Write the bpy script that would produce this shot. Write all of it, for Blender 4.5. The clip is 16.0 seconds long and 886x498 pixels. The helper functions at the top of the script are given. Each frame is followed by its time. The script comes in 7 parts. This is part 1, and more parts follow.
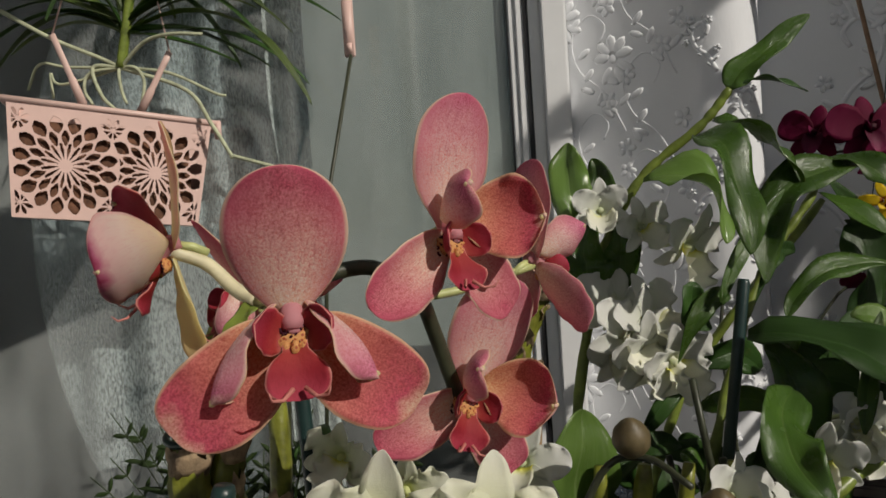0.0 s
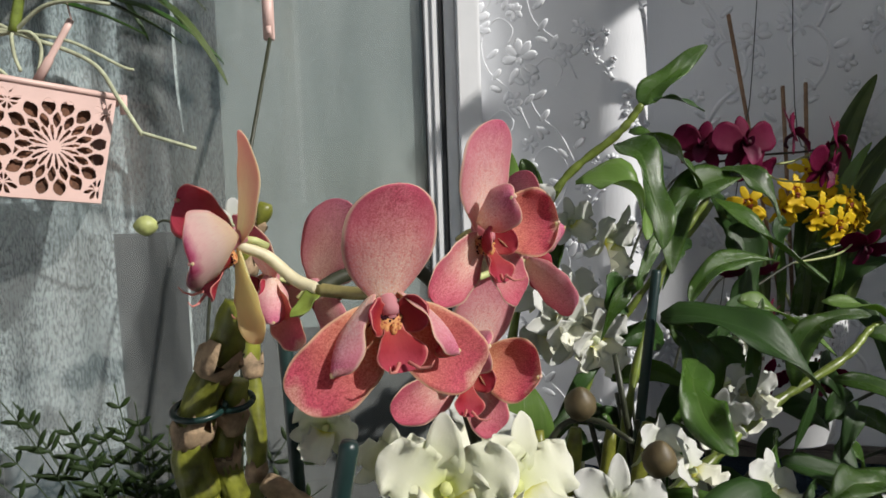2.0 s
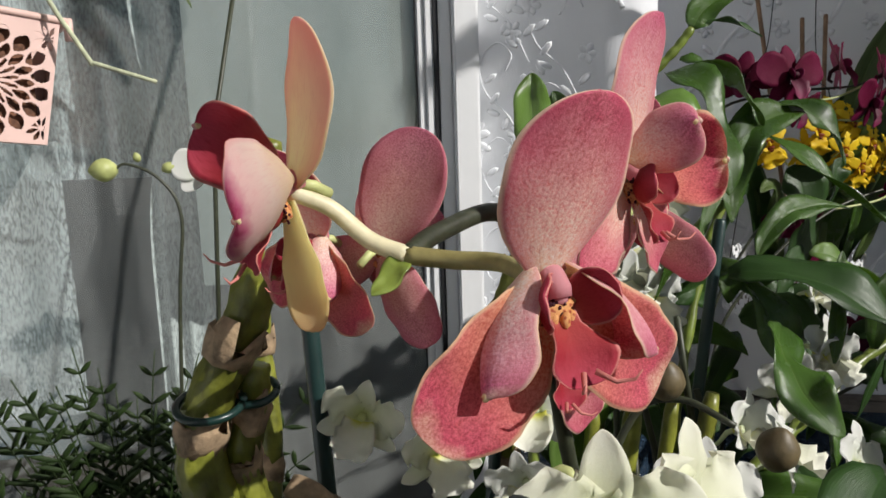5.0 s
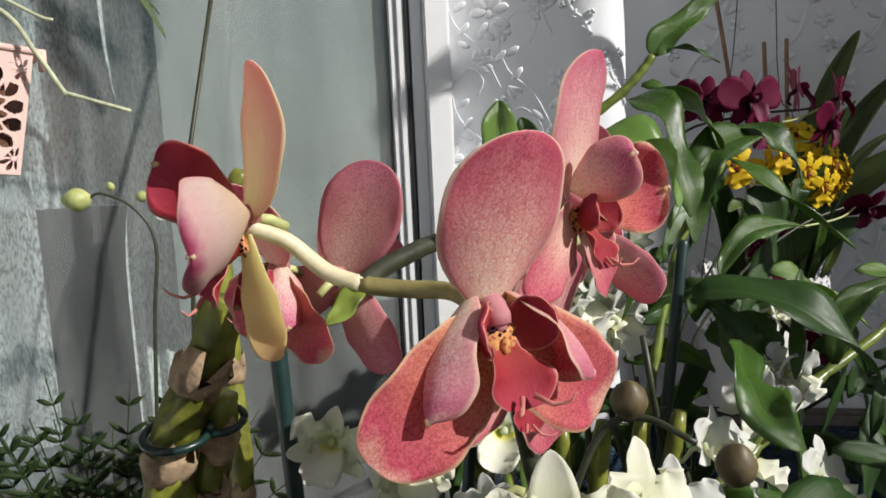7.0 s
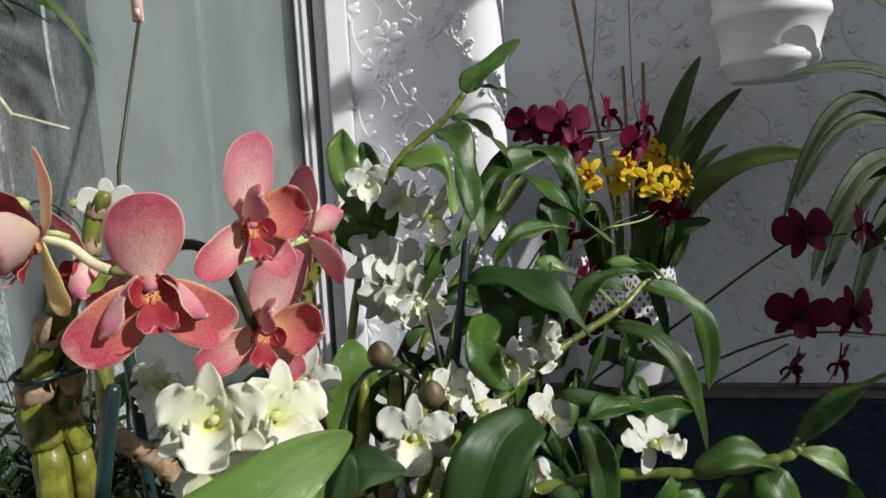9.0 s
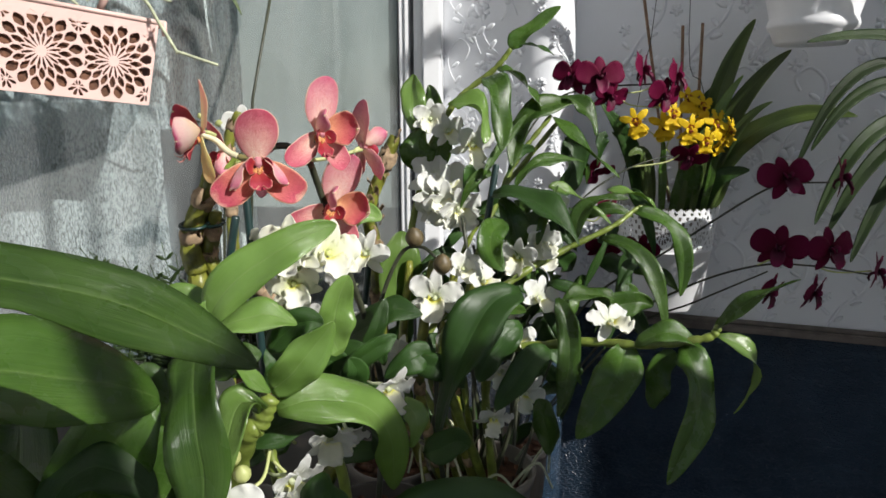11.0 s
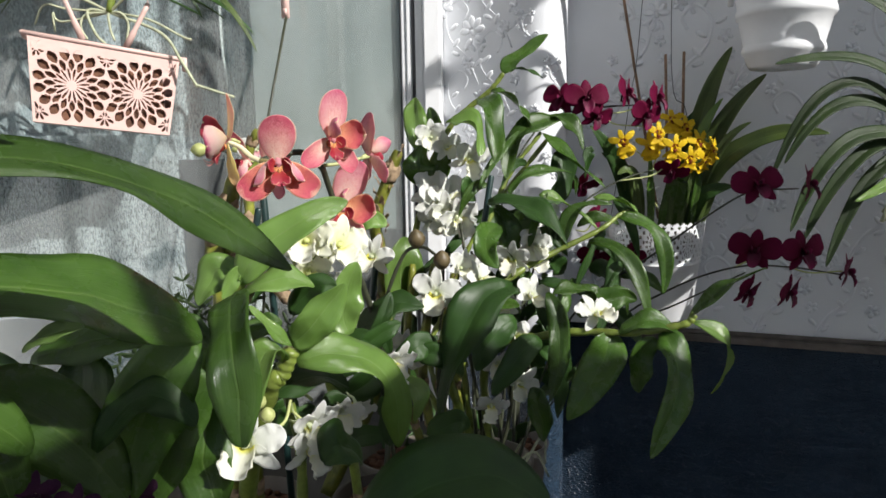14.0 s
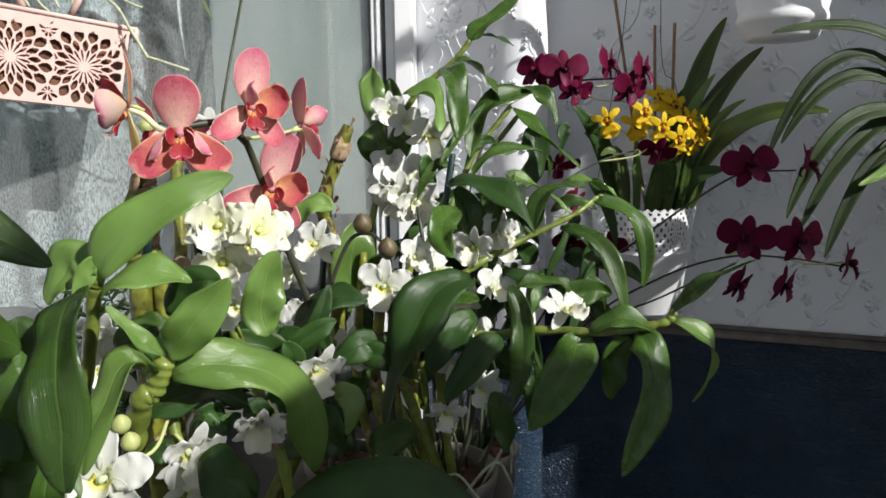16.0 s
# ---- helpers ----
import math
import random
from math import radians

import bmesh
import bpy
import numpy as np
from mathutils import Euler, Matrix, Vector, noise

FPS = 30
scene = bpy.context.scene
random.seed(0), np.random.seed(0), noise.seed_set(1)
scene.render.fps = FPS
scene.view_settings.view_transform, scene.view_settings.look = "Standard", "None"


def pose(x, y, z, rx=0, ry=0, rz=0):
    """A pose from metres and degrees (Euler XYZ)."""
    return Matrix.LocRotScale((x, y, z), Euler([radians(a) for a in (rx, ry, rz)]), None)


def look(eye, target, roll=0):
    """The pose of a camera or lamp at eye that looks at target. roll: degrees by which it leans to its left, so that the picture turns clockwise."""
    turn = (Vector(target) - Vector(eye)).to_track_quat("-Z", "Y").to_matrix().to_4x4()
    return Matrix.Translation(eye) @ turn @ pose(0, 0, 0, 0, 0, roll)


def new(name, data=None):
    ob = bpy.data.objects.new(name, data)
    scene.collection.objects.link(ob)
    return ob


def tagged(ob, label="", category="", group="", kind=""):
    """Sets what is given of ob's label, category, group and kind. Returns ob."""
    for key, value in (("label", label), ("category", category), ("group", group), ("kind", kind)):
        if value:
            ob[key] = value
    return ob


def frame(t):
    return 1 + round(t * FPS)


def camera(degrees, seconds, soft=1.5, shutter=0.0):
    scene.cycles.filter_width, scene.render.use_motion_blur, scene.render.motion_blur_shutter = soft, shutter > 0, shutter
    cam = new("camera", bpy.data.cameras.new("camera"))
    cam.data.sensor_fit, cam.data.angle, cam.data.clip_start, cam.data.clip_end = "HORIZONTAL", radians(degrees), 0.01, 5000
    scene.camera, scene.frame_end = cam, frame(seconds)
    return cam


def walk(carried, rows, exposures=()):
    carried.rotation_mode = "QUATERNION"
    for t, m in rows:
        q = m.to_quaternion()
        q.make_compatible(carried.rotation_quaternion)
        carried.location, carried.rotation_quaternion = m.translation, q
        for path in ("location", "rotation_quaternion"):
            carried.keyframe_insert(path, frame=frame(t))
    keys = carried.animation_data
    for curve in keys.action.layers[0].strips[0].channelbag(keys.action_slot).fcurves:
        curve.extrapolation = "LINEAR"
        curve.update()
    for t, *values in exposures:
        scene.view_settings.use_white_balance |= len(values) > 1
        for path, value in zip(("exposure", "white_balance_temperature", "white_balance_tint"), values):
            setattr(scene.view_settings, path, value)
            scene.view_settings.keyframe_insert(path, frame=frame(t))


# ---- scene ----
cam = camera(65.9, 16.0, 1.6)
PATH = [
    (0, (0.032, 0.021, 1.322), (-0.127, 2.013, 1.243), -3.8),
    (0.5, (-0.015, -0.004, 1.322), (0.015, 1.987, 1.139), -1.5),
    (1, (-0.029, -0.009, 1.327), (0.139, 1.973, 1.113), -2.0),
    (1.5, (-0.028, -0.016, 1.331), (0.19, 1.963, 1.149), -2.1),
    (2, (-0.029, -0.022, 1.334), (0.195, 1.96, 1.179), -1.9),
    (2.5, (-0.028, -0.021, 1.329), (0.18, 1.959, 1.141), -2.7),
    (3, (-0.016, -0.011, 1.333), (0.107, 1.976, 1.136), -3.9),
    (3.5, (-0.008, 0.001, 1.328), (0.027, 1.99, 1.118), -3.6),
    (4, (-0.023, 0.014, 1.337), (0.033, 1.991, 1.038), -4.4),
    (4.2, (-0.035, 0.037, 1.336), (0.106, 2.001, 0.986), -3.9),
    (6.3, (-0.086, 0.069, 1.325), (0.334, 2.011, 1.097), -1.6),
    (6.5, (-0.082, 0.066, 1.327), (0.336, 2.009, 1.1), -1.9),
    (7, (-0.063, 0.053, 1.333), (0.34, 1.996, 1.078), -2.6),
    (7.5, (-0.046, 0.031, 1.336), (0.278, 1.987, 1.069), -2.7),
    (8, (-0.011, 0.001, 1.348), (0.292, 1.958, 1.068), -4.7),
    (8.5, (0.012, -0.048, 1.352), (0.352, 1.9, 1.058), -4.1),
    (9, (0.038, -0.109, 1.347), (0.462, 1.827, 1.076), -2.8),
    (9.5, (0.067, -0.158, 1.349), (0.539, 1.764, 1.062), -2.4),
    (10, (0.09, -0.217, 1.341), (0.302, 1.746, 1.024), -2.9),
    (10.2, (0.104, -0.232, 1.35), (0.169, 1.719, 0.916), -0.1),
    (12.3, (0.073, -0.421, 1.325), (0.185, 1.55, 1.007), 0.3),
    (12.5, (0.079, -0.423, 1.327), (0.192, 1.552, 1.033), 0.5),
    (13, (0.087, -0.438, 1.327), (0.164, 1.545, 1.077), -0.1),
    (13.5, (0.091, -0.423, 1.317), (0.204, 1.554, 1.037), -0.4),
    (14, (0.098, -0.388, 1.311), (0.156, 1.589, 1.013), -0.9),
    (14.5, (0.119, -0.356, 1.305), (0.164, 1.62, 0.996), -0.6),
    (15, (0.131, -0.327, 1.299), (0.217, 1.639, 0.946), -0.3),
    (15.5, (0.14, -0.309, 1.301), (0.223, 1.661, 0.966), -0.2),
    (16, (0.148, -0.303, 1.298), (0.21, 1.668, 0.96), -0.6),
]
walk(cam, [(t, look(eye, target, roll)) for t, eye, target, roll in PATH], [(0, -0.78, 7150, 10), (0.5, -0.30, 6850, 10), (1.5, -0.19, 6650, 10), (3.5, -0.17, 6620, 10), (7, 0.02, 6650, 10), (8.5, -0.12, 6550, 10), (9.5, -0.12, 6520, 10), (10.2, 0.04, 6550, 10), (12.5, 0.36, 6600, 10), (13.5, 0.30, 6550, 10), (15.5, 0.29, 6550, 10), (16, 0.29, 6550, 10)])

# world, sun, exposure
world = bpy.data.worlds.new("sky")
scene.world = world
world.use_nodes = True
wn = world.node_tree
sky = wn.nodes.new("ShaderNodeTexSky")
sky.sky_type, sky.sun_disc = "NISHITA", False
SUN_AZ, SUN_EL = radians(-40.0), radians(34)
sky.sun_elevation, sky.sun_rotation = SUN_EL, radians(90) - SUN_AZ
wn.links.new(sky.outputs["Color"], wn.nodes["Background"].inputs["Color"])
wn.nodes["Background"].inputs["Strength"].default_value = 0.068
sun = new("sun", bpy.data.lights.new("sun", "SUN"))
sun.data.energy, sun.data.angle, sun.data.color = 5.0, radians(0.6), (1.0, 0.975, 0.94)
sun_way = Vector((math.cos(SUN_EL) * math.cos(SUN_AZ), math.cos(SUN_EL) * math.sin(SUN_AZ), math.sin(SUN_EL)))
sun.matrix_world = look(sun_way * 8, (0, 0, 0))

# ---- materials ----


def graph(name):
    m = bpy.data.materials.new(name)
    m.use_nodes = True
    nt = m.node_tree
    return m, nt, nt.nodes["Principled BSDF"], nt.nodes["Material Output"]


def node(nt, kind, **inputs):
    n = nt.nodes.new(kind)
    for k, v in inputs.items():
        n.inputs[k.replace("_", " ")].default_value = v
    return n


def ramp(nt, fac, stops):
    r = nt.nodes.new("ShaderNodeValToRGB")
    e = r.color_ramp.elements
    while len(e) < len(stops):
        e.new(0.5)
    for el, (p, c) in zip(e, stops):
        el.position, el.color = p, (*c, 1) if len(c) == 3 else c
    nt.links.new(fac, r.inputs["Fac"])
    return r.outputs["Color"]


def mixc(nt, fac, a, b, blend="MIX"):
    m = nt.nodes.new("ShaderNodeMix")
    m.data_type, m.blend_type = "RGBA", blend
    for sock, v in ((m.inputs[0], fac), (m.inputs[6], a), (m.inputs[7], b)):
        if isinstance(v, bpy.types.NodeSocket):
            nt.links.new(v, sock)
        elif isinstance(v, (int, float)):
            sock.default_value = v
        else:
            sock.default_value = (*v, 1)
    return m.outputs[2]


def coords(nt, what="Object"):
    return nt.nodes.new("ShaderNodeTexCoord").outputs[what]


def noise_tex(nt, vec, scale, detail=4, rough=0.55):
    n = node(nt, "ShaderNodeTexNoise", Scale=scale, Detail=detail, Roughness=rough)
    nt.links.new(vec, n.inputs["Vector"])
    return n.outputs["Fac"]


def bump(nt, bsdf, height, strength, dist=0.001):
    b = node(nt, "ShaderNodeBump", Strength=strength, Distance=dist)
    nt.links.new(height, b.inputs["Height"])
    nt.links.new(b.outputs["Normal"], bsdf.inputs["Normal"])
    return b.outputs["Normal"]


def through_light(nt, bsdf, out, colour, amount):
    """Thin living tissue: part of the light passes through."""
    tr = nt.nodes.new("ShaderNodeBsdfTranslucent")
    mx = node(nt, "ShaderNodeMixShader", Fac=amount)
    nt.links.new(colour, tr.inputs["Color"])
    nt.links.new(bsdf.outputs[0], mx.inputs[1])
    nt.links.new(tr.outputs[0], mx.inputs[2])
    nt.links.new(mx.outputs[0], out.inputs["Surface"])


def petal_mat(name, stops, vein=(0.5, 0.1, 0.1), veins=0.25, speck=0.0, speck_col=(0.3, 0.02, 0.03), amount=0.35, edge=None, rough=0.5, sparkle=0.25, sheen=0.0, blotch=None, flush=None):
    m, nt, b, out = graph(name)
    uv = coords(nt, "UV")
    sep = nt.nodes.new("ShaderNodeSeparateXYZ")
    nt.links.new(uv, sep.inputs[0])
    obj = coords(nt)
    wob = noise_tex(nt, obj, 140, 3)
    add = nt.nodes.new("ShaderNodeMath")
    add.operation = "MULTIPLY_ADD"
    nt.links.new(wob, add.inputs[0])
    add.inputs[1].default_value = 0.28
    nt.links.new(sep.outputs["Y"], add.inputs[2])
    off = nt.nodes.new("ShaderNodeMath")
    off.operation = "SUBTRACT"
    nt.links.new(add.outputs[0], off.inputs[0])
    off.inputs[1].default_value = 0.14
    col = ramp(nt, off.outputs[0], stops)
    if veins:
        mp = node(nt, "ShaderNodeMapping", Scale=(14.0, 2.6, 1.0))
        nt.links.new(uv, mp.inputs["Vector"])
        vn = noise_tex(nt, mp.outputs[0], 3.0, 5, 0.65)
        vf = ramp(nt, vn, [(0.5, (0, 0, 0)), (0.7, (veins * 0.85,) * 3)])
        col = mixc(nt, vf, col, vein)
    if blotch:
        bf = ramp(nt, noise_tex(nt, obj, 85, 4, 0.6), [(0.48, (0, 0, 0)), (0.68, (0.3, 0.3, 0.3))])
        col = mixc(nt, bf, col, blotch)
        gf = ramp(nt, noise_tex(nt, obj, 1500, 4, 0.85), [(0.36, (0.16, 0.16, 0.16)), (0.60, (0.95, 0.95, 0.95))])
        col = mixc(nt, 0.62, col, gf, "OVERLAY")
    if speck:
        sp = node(nt, "ShaderNodeTexVoronoi", Scale=900.0)
        nt.links.new(obj, sp.inputs["Vector"])
        sf = ramp(nt, sp.outputs["Distance"], [(0.25, (speck, speck, speck)), (0.45, (0, 0, 0))])
        col = mixc(nt, sf, col, speck_col)
    if flush:
        pf = nt.nodes.new("ShaderNodeMath")
        pf.operation = "PINGPONG"
        nt.links.new(sep.outputs["X"], pf.inputs[0])
        pf.inputs[1].default_value = 0.5
        col = mixc(nt, ramp(nt, pf.outputs[0], [(0.0, (0.75, 0.75, 0.75)), (0.34, (0, 0, 0))]), col, flush)
    if edge:
        ab = nt.nodes.new("ShaderNodeMath")
        ab.operation = "PINGPONG"
        nt.links.new(sep.outputs["X"], ab.inputs[0])
        ab.inputs[1].default_value = 0.5
        ef = ramp(nt, ab.outputs[0], [(0.0, (0.95, 0.95, 0.95)), (0.014, (0.75, 0.75, 0.75)), (0.04, (0, 0, 0))])
        col = mixc(nt, ef, col, edge)
    nt.links.new(col, b.inputs["Base Color"])
    b.inputs["Roughness"].default_value = rough
    b.inputs["Specular IOR Level"].default_value = sparkle
    grain = noise_tex(nt, obj, 1500, 4, 0.8)
    bump(nt, b, grain, 0.5, 0.0006)
    b.inputs["Sheen Weight"].default_value = sheen
    b.inputs["Sheen Roughness"].default_value = 0.35
    b.inputs["Sheen Tint"].default_value = (1.0, 0.75, 0.75, 1)
    through_light(nt, b, out, col, amount)
    return m


def leaf_mat(name, dark, light, rough=0.32, amount=0.22, rib=(0.22, 0.32, 0.10), spec=0.42):
    m, nt, b, out = graph(name)
    uv, obj = coords(nt, "UV"), coords(nt)
    sep = nt.nodes.new("ShaderNodeSeparateXYZ")
    nt.links.new(uv, sep.inputs[0])
    col = ramp(nt, noise_tex(nt, obj, 28, 5), [(0.3, dark), (0.7, light)])
    info = nt.nodes.new("ShaderNodeObjectInfo")
    hs = node(nt, "ShaderNodeHueSaturation")
    vr = node(nt, "ShaderNodeMapRange", To_Min=0.75, To_Max=1.25)
    nt.links.new(info.outputs["Random"], vr.inputs["Value"])
    nt.links.new(vr.outputs[0], hs.inputs["Value"])
    nt.links.new(col, hs.inputs["Color"])
    pp = nt.nodes.new("ShaderNodeMath")
    pp.operation = "PINGPONG"
    nt.links.new(sep.outputs["X"], pp.inputs[0])
    pp.inputs[1].default_value = 0.5
    rf = ramp(nt, pp.outputs[0], [(0.475, (0, 0, 0)), (0.5, (0.3, 0.3, 0.3))])
    col = mixc(nt, rf, hs.outputs[0], rib)
    mp = node(nt, "ShaderNodeMapping", Scale=(26.0, 1.0, 1.0))
    nt.links.new(uv, mp.inputs["Vector"])
    st = noise_tex(nt, mp.outputs[0], 2.5, 2)
    col = mixc(nt, ramp(nt, st, [(0.45, (0, 0, 0)), (0.75, (0.16, 0.16, 0.16))]), col, rib)
    spots = ramp(nt, noise_tex(nt, obj, 70, 6, 0.7), [(0.66, (0, 0, 0)), (0.74, (0.55, 0.55, 0.55))])
    col = mixc(nt, spots, col, (0.10, 0.095, 0.03))
    nt.links.new(col, b.inputs["Base Color"])
    rr = node(nt, "ShaderNodeMapRange", To_Min=rough - 0.1, To_Max=rough + 0.16)
    nt.links.new(noise_tex(nt, obj, 60, 3), rr.inputs["Value"])
    nt.links.new(rr.outputs[0], b.inputs["Roughness"])
    b.inputs["Specular IOR Level"].default_value = spec
    fine = node(nt, "ShaderNodeMapping", Scale=(60.0, 3.0, 1.0))
    nt.links.new(uv, fine.inputs["Vector"])
    groove = ramp(nt, pp.outputs[0], [(0.46, (1, 1, 1)), (0.5, (0, 0, 0))])
    relief = mixc(nt, 0.45, mixc(nt, 0.4, st, noise_tex(nt, fine.outputs[0], 2.0, 3)), groove)
    bump(nt, b, relief, 0.55, 0.0014)
    through_light(nt, b, out, mixc(nt, 0.5, col, (0.30, 0.42, 0.06)), amount)
    return m


def plain_mat(name, col, rough=0.5, var=0.25, scale=60, metal=0.0, bumps=0.2, grain=400, spec=0.5, amount=0.0):
    m, nt, b, out = graph(name)
    obj = coords(nt)
    c = ramp(nt, noise_tex(nt, obj, scale, 6), [(0.3, [x * (1 - var) for x in col]), (0.7, [min(1, x * (1 + var)) for x in col])])
    nt.links.new(c, b.inputs["Base Color"])
    rr = node(nt, "ShaderNodeMapRange", To_Min=max(0.05, rough - 0.08), To_Max=min(1, rough + 0.1))
    nt.links.new(noise_tex(nt, obj, scale * 0.7, 4), rr.inputs["Value"])
    nt.links.new(rr.outputs[0], b.inputs["Roughness"])
    b.inputs["Metallic"].default_value = metal
    b.inputs["Specular IOR Level"].default_value = spec
    if bumps:
        bump(nt, b, noise_tex(nt, obj, grain, 4), bumps, 0.001)
    if amount:
        through_light(nt, b, out, c, amount)
    return m


CORAL = petal_mat("coral_petal", [(0.0, (0.97, 0.80, 0.55)), (0.2, (0.96, 0.68, 0.53)), (0.42, (0.90, 0.48, 0.42)), (0.72, (0.75, 0.235, 0.265)), (1.0, (0.60, 0.09, 0.165))], (0.42, 0.045, 0.07), 0.6, 0.0, amount=0.40, edge=(0.96, 0.78, 0.58), sheen=0.12, blotch=(0.88, 0.43, 0.42), flush=(0.62, 0.10, 0.18))
CORAL_PINK = petal_mat("coral_pink_petal", [(0.0, (0.98, 0.86, 0.66)), (0.3, (0.97, 0.71, 0.61)), (0.62, (0.90, 0.47, 0.48)), (1.0, (0.72, 0.18, 0.29))], (0.54, 0.10, 0.14), 0.6, 0.0, amount=0.5, edge=(0.96, 0.78, 0.60), sheen=0.05, blotch=(0.90, 0.50, 0.50), flush=(0.78, 0.24, 0.33))
CORAL_DEEP = petal_mat("deep_coral_petal", [(0.0, (0.93, 0.62, 0.32)), (0.25, (0.82, 0.36, 0.23)), (0.55, (0.71, 0.20, 0.18)), (0.86, (0.64, 0.11, 0.17)), (1.0, (0.88, 0.56, 0.42))], (0.40, 0.035, 0.05), 0.5, 0.0, amount=0.52, edge=(0.96, 0.72, 0.46), sheen=0.08, blotch=(0.70, 0.25, 0.19))
PETAL_OUT = petal_mat("rosy_petal_back", [(0.0, (0.90, 0.72, 0.52)), (0.4, (0.90, 0.58, 0.52)), (0.72, (0.80, 0.34, 0.39)), (0.93, (0.62, 0.14, 0.26)), (1.0, (0.70, 0.40, 0.35))], (0.42, 0.07, 0.14), 0.5, 0.0, amount=0.32, edge=(0.85, 0.58, 0.50), sheen=0.05, blotch=(0.70, 0.28, 0.32), flush=(0.66, 0.22, 0.27))
CREAM_BACK = petal_mat("cream_petal_back", [(0.0, (0.96, 0.91, 0.60)), (0.5, (0.98, 0.92, 0.80)), (0.82, (0.95, 0.76, 0.72)), (0.95, (0.68, 0.22, 0.36)), (1.0, (0.50, 0.08, 0.19))], (0.78, 0.46, 0.46), 0.25, 0, amount=0.62, edge=(0.92, 0.64, 0.62))
PINK_BACK = petal_mat("pink_petal_back", [(0.0, (0.80, 0.52, 0.42)), (0.5, (0.72, 0.34, 0.32)), (1.0, (0.60, 0.20, 0.28))], (0.5, 0.14, 0.2), 0.45, 0.0, amount=0.36, blotch=(0.74, 0.40, 0.37), flush=(0.62, 0.16, 0.24))
SALMON_CREAM = petal_mat("salmon_cream_sepal", [(0.0, (0.95, 0.86, 0.56)), (0.45, (0.92, 0.68, 0.54)), (1.0, (0.84, 0.38, 0.42))], (0.74, 0.36, 0.36), 0.45, 0, amount=0.55, edge=(0.95, 0.82, 0.62), flush=(0.80, 0.34, 0.38))
YELLOW_BACK = petal_mat("yellow_green_sepal_back", [(0.0, (0.95, 0.91, 0.58)), (0.6, (0.96, 0.86, 0.48)), (1.0, (0.90, 0.66, 0.36))], (0.82, 0.72, 0.44), 0.3, 0, amount=0.62)
LIP_RED = petal_mat("red_lip", [(0.0, (0.58, 0.20, 0.16)), (0.25, (0.40, 0.045, 0.04)), (0.6, (0.36, 0.025, 0.04)), (1.0, (0.46, 0.05, 0.09))], (0.24, 0.012, 0.02), 0.7, 0.0, amount=0.25, edge=(0.76, 0.30, 0.26))
COLUMN_PINK = petal_mat("pink_column", [(0.0, (0.78, 0.36, 0.40)), (1.0, (0.86, 0.60, 0.62))], (0.7, 0.3, 0.36), 0.2, 0, amount=0.45)
ORANGE = petal_mat("orange_callus", [(0.0, (0.66, 0.32, 0.12)), (1.0, (0.58, 0.18, 0.09))], (0.4, 0.02, 0.01), 0.5, 0.8, (0.30, 0.02, 0.02), 0.1)
WHITE_PETAL = petal_mat("white_petal", [(0.0, (0.70, 0.75, 0.50)), (0.25, (0.76, 0.78, 0.70)), (1.0, (0.80, 0.80, 0.78))], (0.70, 0.72, 0.62), 0.25, 0, amount=0.36)
CREAM_PETAL = petal_mat("cream_petal", [(0.0, (0.80, 0.84, 0.40)), (0.3, (0.86, 0.88, 0.66)), (1.0, (0.90, 0.90, 0.80))], (0.82, 0.84, 0.6), 0.3, 0, amount=0.4)
THROAT = petal_mat("yellow_throat_lip", [(0.0, (0.72, 0.70, 0.10)), (0.14, (0.80, 0.78, 0.18)), (0.30, (0.88, 0.88, 0.72)), (1.0, (0.90, 0.90, 0.82))], (0.84, 0.85, 0.7), 0.2, 0, amount=0.35)
MAGENTA = petal_mat("magenta_petal", [(0.0, (0.055, 0.002, 0.012)), (0.3, (0.095, 0.002, 0.022)), (1.0, (0.125, 0.003, 0.034))], (0.16, 0.003, 0.035), 0.4, 0, amount=0.22, rough=0.6, sparkle=0.12)
MAGENTA_LIP = petal_mat("dark_magenta_lip", [(0.0, (0.04, 0.002, 0.01)), (0.6, (0.10, 0.004, 0.03)), (1.0, (0.22, 0.01, 0.07))], (0.05, 0.0, 0.01), 0.3, 0, amount=0.15)
MAGENTA_BACK = petal_mat("magenta_petal_back", [(0.0, (0.32, 0.07, 0.11)), (0.4, (0.27, 0.02, 0.075)), (1.0, (0.29, 0.02, 0.09))], (0.25, 0.01, 0.06), 0.4, 0, amount=0.25)
YELLOW = petal_mat("yellow_petal", [(0.0, (0.72, 0.46, 0.015)), (1.0, (0.84, 0.60, 0.02))], (0.70, 0.40, 0.01), 0.4, 0, amount=0.3)
RUST = petal_mat("rust_marked_petal", [(0.0, (0.22, 0.04, 0.01)), (0.12, (0.34, 0.08, 0.01)), (0.20, (0.80, 0.56, 0.02)), (1.0, (0.84, 0.62, 0.02))], (0.5, 0.16, 0.01), 0.25, 0, amount=0.3)
PURPLE = petal_mat("purple_petal", [(0.0, (0.06, 0.012, 0.04)), (1.0, (0.030, 0.003, 0.028))], (0.15, 0.01, 0.12), 0.4, 0, amount=0.25)
LEAF = leaf_mat("green_leaf", (0.030, 0.076, 0.011), (0.062, 0.132, 0.020), 0.24, 0.30, (0.22, 0.32, 0.10), 0.5)
LEAF_LIGHT = leaf_mat("fresh_green_leaf", (0.125, 0.235, 0.045), (0.205, 0.345, 0.082), 0.17, 0.42, (0.36, 0.46, 0.20), 0.8)
# dark leaf colour, also put on leaves that are only shaded
LEAF_DARK_SHADED = leaf_mat("dark_and_shaded_leaf", (0.018, 0.048, 0.010), (0.034, 0.084, 0.016), 0.34, 0.16, (0.07, 0.14, 0.04), 0.35)
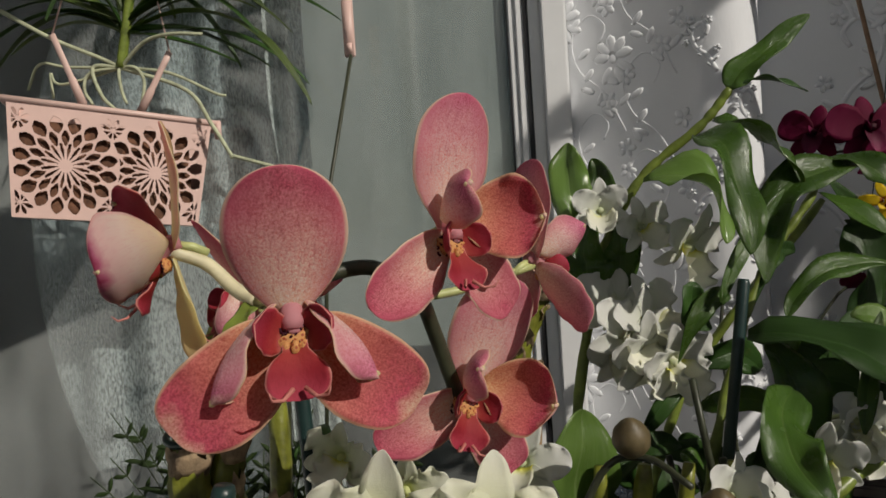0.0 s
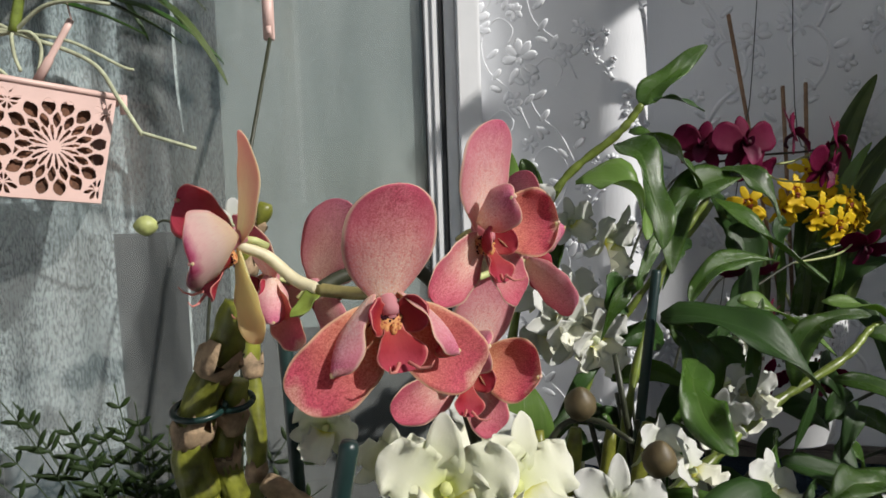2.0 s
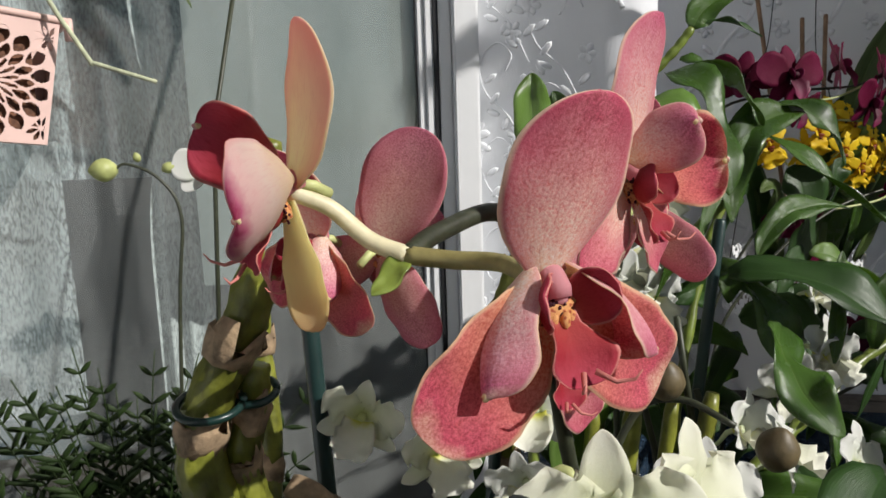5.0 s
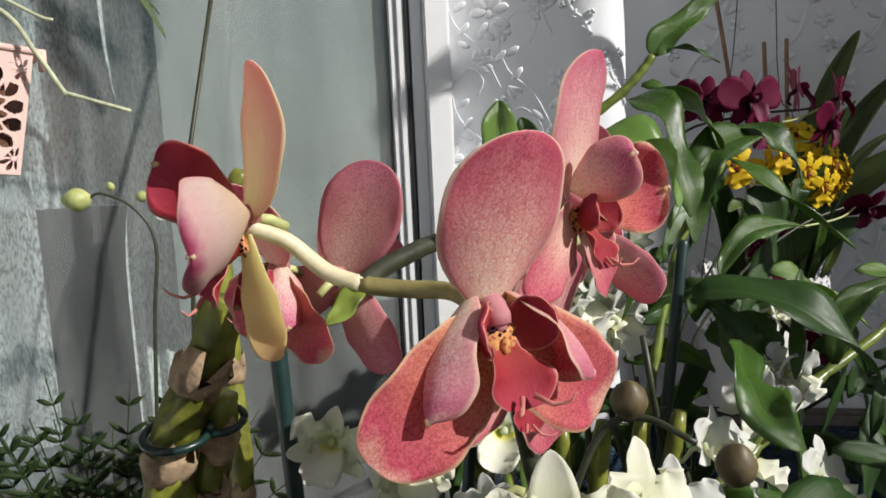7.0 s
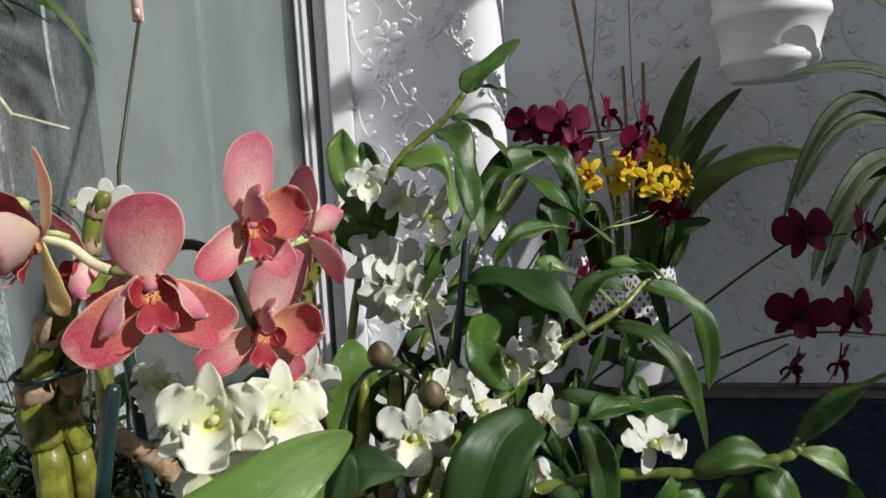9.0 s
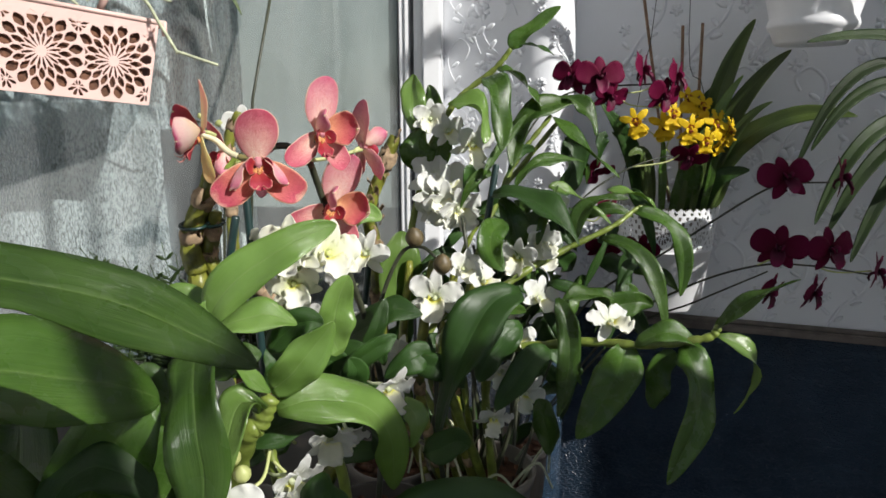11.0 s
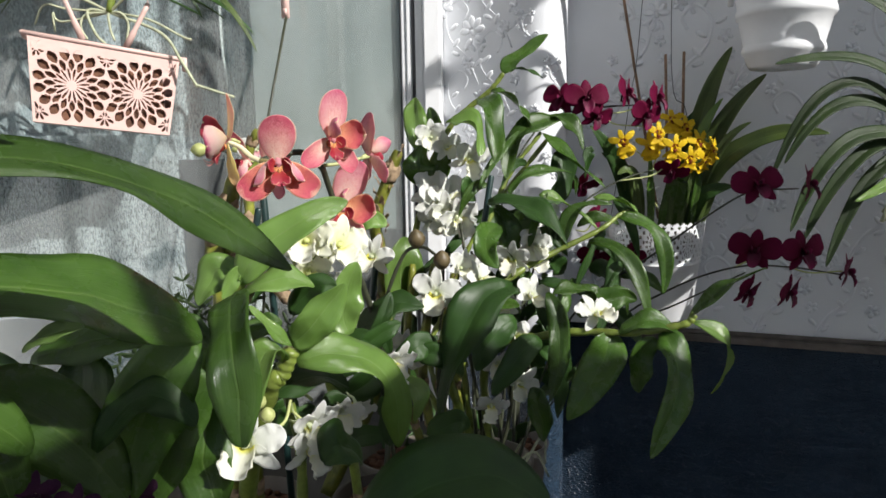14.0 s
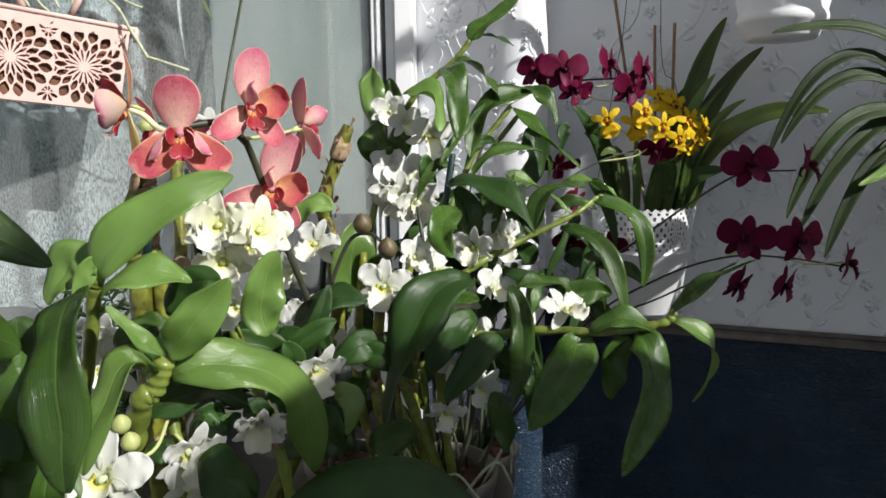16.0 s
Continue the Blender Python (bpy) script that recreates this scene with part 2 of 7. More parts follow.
LEAF_STRAP = leaf_mat("olive_strap_leaf", (0.035, 0.060, 0.015), (0.070, 0.105, 0.022), 0.36, 0.2)
# strap-leaf green darkened so that its colour holds shade
LEAF_DIMMED = leaf_mat("dimmed_leaf", (0.013, 0.027, 0.007), (0.026, 0.048, 0.012), 0.42, 0.12, (0.05, 0.08, 0.03), 0.25)
CANE = plain_mat("green_cane", (0.145, 0.190, 0.034), 0.34, 0.5, 70, bumps=0.4, grain=120)
CANE_OLD = plain_mat("olive_ribbed_cane", (0.155, 0.165, 0.024), 0.36, 0.7, 60, bumps=0.6, grain=160)
STEM_DARK = plain_mat("dark_flower_spike", (0.035, 0.040, 0.022), 0.45, 0.3, 120)
STEM_GREEN = plain_mat("pale_green_pedicel", (0.52, 0.56, 0.24), 0.42, 0.2, 150, amount=0.15)
PAPER = plain_mat("dry_papery_sheath", (0.33, 0.235, 0.145), 0.8, 0.65, 110, bumps=0.9, grain=250, amount=0.15)
ROOT = plain_mat("pale_aerial_root", (0.42, 0.44, 0.30), 0.7, 0.3, 80, bumps=0.4, grain=300)
STEM_CREAM = plain_mat("cream_pedicel", (0.80, 0.74, 0.50), 0.45, 0.15, 150, amount=0.2)
STEM_OLIVE = plain_mat("olive_pedicel", (0.30, 0.26, 0.10), 0.45, 0.25, 150, amount=0.1)
BARK = plain_mat("bark_chips", (0.13, 0.06, 0.035), 0.9, 0.6, 90, bumps=0.8, grain=150)
BUD_BROWN = plain_mat("brown_green_bud", (0.10, 0.075, 0.035), 0.5, 0.4, 110, bumps=0.2)
BUD_GREEN = plain_mat("pale_green_bud", (0.48, 0.52, 0.20), 0.45, 0.2, 90, amount=0.2)
STAKE = plain_mat("dark_green_plastic_stake", (0.011, 0.032, 0.030), 0.35, 0.2, 40, bumps=0.15)
WIRE = plain_mat("dark_green_coated_wire", (0.008, 0.028, 0.024), 0.3, 0.2, 40, bumps=0.0)
WOOD_STICK = plain_mat("brown_wooden_stick", (0.25, 0.15, 0.09), 0.7, 0.3, 60, bumps=0.4)
PINK_PLASTIC = plain_mat("dusty_pink_plastic", (0.68, 0.47, 0.42), 0.45, 0.05, 30, bumps=0.05)
WHITE_PLASTIC = plain_mat("white_plastic", (0.78, 0.79, 0.80), 0.32, 0.03, 25, bumps=0.05)
GREY_PLASTIC = plain_mat("smoky_translucent_plastic", (0.17, 0.15, 0.13), 0.35, 0.08, 30, bumps=0.05)
DARK_PLASTIC = plain_mat("dark_brown_plastic", (0.035, 0.028, 0.024), 0.4, 0.15, 30, bumps=0.05)
PVC = plain_mat("white_window_profile", (0.80, 0.81, 0.82), 0.3, 0.03, 20, bumps=0.03)
GASKET = plain_mat("black_rubber_gasket", (0.012, 0.012, 0.014), 0.5, 0.1, 60, bumps=0.1)
TABLE_WOOD = plain_mat("dark_stained_wood", (0.018, 0.014, 0.011), 0.5, 0.4, 14, bumps=0.3, grain=60)
LEDGE_WOOD = plain_mat("worn_grey_brown_wood_trim", (0.13, 0.11, 0.095), 0.55, 0.35, 40, bumps=0.35, grain=120)
CEILING = plain_mat("white_ceiling_paint", (0.78, 0.78, 0.77), 0.8, 0.04, 6, bumps=0.1)
FLOOR = plain_mat("dark_brown_floor", (0.085, 0.070, 0.060), 0.5, 0.25, 5, bumps=0.2)


def wallpaper_mat():
    m, nt, b, out = graph("white_embossed_wallpaper")
    obj = coords(nt)
    c = ramp(nt, noise_tex(nt, obj, 3, 5), [(0.3, (0.68, 0.695, 0.725)), (0.7, (0.76, 0.775, 0.80))])
    nt.links.new(c, b.inputs["Base Color"])
    b.inputs["Roughness"].default_value = 0.62
    mp = node(nt, "ShaderNodeMapping", Scale=(1.0, 1.0, 0.25))
    nt.links.new(obj, mp.inputs["Vector"])
    bump(nt, b, noise_tex(nt, mp.outputs[0], 350, 5, 0.65), 0.35, 0.0009)
    return m


def blue_mat():
    m, nt, b, out = graph("dark_blue_crinkled_wallpaper")
    obj = coords(nt)
    c = ramp(nt, noise_tex(nt, obj, 9, 6), [(0.3, (0.014, 0.029, 0.050)), (0.7, (0.027, 0.050, 0.080))])
    v = node(nt, "ShaderNodeTexVoronoi", Scale=190.0)
    v.feature = "DISTANCE_TO_EDGE"
    mp = node(nt, "ShaderNodeMapping", Scale=(0.38, 0.38, 1.0))
    nt.links.new(obj, mp.inputs["Vector"])
    warp = node(nt, "ShaderNodeTexNoise", Scale=60.0, Detail=3.0)
    nt.links.new(mp.outputs[0], warp.inputs["Vector"])
    bent = mixc(nt, 0.02, mp.outputs[0], warp.outputs["Color"], "ADD")
    nt.links.new(bent, v.inputs["Vector"])
    lines = ramp(nt, v.outputs["Distance"], [(0.0, (1, 1, 1)), (0.12, (0, 0, 0))])
    c = mixc(nt, mixc(nt, 0.3, (0, 0, 0), lines), c, (0.05, 0.07, 0.11))
    nt.links.new(c, b.inputs["Base Color"])
    b.inputs["Roughness"].default_value = 0.25
    b.inputs["Specular IOR Level"].default_value = 0.5
    bump(nt, b, mixc(nt, 0.5, lines, noise_tex(nt, mp.outputs[0], 120, 4)), 1.0, 0.004)
    return m


def glass_mat():
    m, nt, b, out = graph("window_glass")
    gl = node(nt, "ShaderNodeBsdfGlossy", Roughness=0.02)
    tp = node(nt, "ShaderNodeBsdfTransparent", Color=(0.90, 0.94, 0.93, 1))
    fr = node(nt, "ShaderNodeFresnel", IOR=1.52)
    mx = nt.nodes.new("ShaderNodeMixShader")
    nt.links.new(fr.outputs[0], mx.inputs[0])
    nt.links.new(tp.outputs[0], mx.inputs[1])
    nt.links.new(gl.outputs[0], mx.inputs[2])
    dust = node(nt, "ShaderNodeBsdfDiffuse", Color=(0.75, 0.78, 0.77, 1))
    film = nt.nodes.new("ShaderNodeMixShader")
    wipe = node(nt, "ShaderNodeMapping", Scale=(3.0, 1.0, 0.6), Rotation=(0.0, 0.5, 0.0))
    nt.links.new(coords(nt), wipe.inputs["Vector"])
    dusty = noise_tex(nt, wipe.outputs[0], 3.5, 8, 0.62)
    nt.links.new(ramp(nt, dusty, [(0.32, (0.04,) * 3), (0.72, (0.17,) * 3)]), film.inputs[0])
    nt.links.new(mx.outputs[0], film.inputs[1])
    nt.links.new(dust.outputs[0], film.inputs[2])
    nt.links.new(film.outputs[0], out.inputs["Surface"])
    return m


def lace_mat(name, open_part, col=(0.80, 0.81, 0.80)):
    m, nt, b, out = graph(name)
    obj = coords(nt)
    mp = node(nt, "ShaderNodeMapping", Scale=(1.0, 1.0, 0.35))
    nt.links.new(obj, mp.inputs["Vector"])
    n = noise_tex(nt, mp.outputs[0], 330, 3, 0.6)
    f = ramp(nt, n, [(0.40, (open_part,) * 3), (0.58, (0, 0, 0))])
    b.inputs["Base Color"].default_value = (*col, 1)
    b.inputs["Roughness"].default_value = 0.9
    tr = node(nt, "ShaderNodeBsdfTranslucent", Color=(*col, 1))
    cloth = node(nt, "ShaderNodeMixShader", Fac=0.35)
    nt.links.new(b.outputs[0], cloth.inputs[1])
    nt.links.new(tr.outputs[0], cloth.inputs[2])
    tp = nt.nodes.new("ShaderNodeBsdfTransparent")
    mx = nt.nodes.new("ShaderNodeMixShader")
    nt.links.new(f, mx.inputs[0])
    nt.links.new(cloth.outputs[0], mx.inputs[1])
    nt.links.new(tp.outputs[0], mx.inputs[2])
    nt.links.new(mx.outputs[0], out.inputs["Surface"])
    return m


WALLPAPER, BLUE, GLASS = wallpaper_mat(), blue_mat(), glass_mat()
LACE, LACE_DENSE = lace_mat("white_lace_curtain", 0.75, (0.55, 0.60, 0.62)), lace_mat("gathered_white_curtain", 0.50, (0.74, 0.78, 0.78))
# blue-grey cloth colour that imitates sky mirrored in the pane
SKY_VEIL = lace_mat("sky_veil", 0.58, (0.68, 0.76, 0.80))
ROOM_DARK = plain_mat("blue_grey_room_wall", (0.085, 0.115, 0.13), 0.8, 0.2, 4, bumps=0.1)
ROOM_GREY = plain_mat("grey_blind_cloth", (0.21, 0.235, 0.23), 0.8, 0.12, 4, bumps=0.1)

# ---- geometry helpers ----
WORLD_OF = {}


def thing(name, at, label, category, group="", kind=""):
    ob = new(name)
    ob.location, ob.empty_display_size = at, 0.02
    WORLD_OF[ob.name] = Matrix.Translation(at)
    return tagged(ob, label, category, group, kind)


def mesh_of(name, bm, mats, smooth=True):
    bmesh.ops.recalc_face_normals(bm, faces=bm.faces)
    me = bpy.data.meshes.new(name)
    bm.to_mesh(me)
    bm.free()
    for m in mats if isinstance(mats, (list, tuple)) else (mats,):
        me.materials.append(m)
    if smooth:
        me.polygons.foreach_set("use_smooth", [True] * len(me.polygons))
    return me


def hang(name, me, parent=None, m=None, label=""):
    """Links a mesh at the world pose m under parent."""
    ob = new(name, me)
    m = m or Matrix()
    if parent:
        ob.parent = parent
        ob.matrix_parent_inverse = WORLD_OF[parent.name].inverted()
    ob.matrix_basis = m
    WORLD_OF[ob.name] = m
    return tagged(ob, label)


def part(name, bm, mats, parent, label="", smooth=True):
    return hang(name, mesh_of(name, bm, mats, smooth), parent, None, label)


def bez(p0, p1, p2, n):
    p0, p1, p2 = Vector(p0), Vector(p1), Vector(p2)
    return [p0 * (1 - t) ** 2 + p1 * 2 * t * (1 - t) + p2 * t * t for t in (i / n for i in range(n + 1))]


def smooth_line(pts, n=6):
    """A Catmull-Rom line through a few points."""
    p = [Vector(q) for q in pts]
    p = [p[0] * 2 - p[1], *p, p[-1] * 2 - p[-2]]
    out = []
    for i in range(1, len(p) - 2):
        for k in range(n):
            t = k / n
            a, b, c, d = p[i - 1:i + 3]
            out.append(0.5 * (b * 2 + (c - a) * t + (a * 2 - b * 5 + c * 4 - d) * t * t + (b * 3 - a - c * 3 + d) * t ** 3))
    return out + [p[-2]]


def tube(bm, pts, radius, seg=8, mat=0, flat=1.0, ribs=0.0):
    """A tube along pts; radius: a number, or a function of 0..1."""
    r = radius if callable(radius) else (lambda t: radius)
    rings, side = [], None
    for i, p in enumerate(pts):
        d = (pts[min(i + 1, len(pts) - 1)] - pts[max(i - 1, 0)]).normalized()
        ref = side if side is not None else (Vector((0, 0, 1)) if abs(d.z) < 0.9 else Vector((1, 0, 0)))
        side = (ref - d * ref.dot(d)).normalized()
        up = d.cross(side)
        rad = r(i / (len(pts) - 1))
        rings.append([bm.verts.new(p + (side * math.cos(a) + up * math.sin(a) * flat) * rad * (1 + ribs * (-1) ** k)) for k, a in ((k, 2 * math.pi * k / seg) for k in range(seg))])
    for a, b in zip(rings, rings[1:]):
        for k in range(seg):
            bm.faces.new((a[k], a[(k + 1) % seg], b[(k + 1) % seg], b[k])).material_index = mat
    for ring in (rings[0][::-1], rings[-1]):
        bm.faces.new(ring).material_index = mat
    return bm


def lathe(bm, profile, at=(0, 0, 0), seg=40, mat=0, closed=True):
    """Turns (radius, z) pairs round the z axis."""
    at = Vector(at)
    rings = [[bm.verts.new(at + Vector((r * math.cos(a), r * math.sin(a), z))) for a in (2 * math.pi * k / seg for k in range(seg))] for r, z in profile]
    pairs = list(zip(rings, rings[1:])) + ([(rings[-1], rings[0])] if closed else [])
    for a, b in pairs:
        for k in range(seg):
            bm.faces.new((a[k], a[(k + 1) % seg], b[(k + 1) % seg], b[k])).material_index = mat
    return bm


def box(bm, lo, hi, mat=0, m=None, bevel=0.0):
    vs = [Vector((x, y, z)) for x in (lo[0], hi[0]) for y in (lo[1], hi[1]) for z in (lo[2], hi[2])]
    v = [bm.verts.new(m @ q if m else q) for q in vs]
    fs = [bm.faces.new([v[i] for i in f]) for f in ((0, 1, 3, 2), (4, 6, 7, 5), (0, 4, 5, 1), (2, 3, 7, 6), (0, 2, 6, 4), (1, 5, 7, 3))]
    for f in fs:
        f.material_index = mat
    if bevel:
        bmesh.ops.bevel(bm, geom=list({e for f in fs for e in f.edges}), offset=bevel, segments=2, affect="EDGES")
    return bm


def blob(bm, at, r, mat=0, m=None, rough=0.0, seg=10):
    """A rounded lump, squashed and turned by m."""
    at, turn, rows = Vector(at), m.to_3x3() if m else Matrix.Identity(3), max(4, seg // 2)

    def spot(a, b):
        c = Vector((math.sin(b) * math.cos(a), math.sin(b) * math.sin(a), math.cos(b)))
        k = 1 + (rough * noise.noise(c * 2.3 + at * 90) if rough else 0)
        return bm.verts.new(at + turn @ Vector((c.x * r[0], c.y * r[1], c.z * r[2])) * k)
    ends = spot(0, 0), spot(0, math.pi)
    rings = [[spot(2 * math.pi * k / seg, math.pi * j / rows) for k in range(seg)] for j in range(1, rows)]
    for k in range(seg):
        n = (k + 1) % seg
        bm.faces.new((ends[0], rings[0][k], rings[0][n])).material_index = mat
        bm.faces.new((ends[1], rings[-1][n], rings[-1][k])).material_index = mat
        for a, b in zip(rings, rings[1:]):
            bm.faces.new((a[k], b[k], b[n], a[n])).material_index = mat
    return bm


def sheet(bm, length, width, a=0.6, b=0.5, bend=0.0, bend_pow=1.0, cup=0.0, ruffle=0.0, fold=0.0, twist=0.0, nv=12, nu=6, thick=0.0005, m=None, base=0.12, waves=3.0, seed=0.0, mats=(0, 1), notch=0.0, sweep=0.0, curl=0.0):
    """A living sheet (petal, leaf): grows along local y, its face to local z. a, b: how full its base and tip are;
    sweep: how far its line bows sideways; curl: how its long edges roll in towards the tip."""
    m = m or Matrix()
    peak = (a / (a + b)) ** a * (b / (a + b)) ** b
    uvl = bm.loops.layers.uv.verify()
    top, low = [], []
    y = z = ang = 0.0
    grow = [1 - (1 - i / nv) ** 1.7 for i in range(nv + 1)]
    for i, v in enumerate(grow):
        if i:
            dv = v - grow[i - 1]
            ang = bend * ((v - dv / 2) ** bend_pow)
            y += math.cos(ang) * length * dv
            z += math.sin(ang) * length * dv
        nrm = Vector((0, -math.sin(ang), math.cos(ang)))
        w = 0.5 * width * max((max(v, 1e-4) ** a) * ((1 - v) ** b) / peak, base * (1 - v) ** 0.5, 0.02)
        tw = twist * v
        rt, rb = [], []
        for k in range(nu + 1):
            u = 2 * k / nu - 1
            lift = (cup + curl * v * v) * u * u * w + fold * abs(u) * w + ruffle * w * abs(u) ** 2.5 * math.sin(waves * 6.28 * v + (1.7 if u > 0 else 0.0) + seed)
            long = -notch * length * math.exp(-(u * 3) ** 2) * max(0, v - 0.7) / 0.3
            side = Vector((math.cos(tw), -math.sin(ang) * math.sin(tw), math.cos(ang) * math.sin(tw)))
            n2 = side.cross(Vector((0, math.cos(ang), math.sin(ang)))).normalized()
            q = Vector((0, y + long, z)) + side * (u * w * (1 - 0.35 * curl * v * v * abs(u)) + sweep * length * math.sin(2.6 * v)) + n2 * lift
            th = thick * (1 - 0.75 * abs(u) ** 3) * 0.5
            rt.append(bm.verts.new(m @ (q + n2 * th)))
            rb.append(bm.verts.new(m @ (q - n2 * th)))
        top.append(rt)
        low.append(rb)

    def quad(vs, uvs, mat):
        f = bm.faces.new(vs)
        f.material_index = mat
        for lp, c in zip(f.loops, uvs):
            lp[uvl].uv = c
    for i in range(nv):
        for k in range(nu):
            uvs = [(k / nu, grow[i]), ((k + 1) / nu, grow[i]), ((k + 1) / nu, grow[i + 1]), (k / nu, grow[i + 1])]
            quad((top[i][k], top[i][k + 1], top[i + 1][k + 1], top[i + 1][k]), uvs, mats[0])
            quad((low[i][k], low[i + 1][k], low[i + 1][k + 1], low[i][k + 1]), [uvs[0], uvs[3], uvs[2], uvs[1]], mats[1])
        for k, g in ((0, (1, 0)), (nu, (0, 1))):
            e = (top[i][k], top[i + 1][k], low[i + 1][k], low[i][k])
            quad(e if k == 0 else e[::-1], [(k / nu, grow[i]), (k / nu, grow[i + 1]), (k / nu, grow[i + 1]), (k / nu, grow[i])][::1 if k == 0 else -1], mats[0])
    for i in (0, nv):
        for k in range(nu):
            e = (top[i][k], low[i][k], low[i][k + 1], top[i][k + 1])
            quad(e if i == 0 else e[::-1], [(k / nu, grow[i])] * 4, mats[0])
    return bm


def aim(d, face, at=(0, 0, 0)):
    """The pose of a sheet that grows along d with its face towards face."""
    y = Vector(d).normalized()
    z = (Vector(face) - y * Vector(face).dot(y)).normalized()
    x = y.cross(z)
    r = Matrix((x, y, z)).transposed().to_4x4()
    return Matrix.Translation(at) @ r


def flower_pose(at, facing, up=(0, 0, 1), size=1.0):
    z = Vector(facing).normalized()
    y = (Vector(up) - z * Vector(up).dot(z)).normalized()
    x = y.cross(z)
    return Matrix.Translation(at) @ Matrix((x, y, z)).transposed().to_4x4() @ Matrix.Scale(size, 4)


def ribbon(bm, pts, width, a=0.45, b=0.75, face=(0, -0.4, 1), fold=0.25, wave=0.0, roll=0.0, thick=0.0009, nu=6, base=0.2, seed=0.0, crowd=1.0):
    """A leaf along the line pts, its upper side towards face; crowd: how its points draw together at the tip."""
    n = len(pts) - 1
    peak = (a / (a + b)) ** a * (b / (a + b)) ** b
    uvl = bm.loops.layers.uv.verify()
    face = Vector(face).normalized()
    top, low = [], []
    for i, p in enumerate(pts):
        v = 1 - (1 - i / n) ** crowd
        p = p + Vector((noise.noise((seed, v * 2.2, 1.0)), noise.noise((seed, v * 2.2, 5.0)), noise.noise((seed, v * 2.2, 9.0)))) * width * 0.16 * math.sin(math.pi * v)
        d = (pts[min(i + 1, n)] - pts[max(i - 1, 0)]).normalized()
        side = d.cross(face)
        side = side.normalized() if side.length > 1e-3 else Vector((1, 0, 0))
        if roll:
            side = Matrix.Rotation(roll * v, 3, d) @ side
        nrm = side.cross(d)
        w = 0.5 * width * max((max(v, 1e-4) ** a) * ((1 - v) ** b) / peak, base * (1 - v) ** 0.3, 0.03)
        rt, rb = [], []
        for k in range(nu + 1):
            u = 2 * k / nu - 1
            lift = fold * (abs(u) - 0.35 * u * u) * w + wave * w * u * abs(u) * math.sin(9 * v + seed) + 0.16 * w * noise.noise((u * 1.3, v * 4.5, seed))
            q = p + side * (u * w * (1 - 0.12 * fold) * (1 + 0.10 * noise.noise((v * 5.0, seed, 2.0 if u > 0 else 7.0)))) + nrm * lift
            th = thick * (0.4 + 0.6 * (1 - abs(u)))
            rt.append(bm.verts.new(q + nrm * th * 0.5))
            rb.append(bm.verts.new(q - nrm * th * 0.5))
        top.append(rt)
        low.append(rb)

    def quad(vs, uvs):
        f = bm.faces.new(vs)
        for lp, c in zip(f.loops, uvs):
            lp[uvl].uv = c
    for i in range(n):
        for k in range(nu):
            uvs = [(k / nu, i / n), ((k + 1) / nu, i / n), ((k + 1) / nu, (i + 1) / n), (k / nu, (i + 1) / n)]
            quad((top[i][k], top[i][k + 1], top[i + 1][k + 1], top[i + 1][k]), uvs)
            quad((low[i][k], low[i + 1][k], low[i + 1][k + 1], low[i][k + 1]), [uvs[0], uvs[3], uvs[2], uvs[1]])
        for k in (0, nu):
            quad((top[i][k], top[i + 1][k], low[i + 1][k], low[i][k]), [(k / nu, i / n)] * 4)
    for i in (0, n):
        for k in range(nu):
            quad((top[i][k], low[i][k], low[i][k + 1], top[i][k + 1]), [(k / nu, i / n)] * 4)
    return bm


LEAF_COUNT = [0]


def leaf(parent, base, ctrl, tip, width, mat=None, face=(0.15, -0.5, 1), fold=0.28, roll=0.0, a=0.45, b=0.7, wave=0.13, n=16, name="leaf"):
    LEAF_COUNT[0] += 1
    base, ctrl, tip = Vector(base), Vector(ctrl), Vector(tip)
    line = [base.lerp(ctrl, v).lerp(ctrl.lerp(tip, v), v) for v in (1 - (1 - i / n) ** 1.6 for i in range(n + 1))]
    bm = ribbon(bmesh.new(), line, width, a, b, face, fold, wave, roll, nu=8, seed=LEAF_COUNT[0] * 1.3, crowd=1.6)
    return part(name, bm, mat or LEAF, parent)


def stalk(parent, pts, r, mat=None, name="stem", taper=0.7, seg=8, n=6):
    bm = tube(bmesh.new(), smooth_line(pts, n), lambda t: r * (1 - (1 - taper) * t), seg)
    return part(name, bm, mat or STEM_DARK, parent)


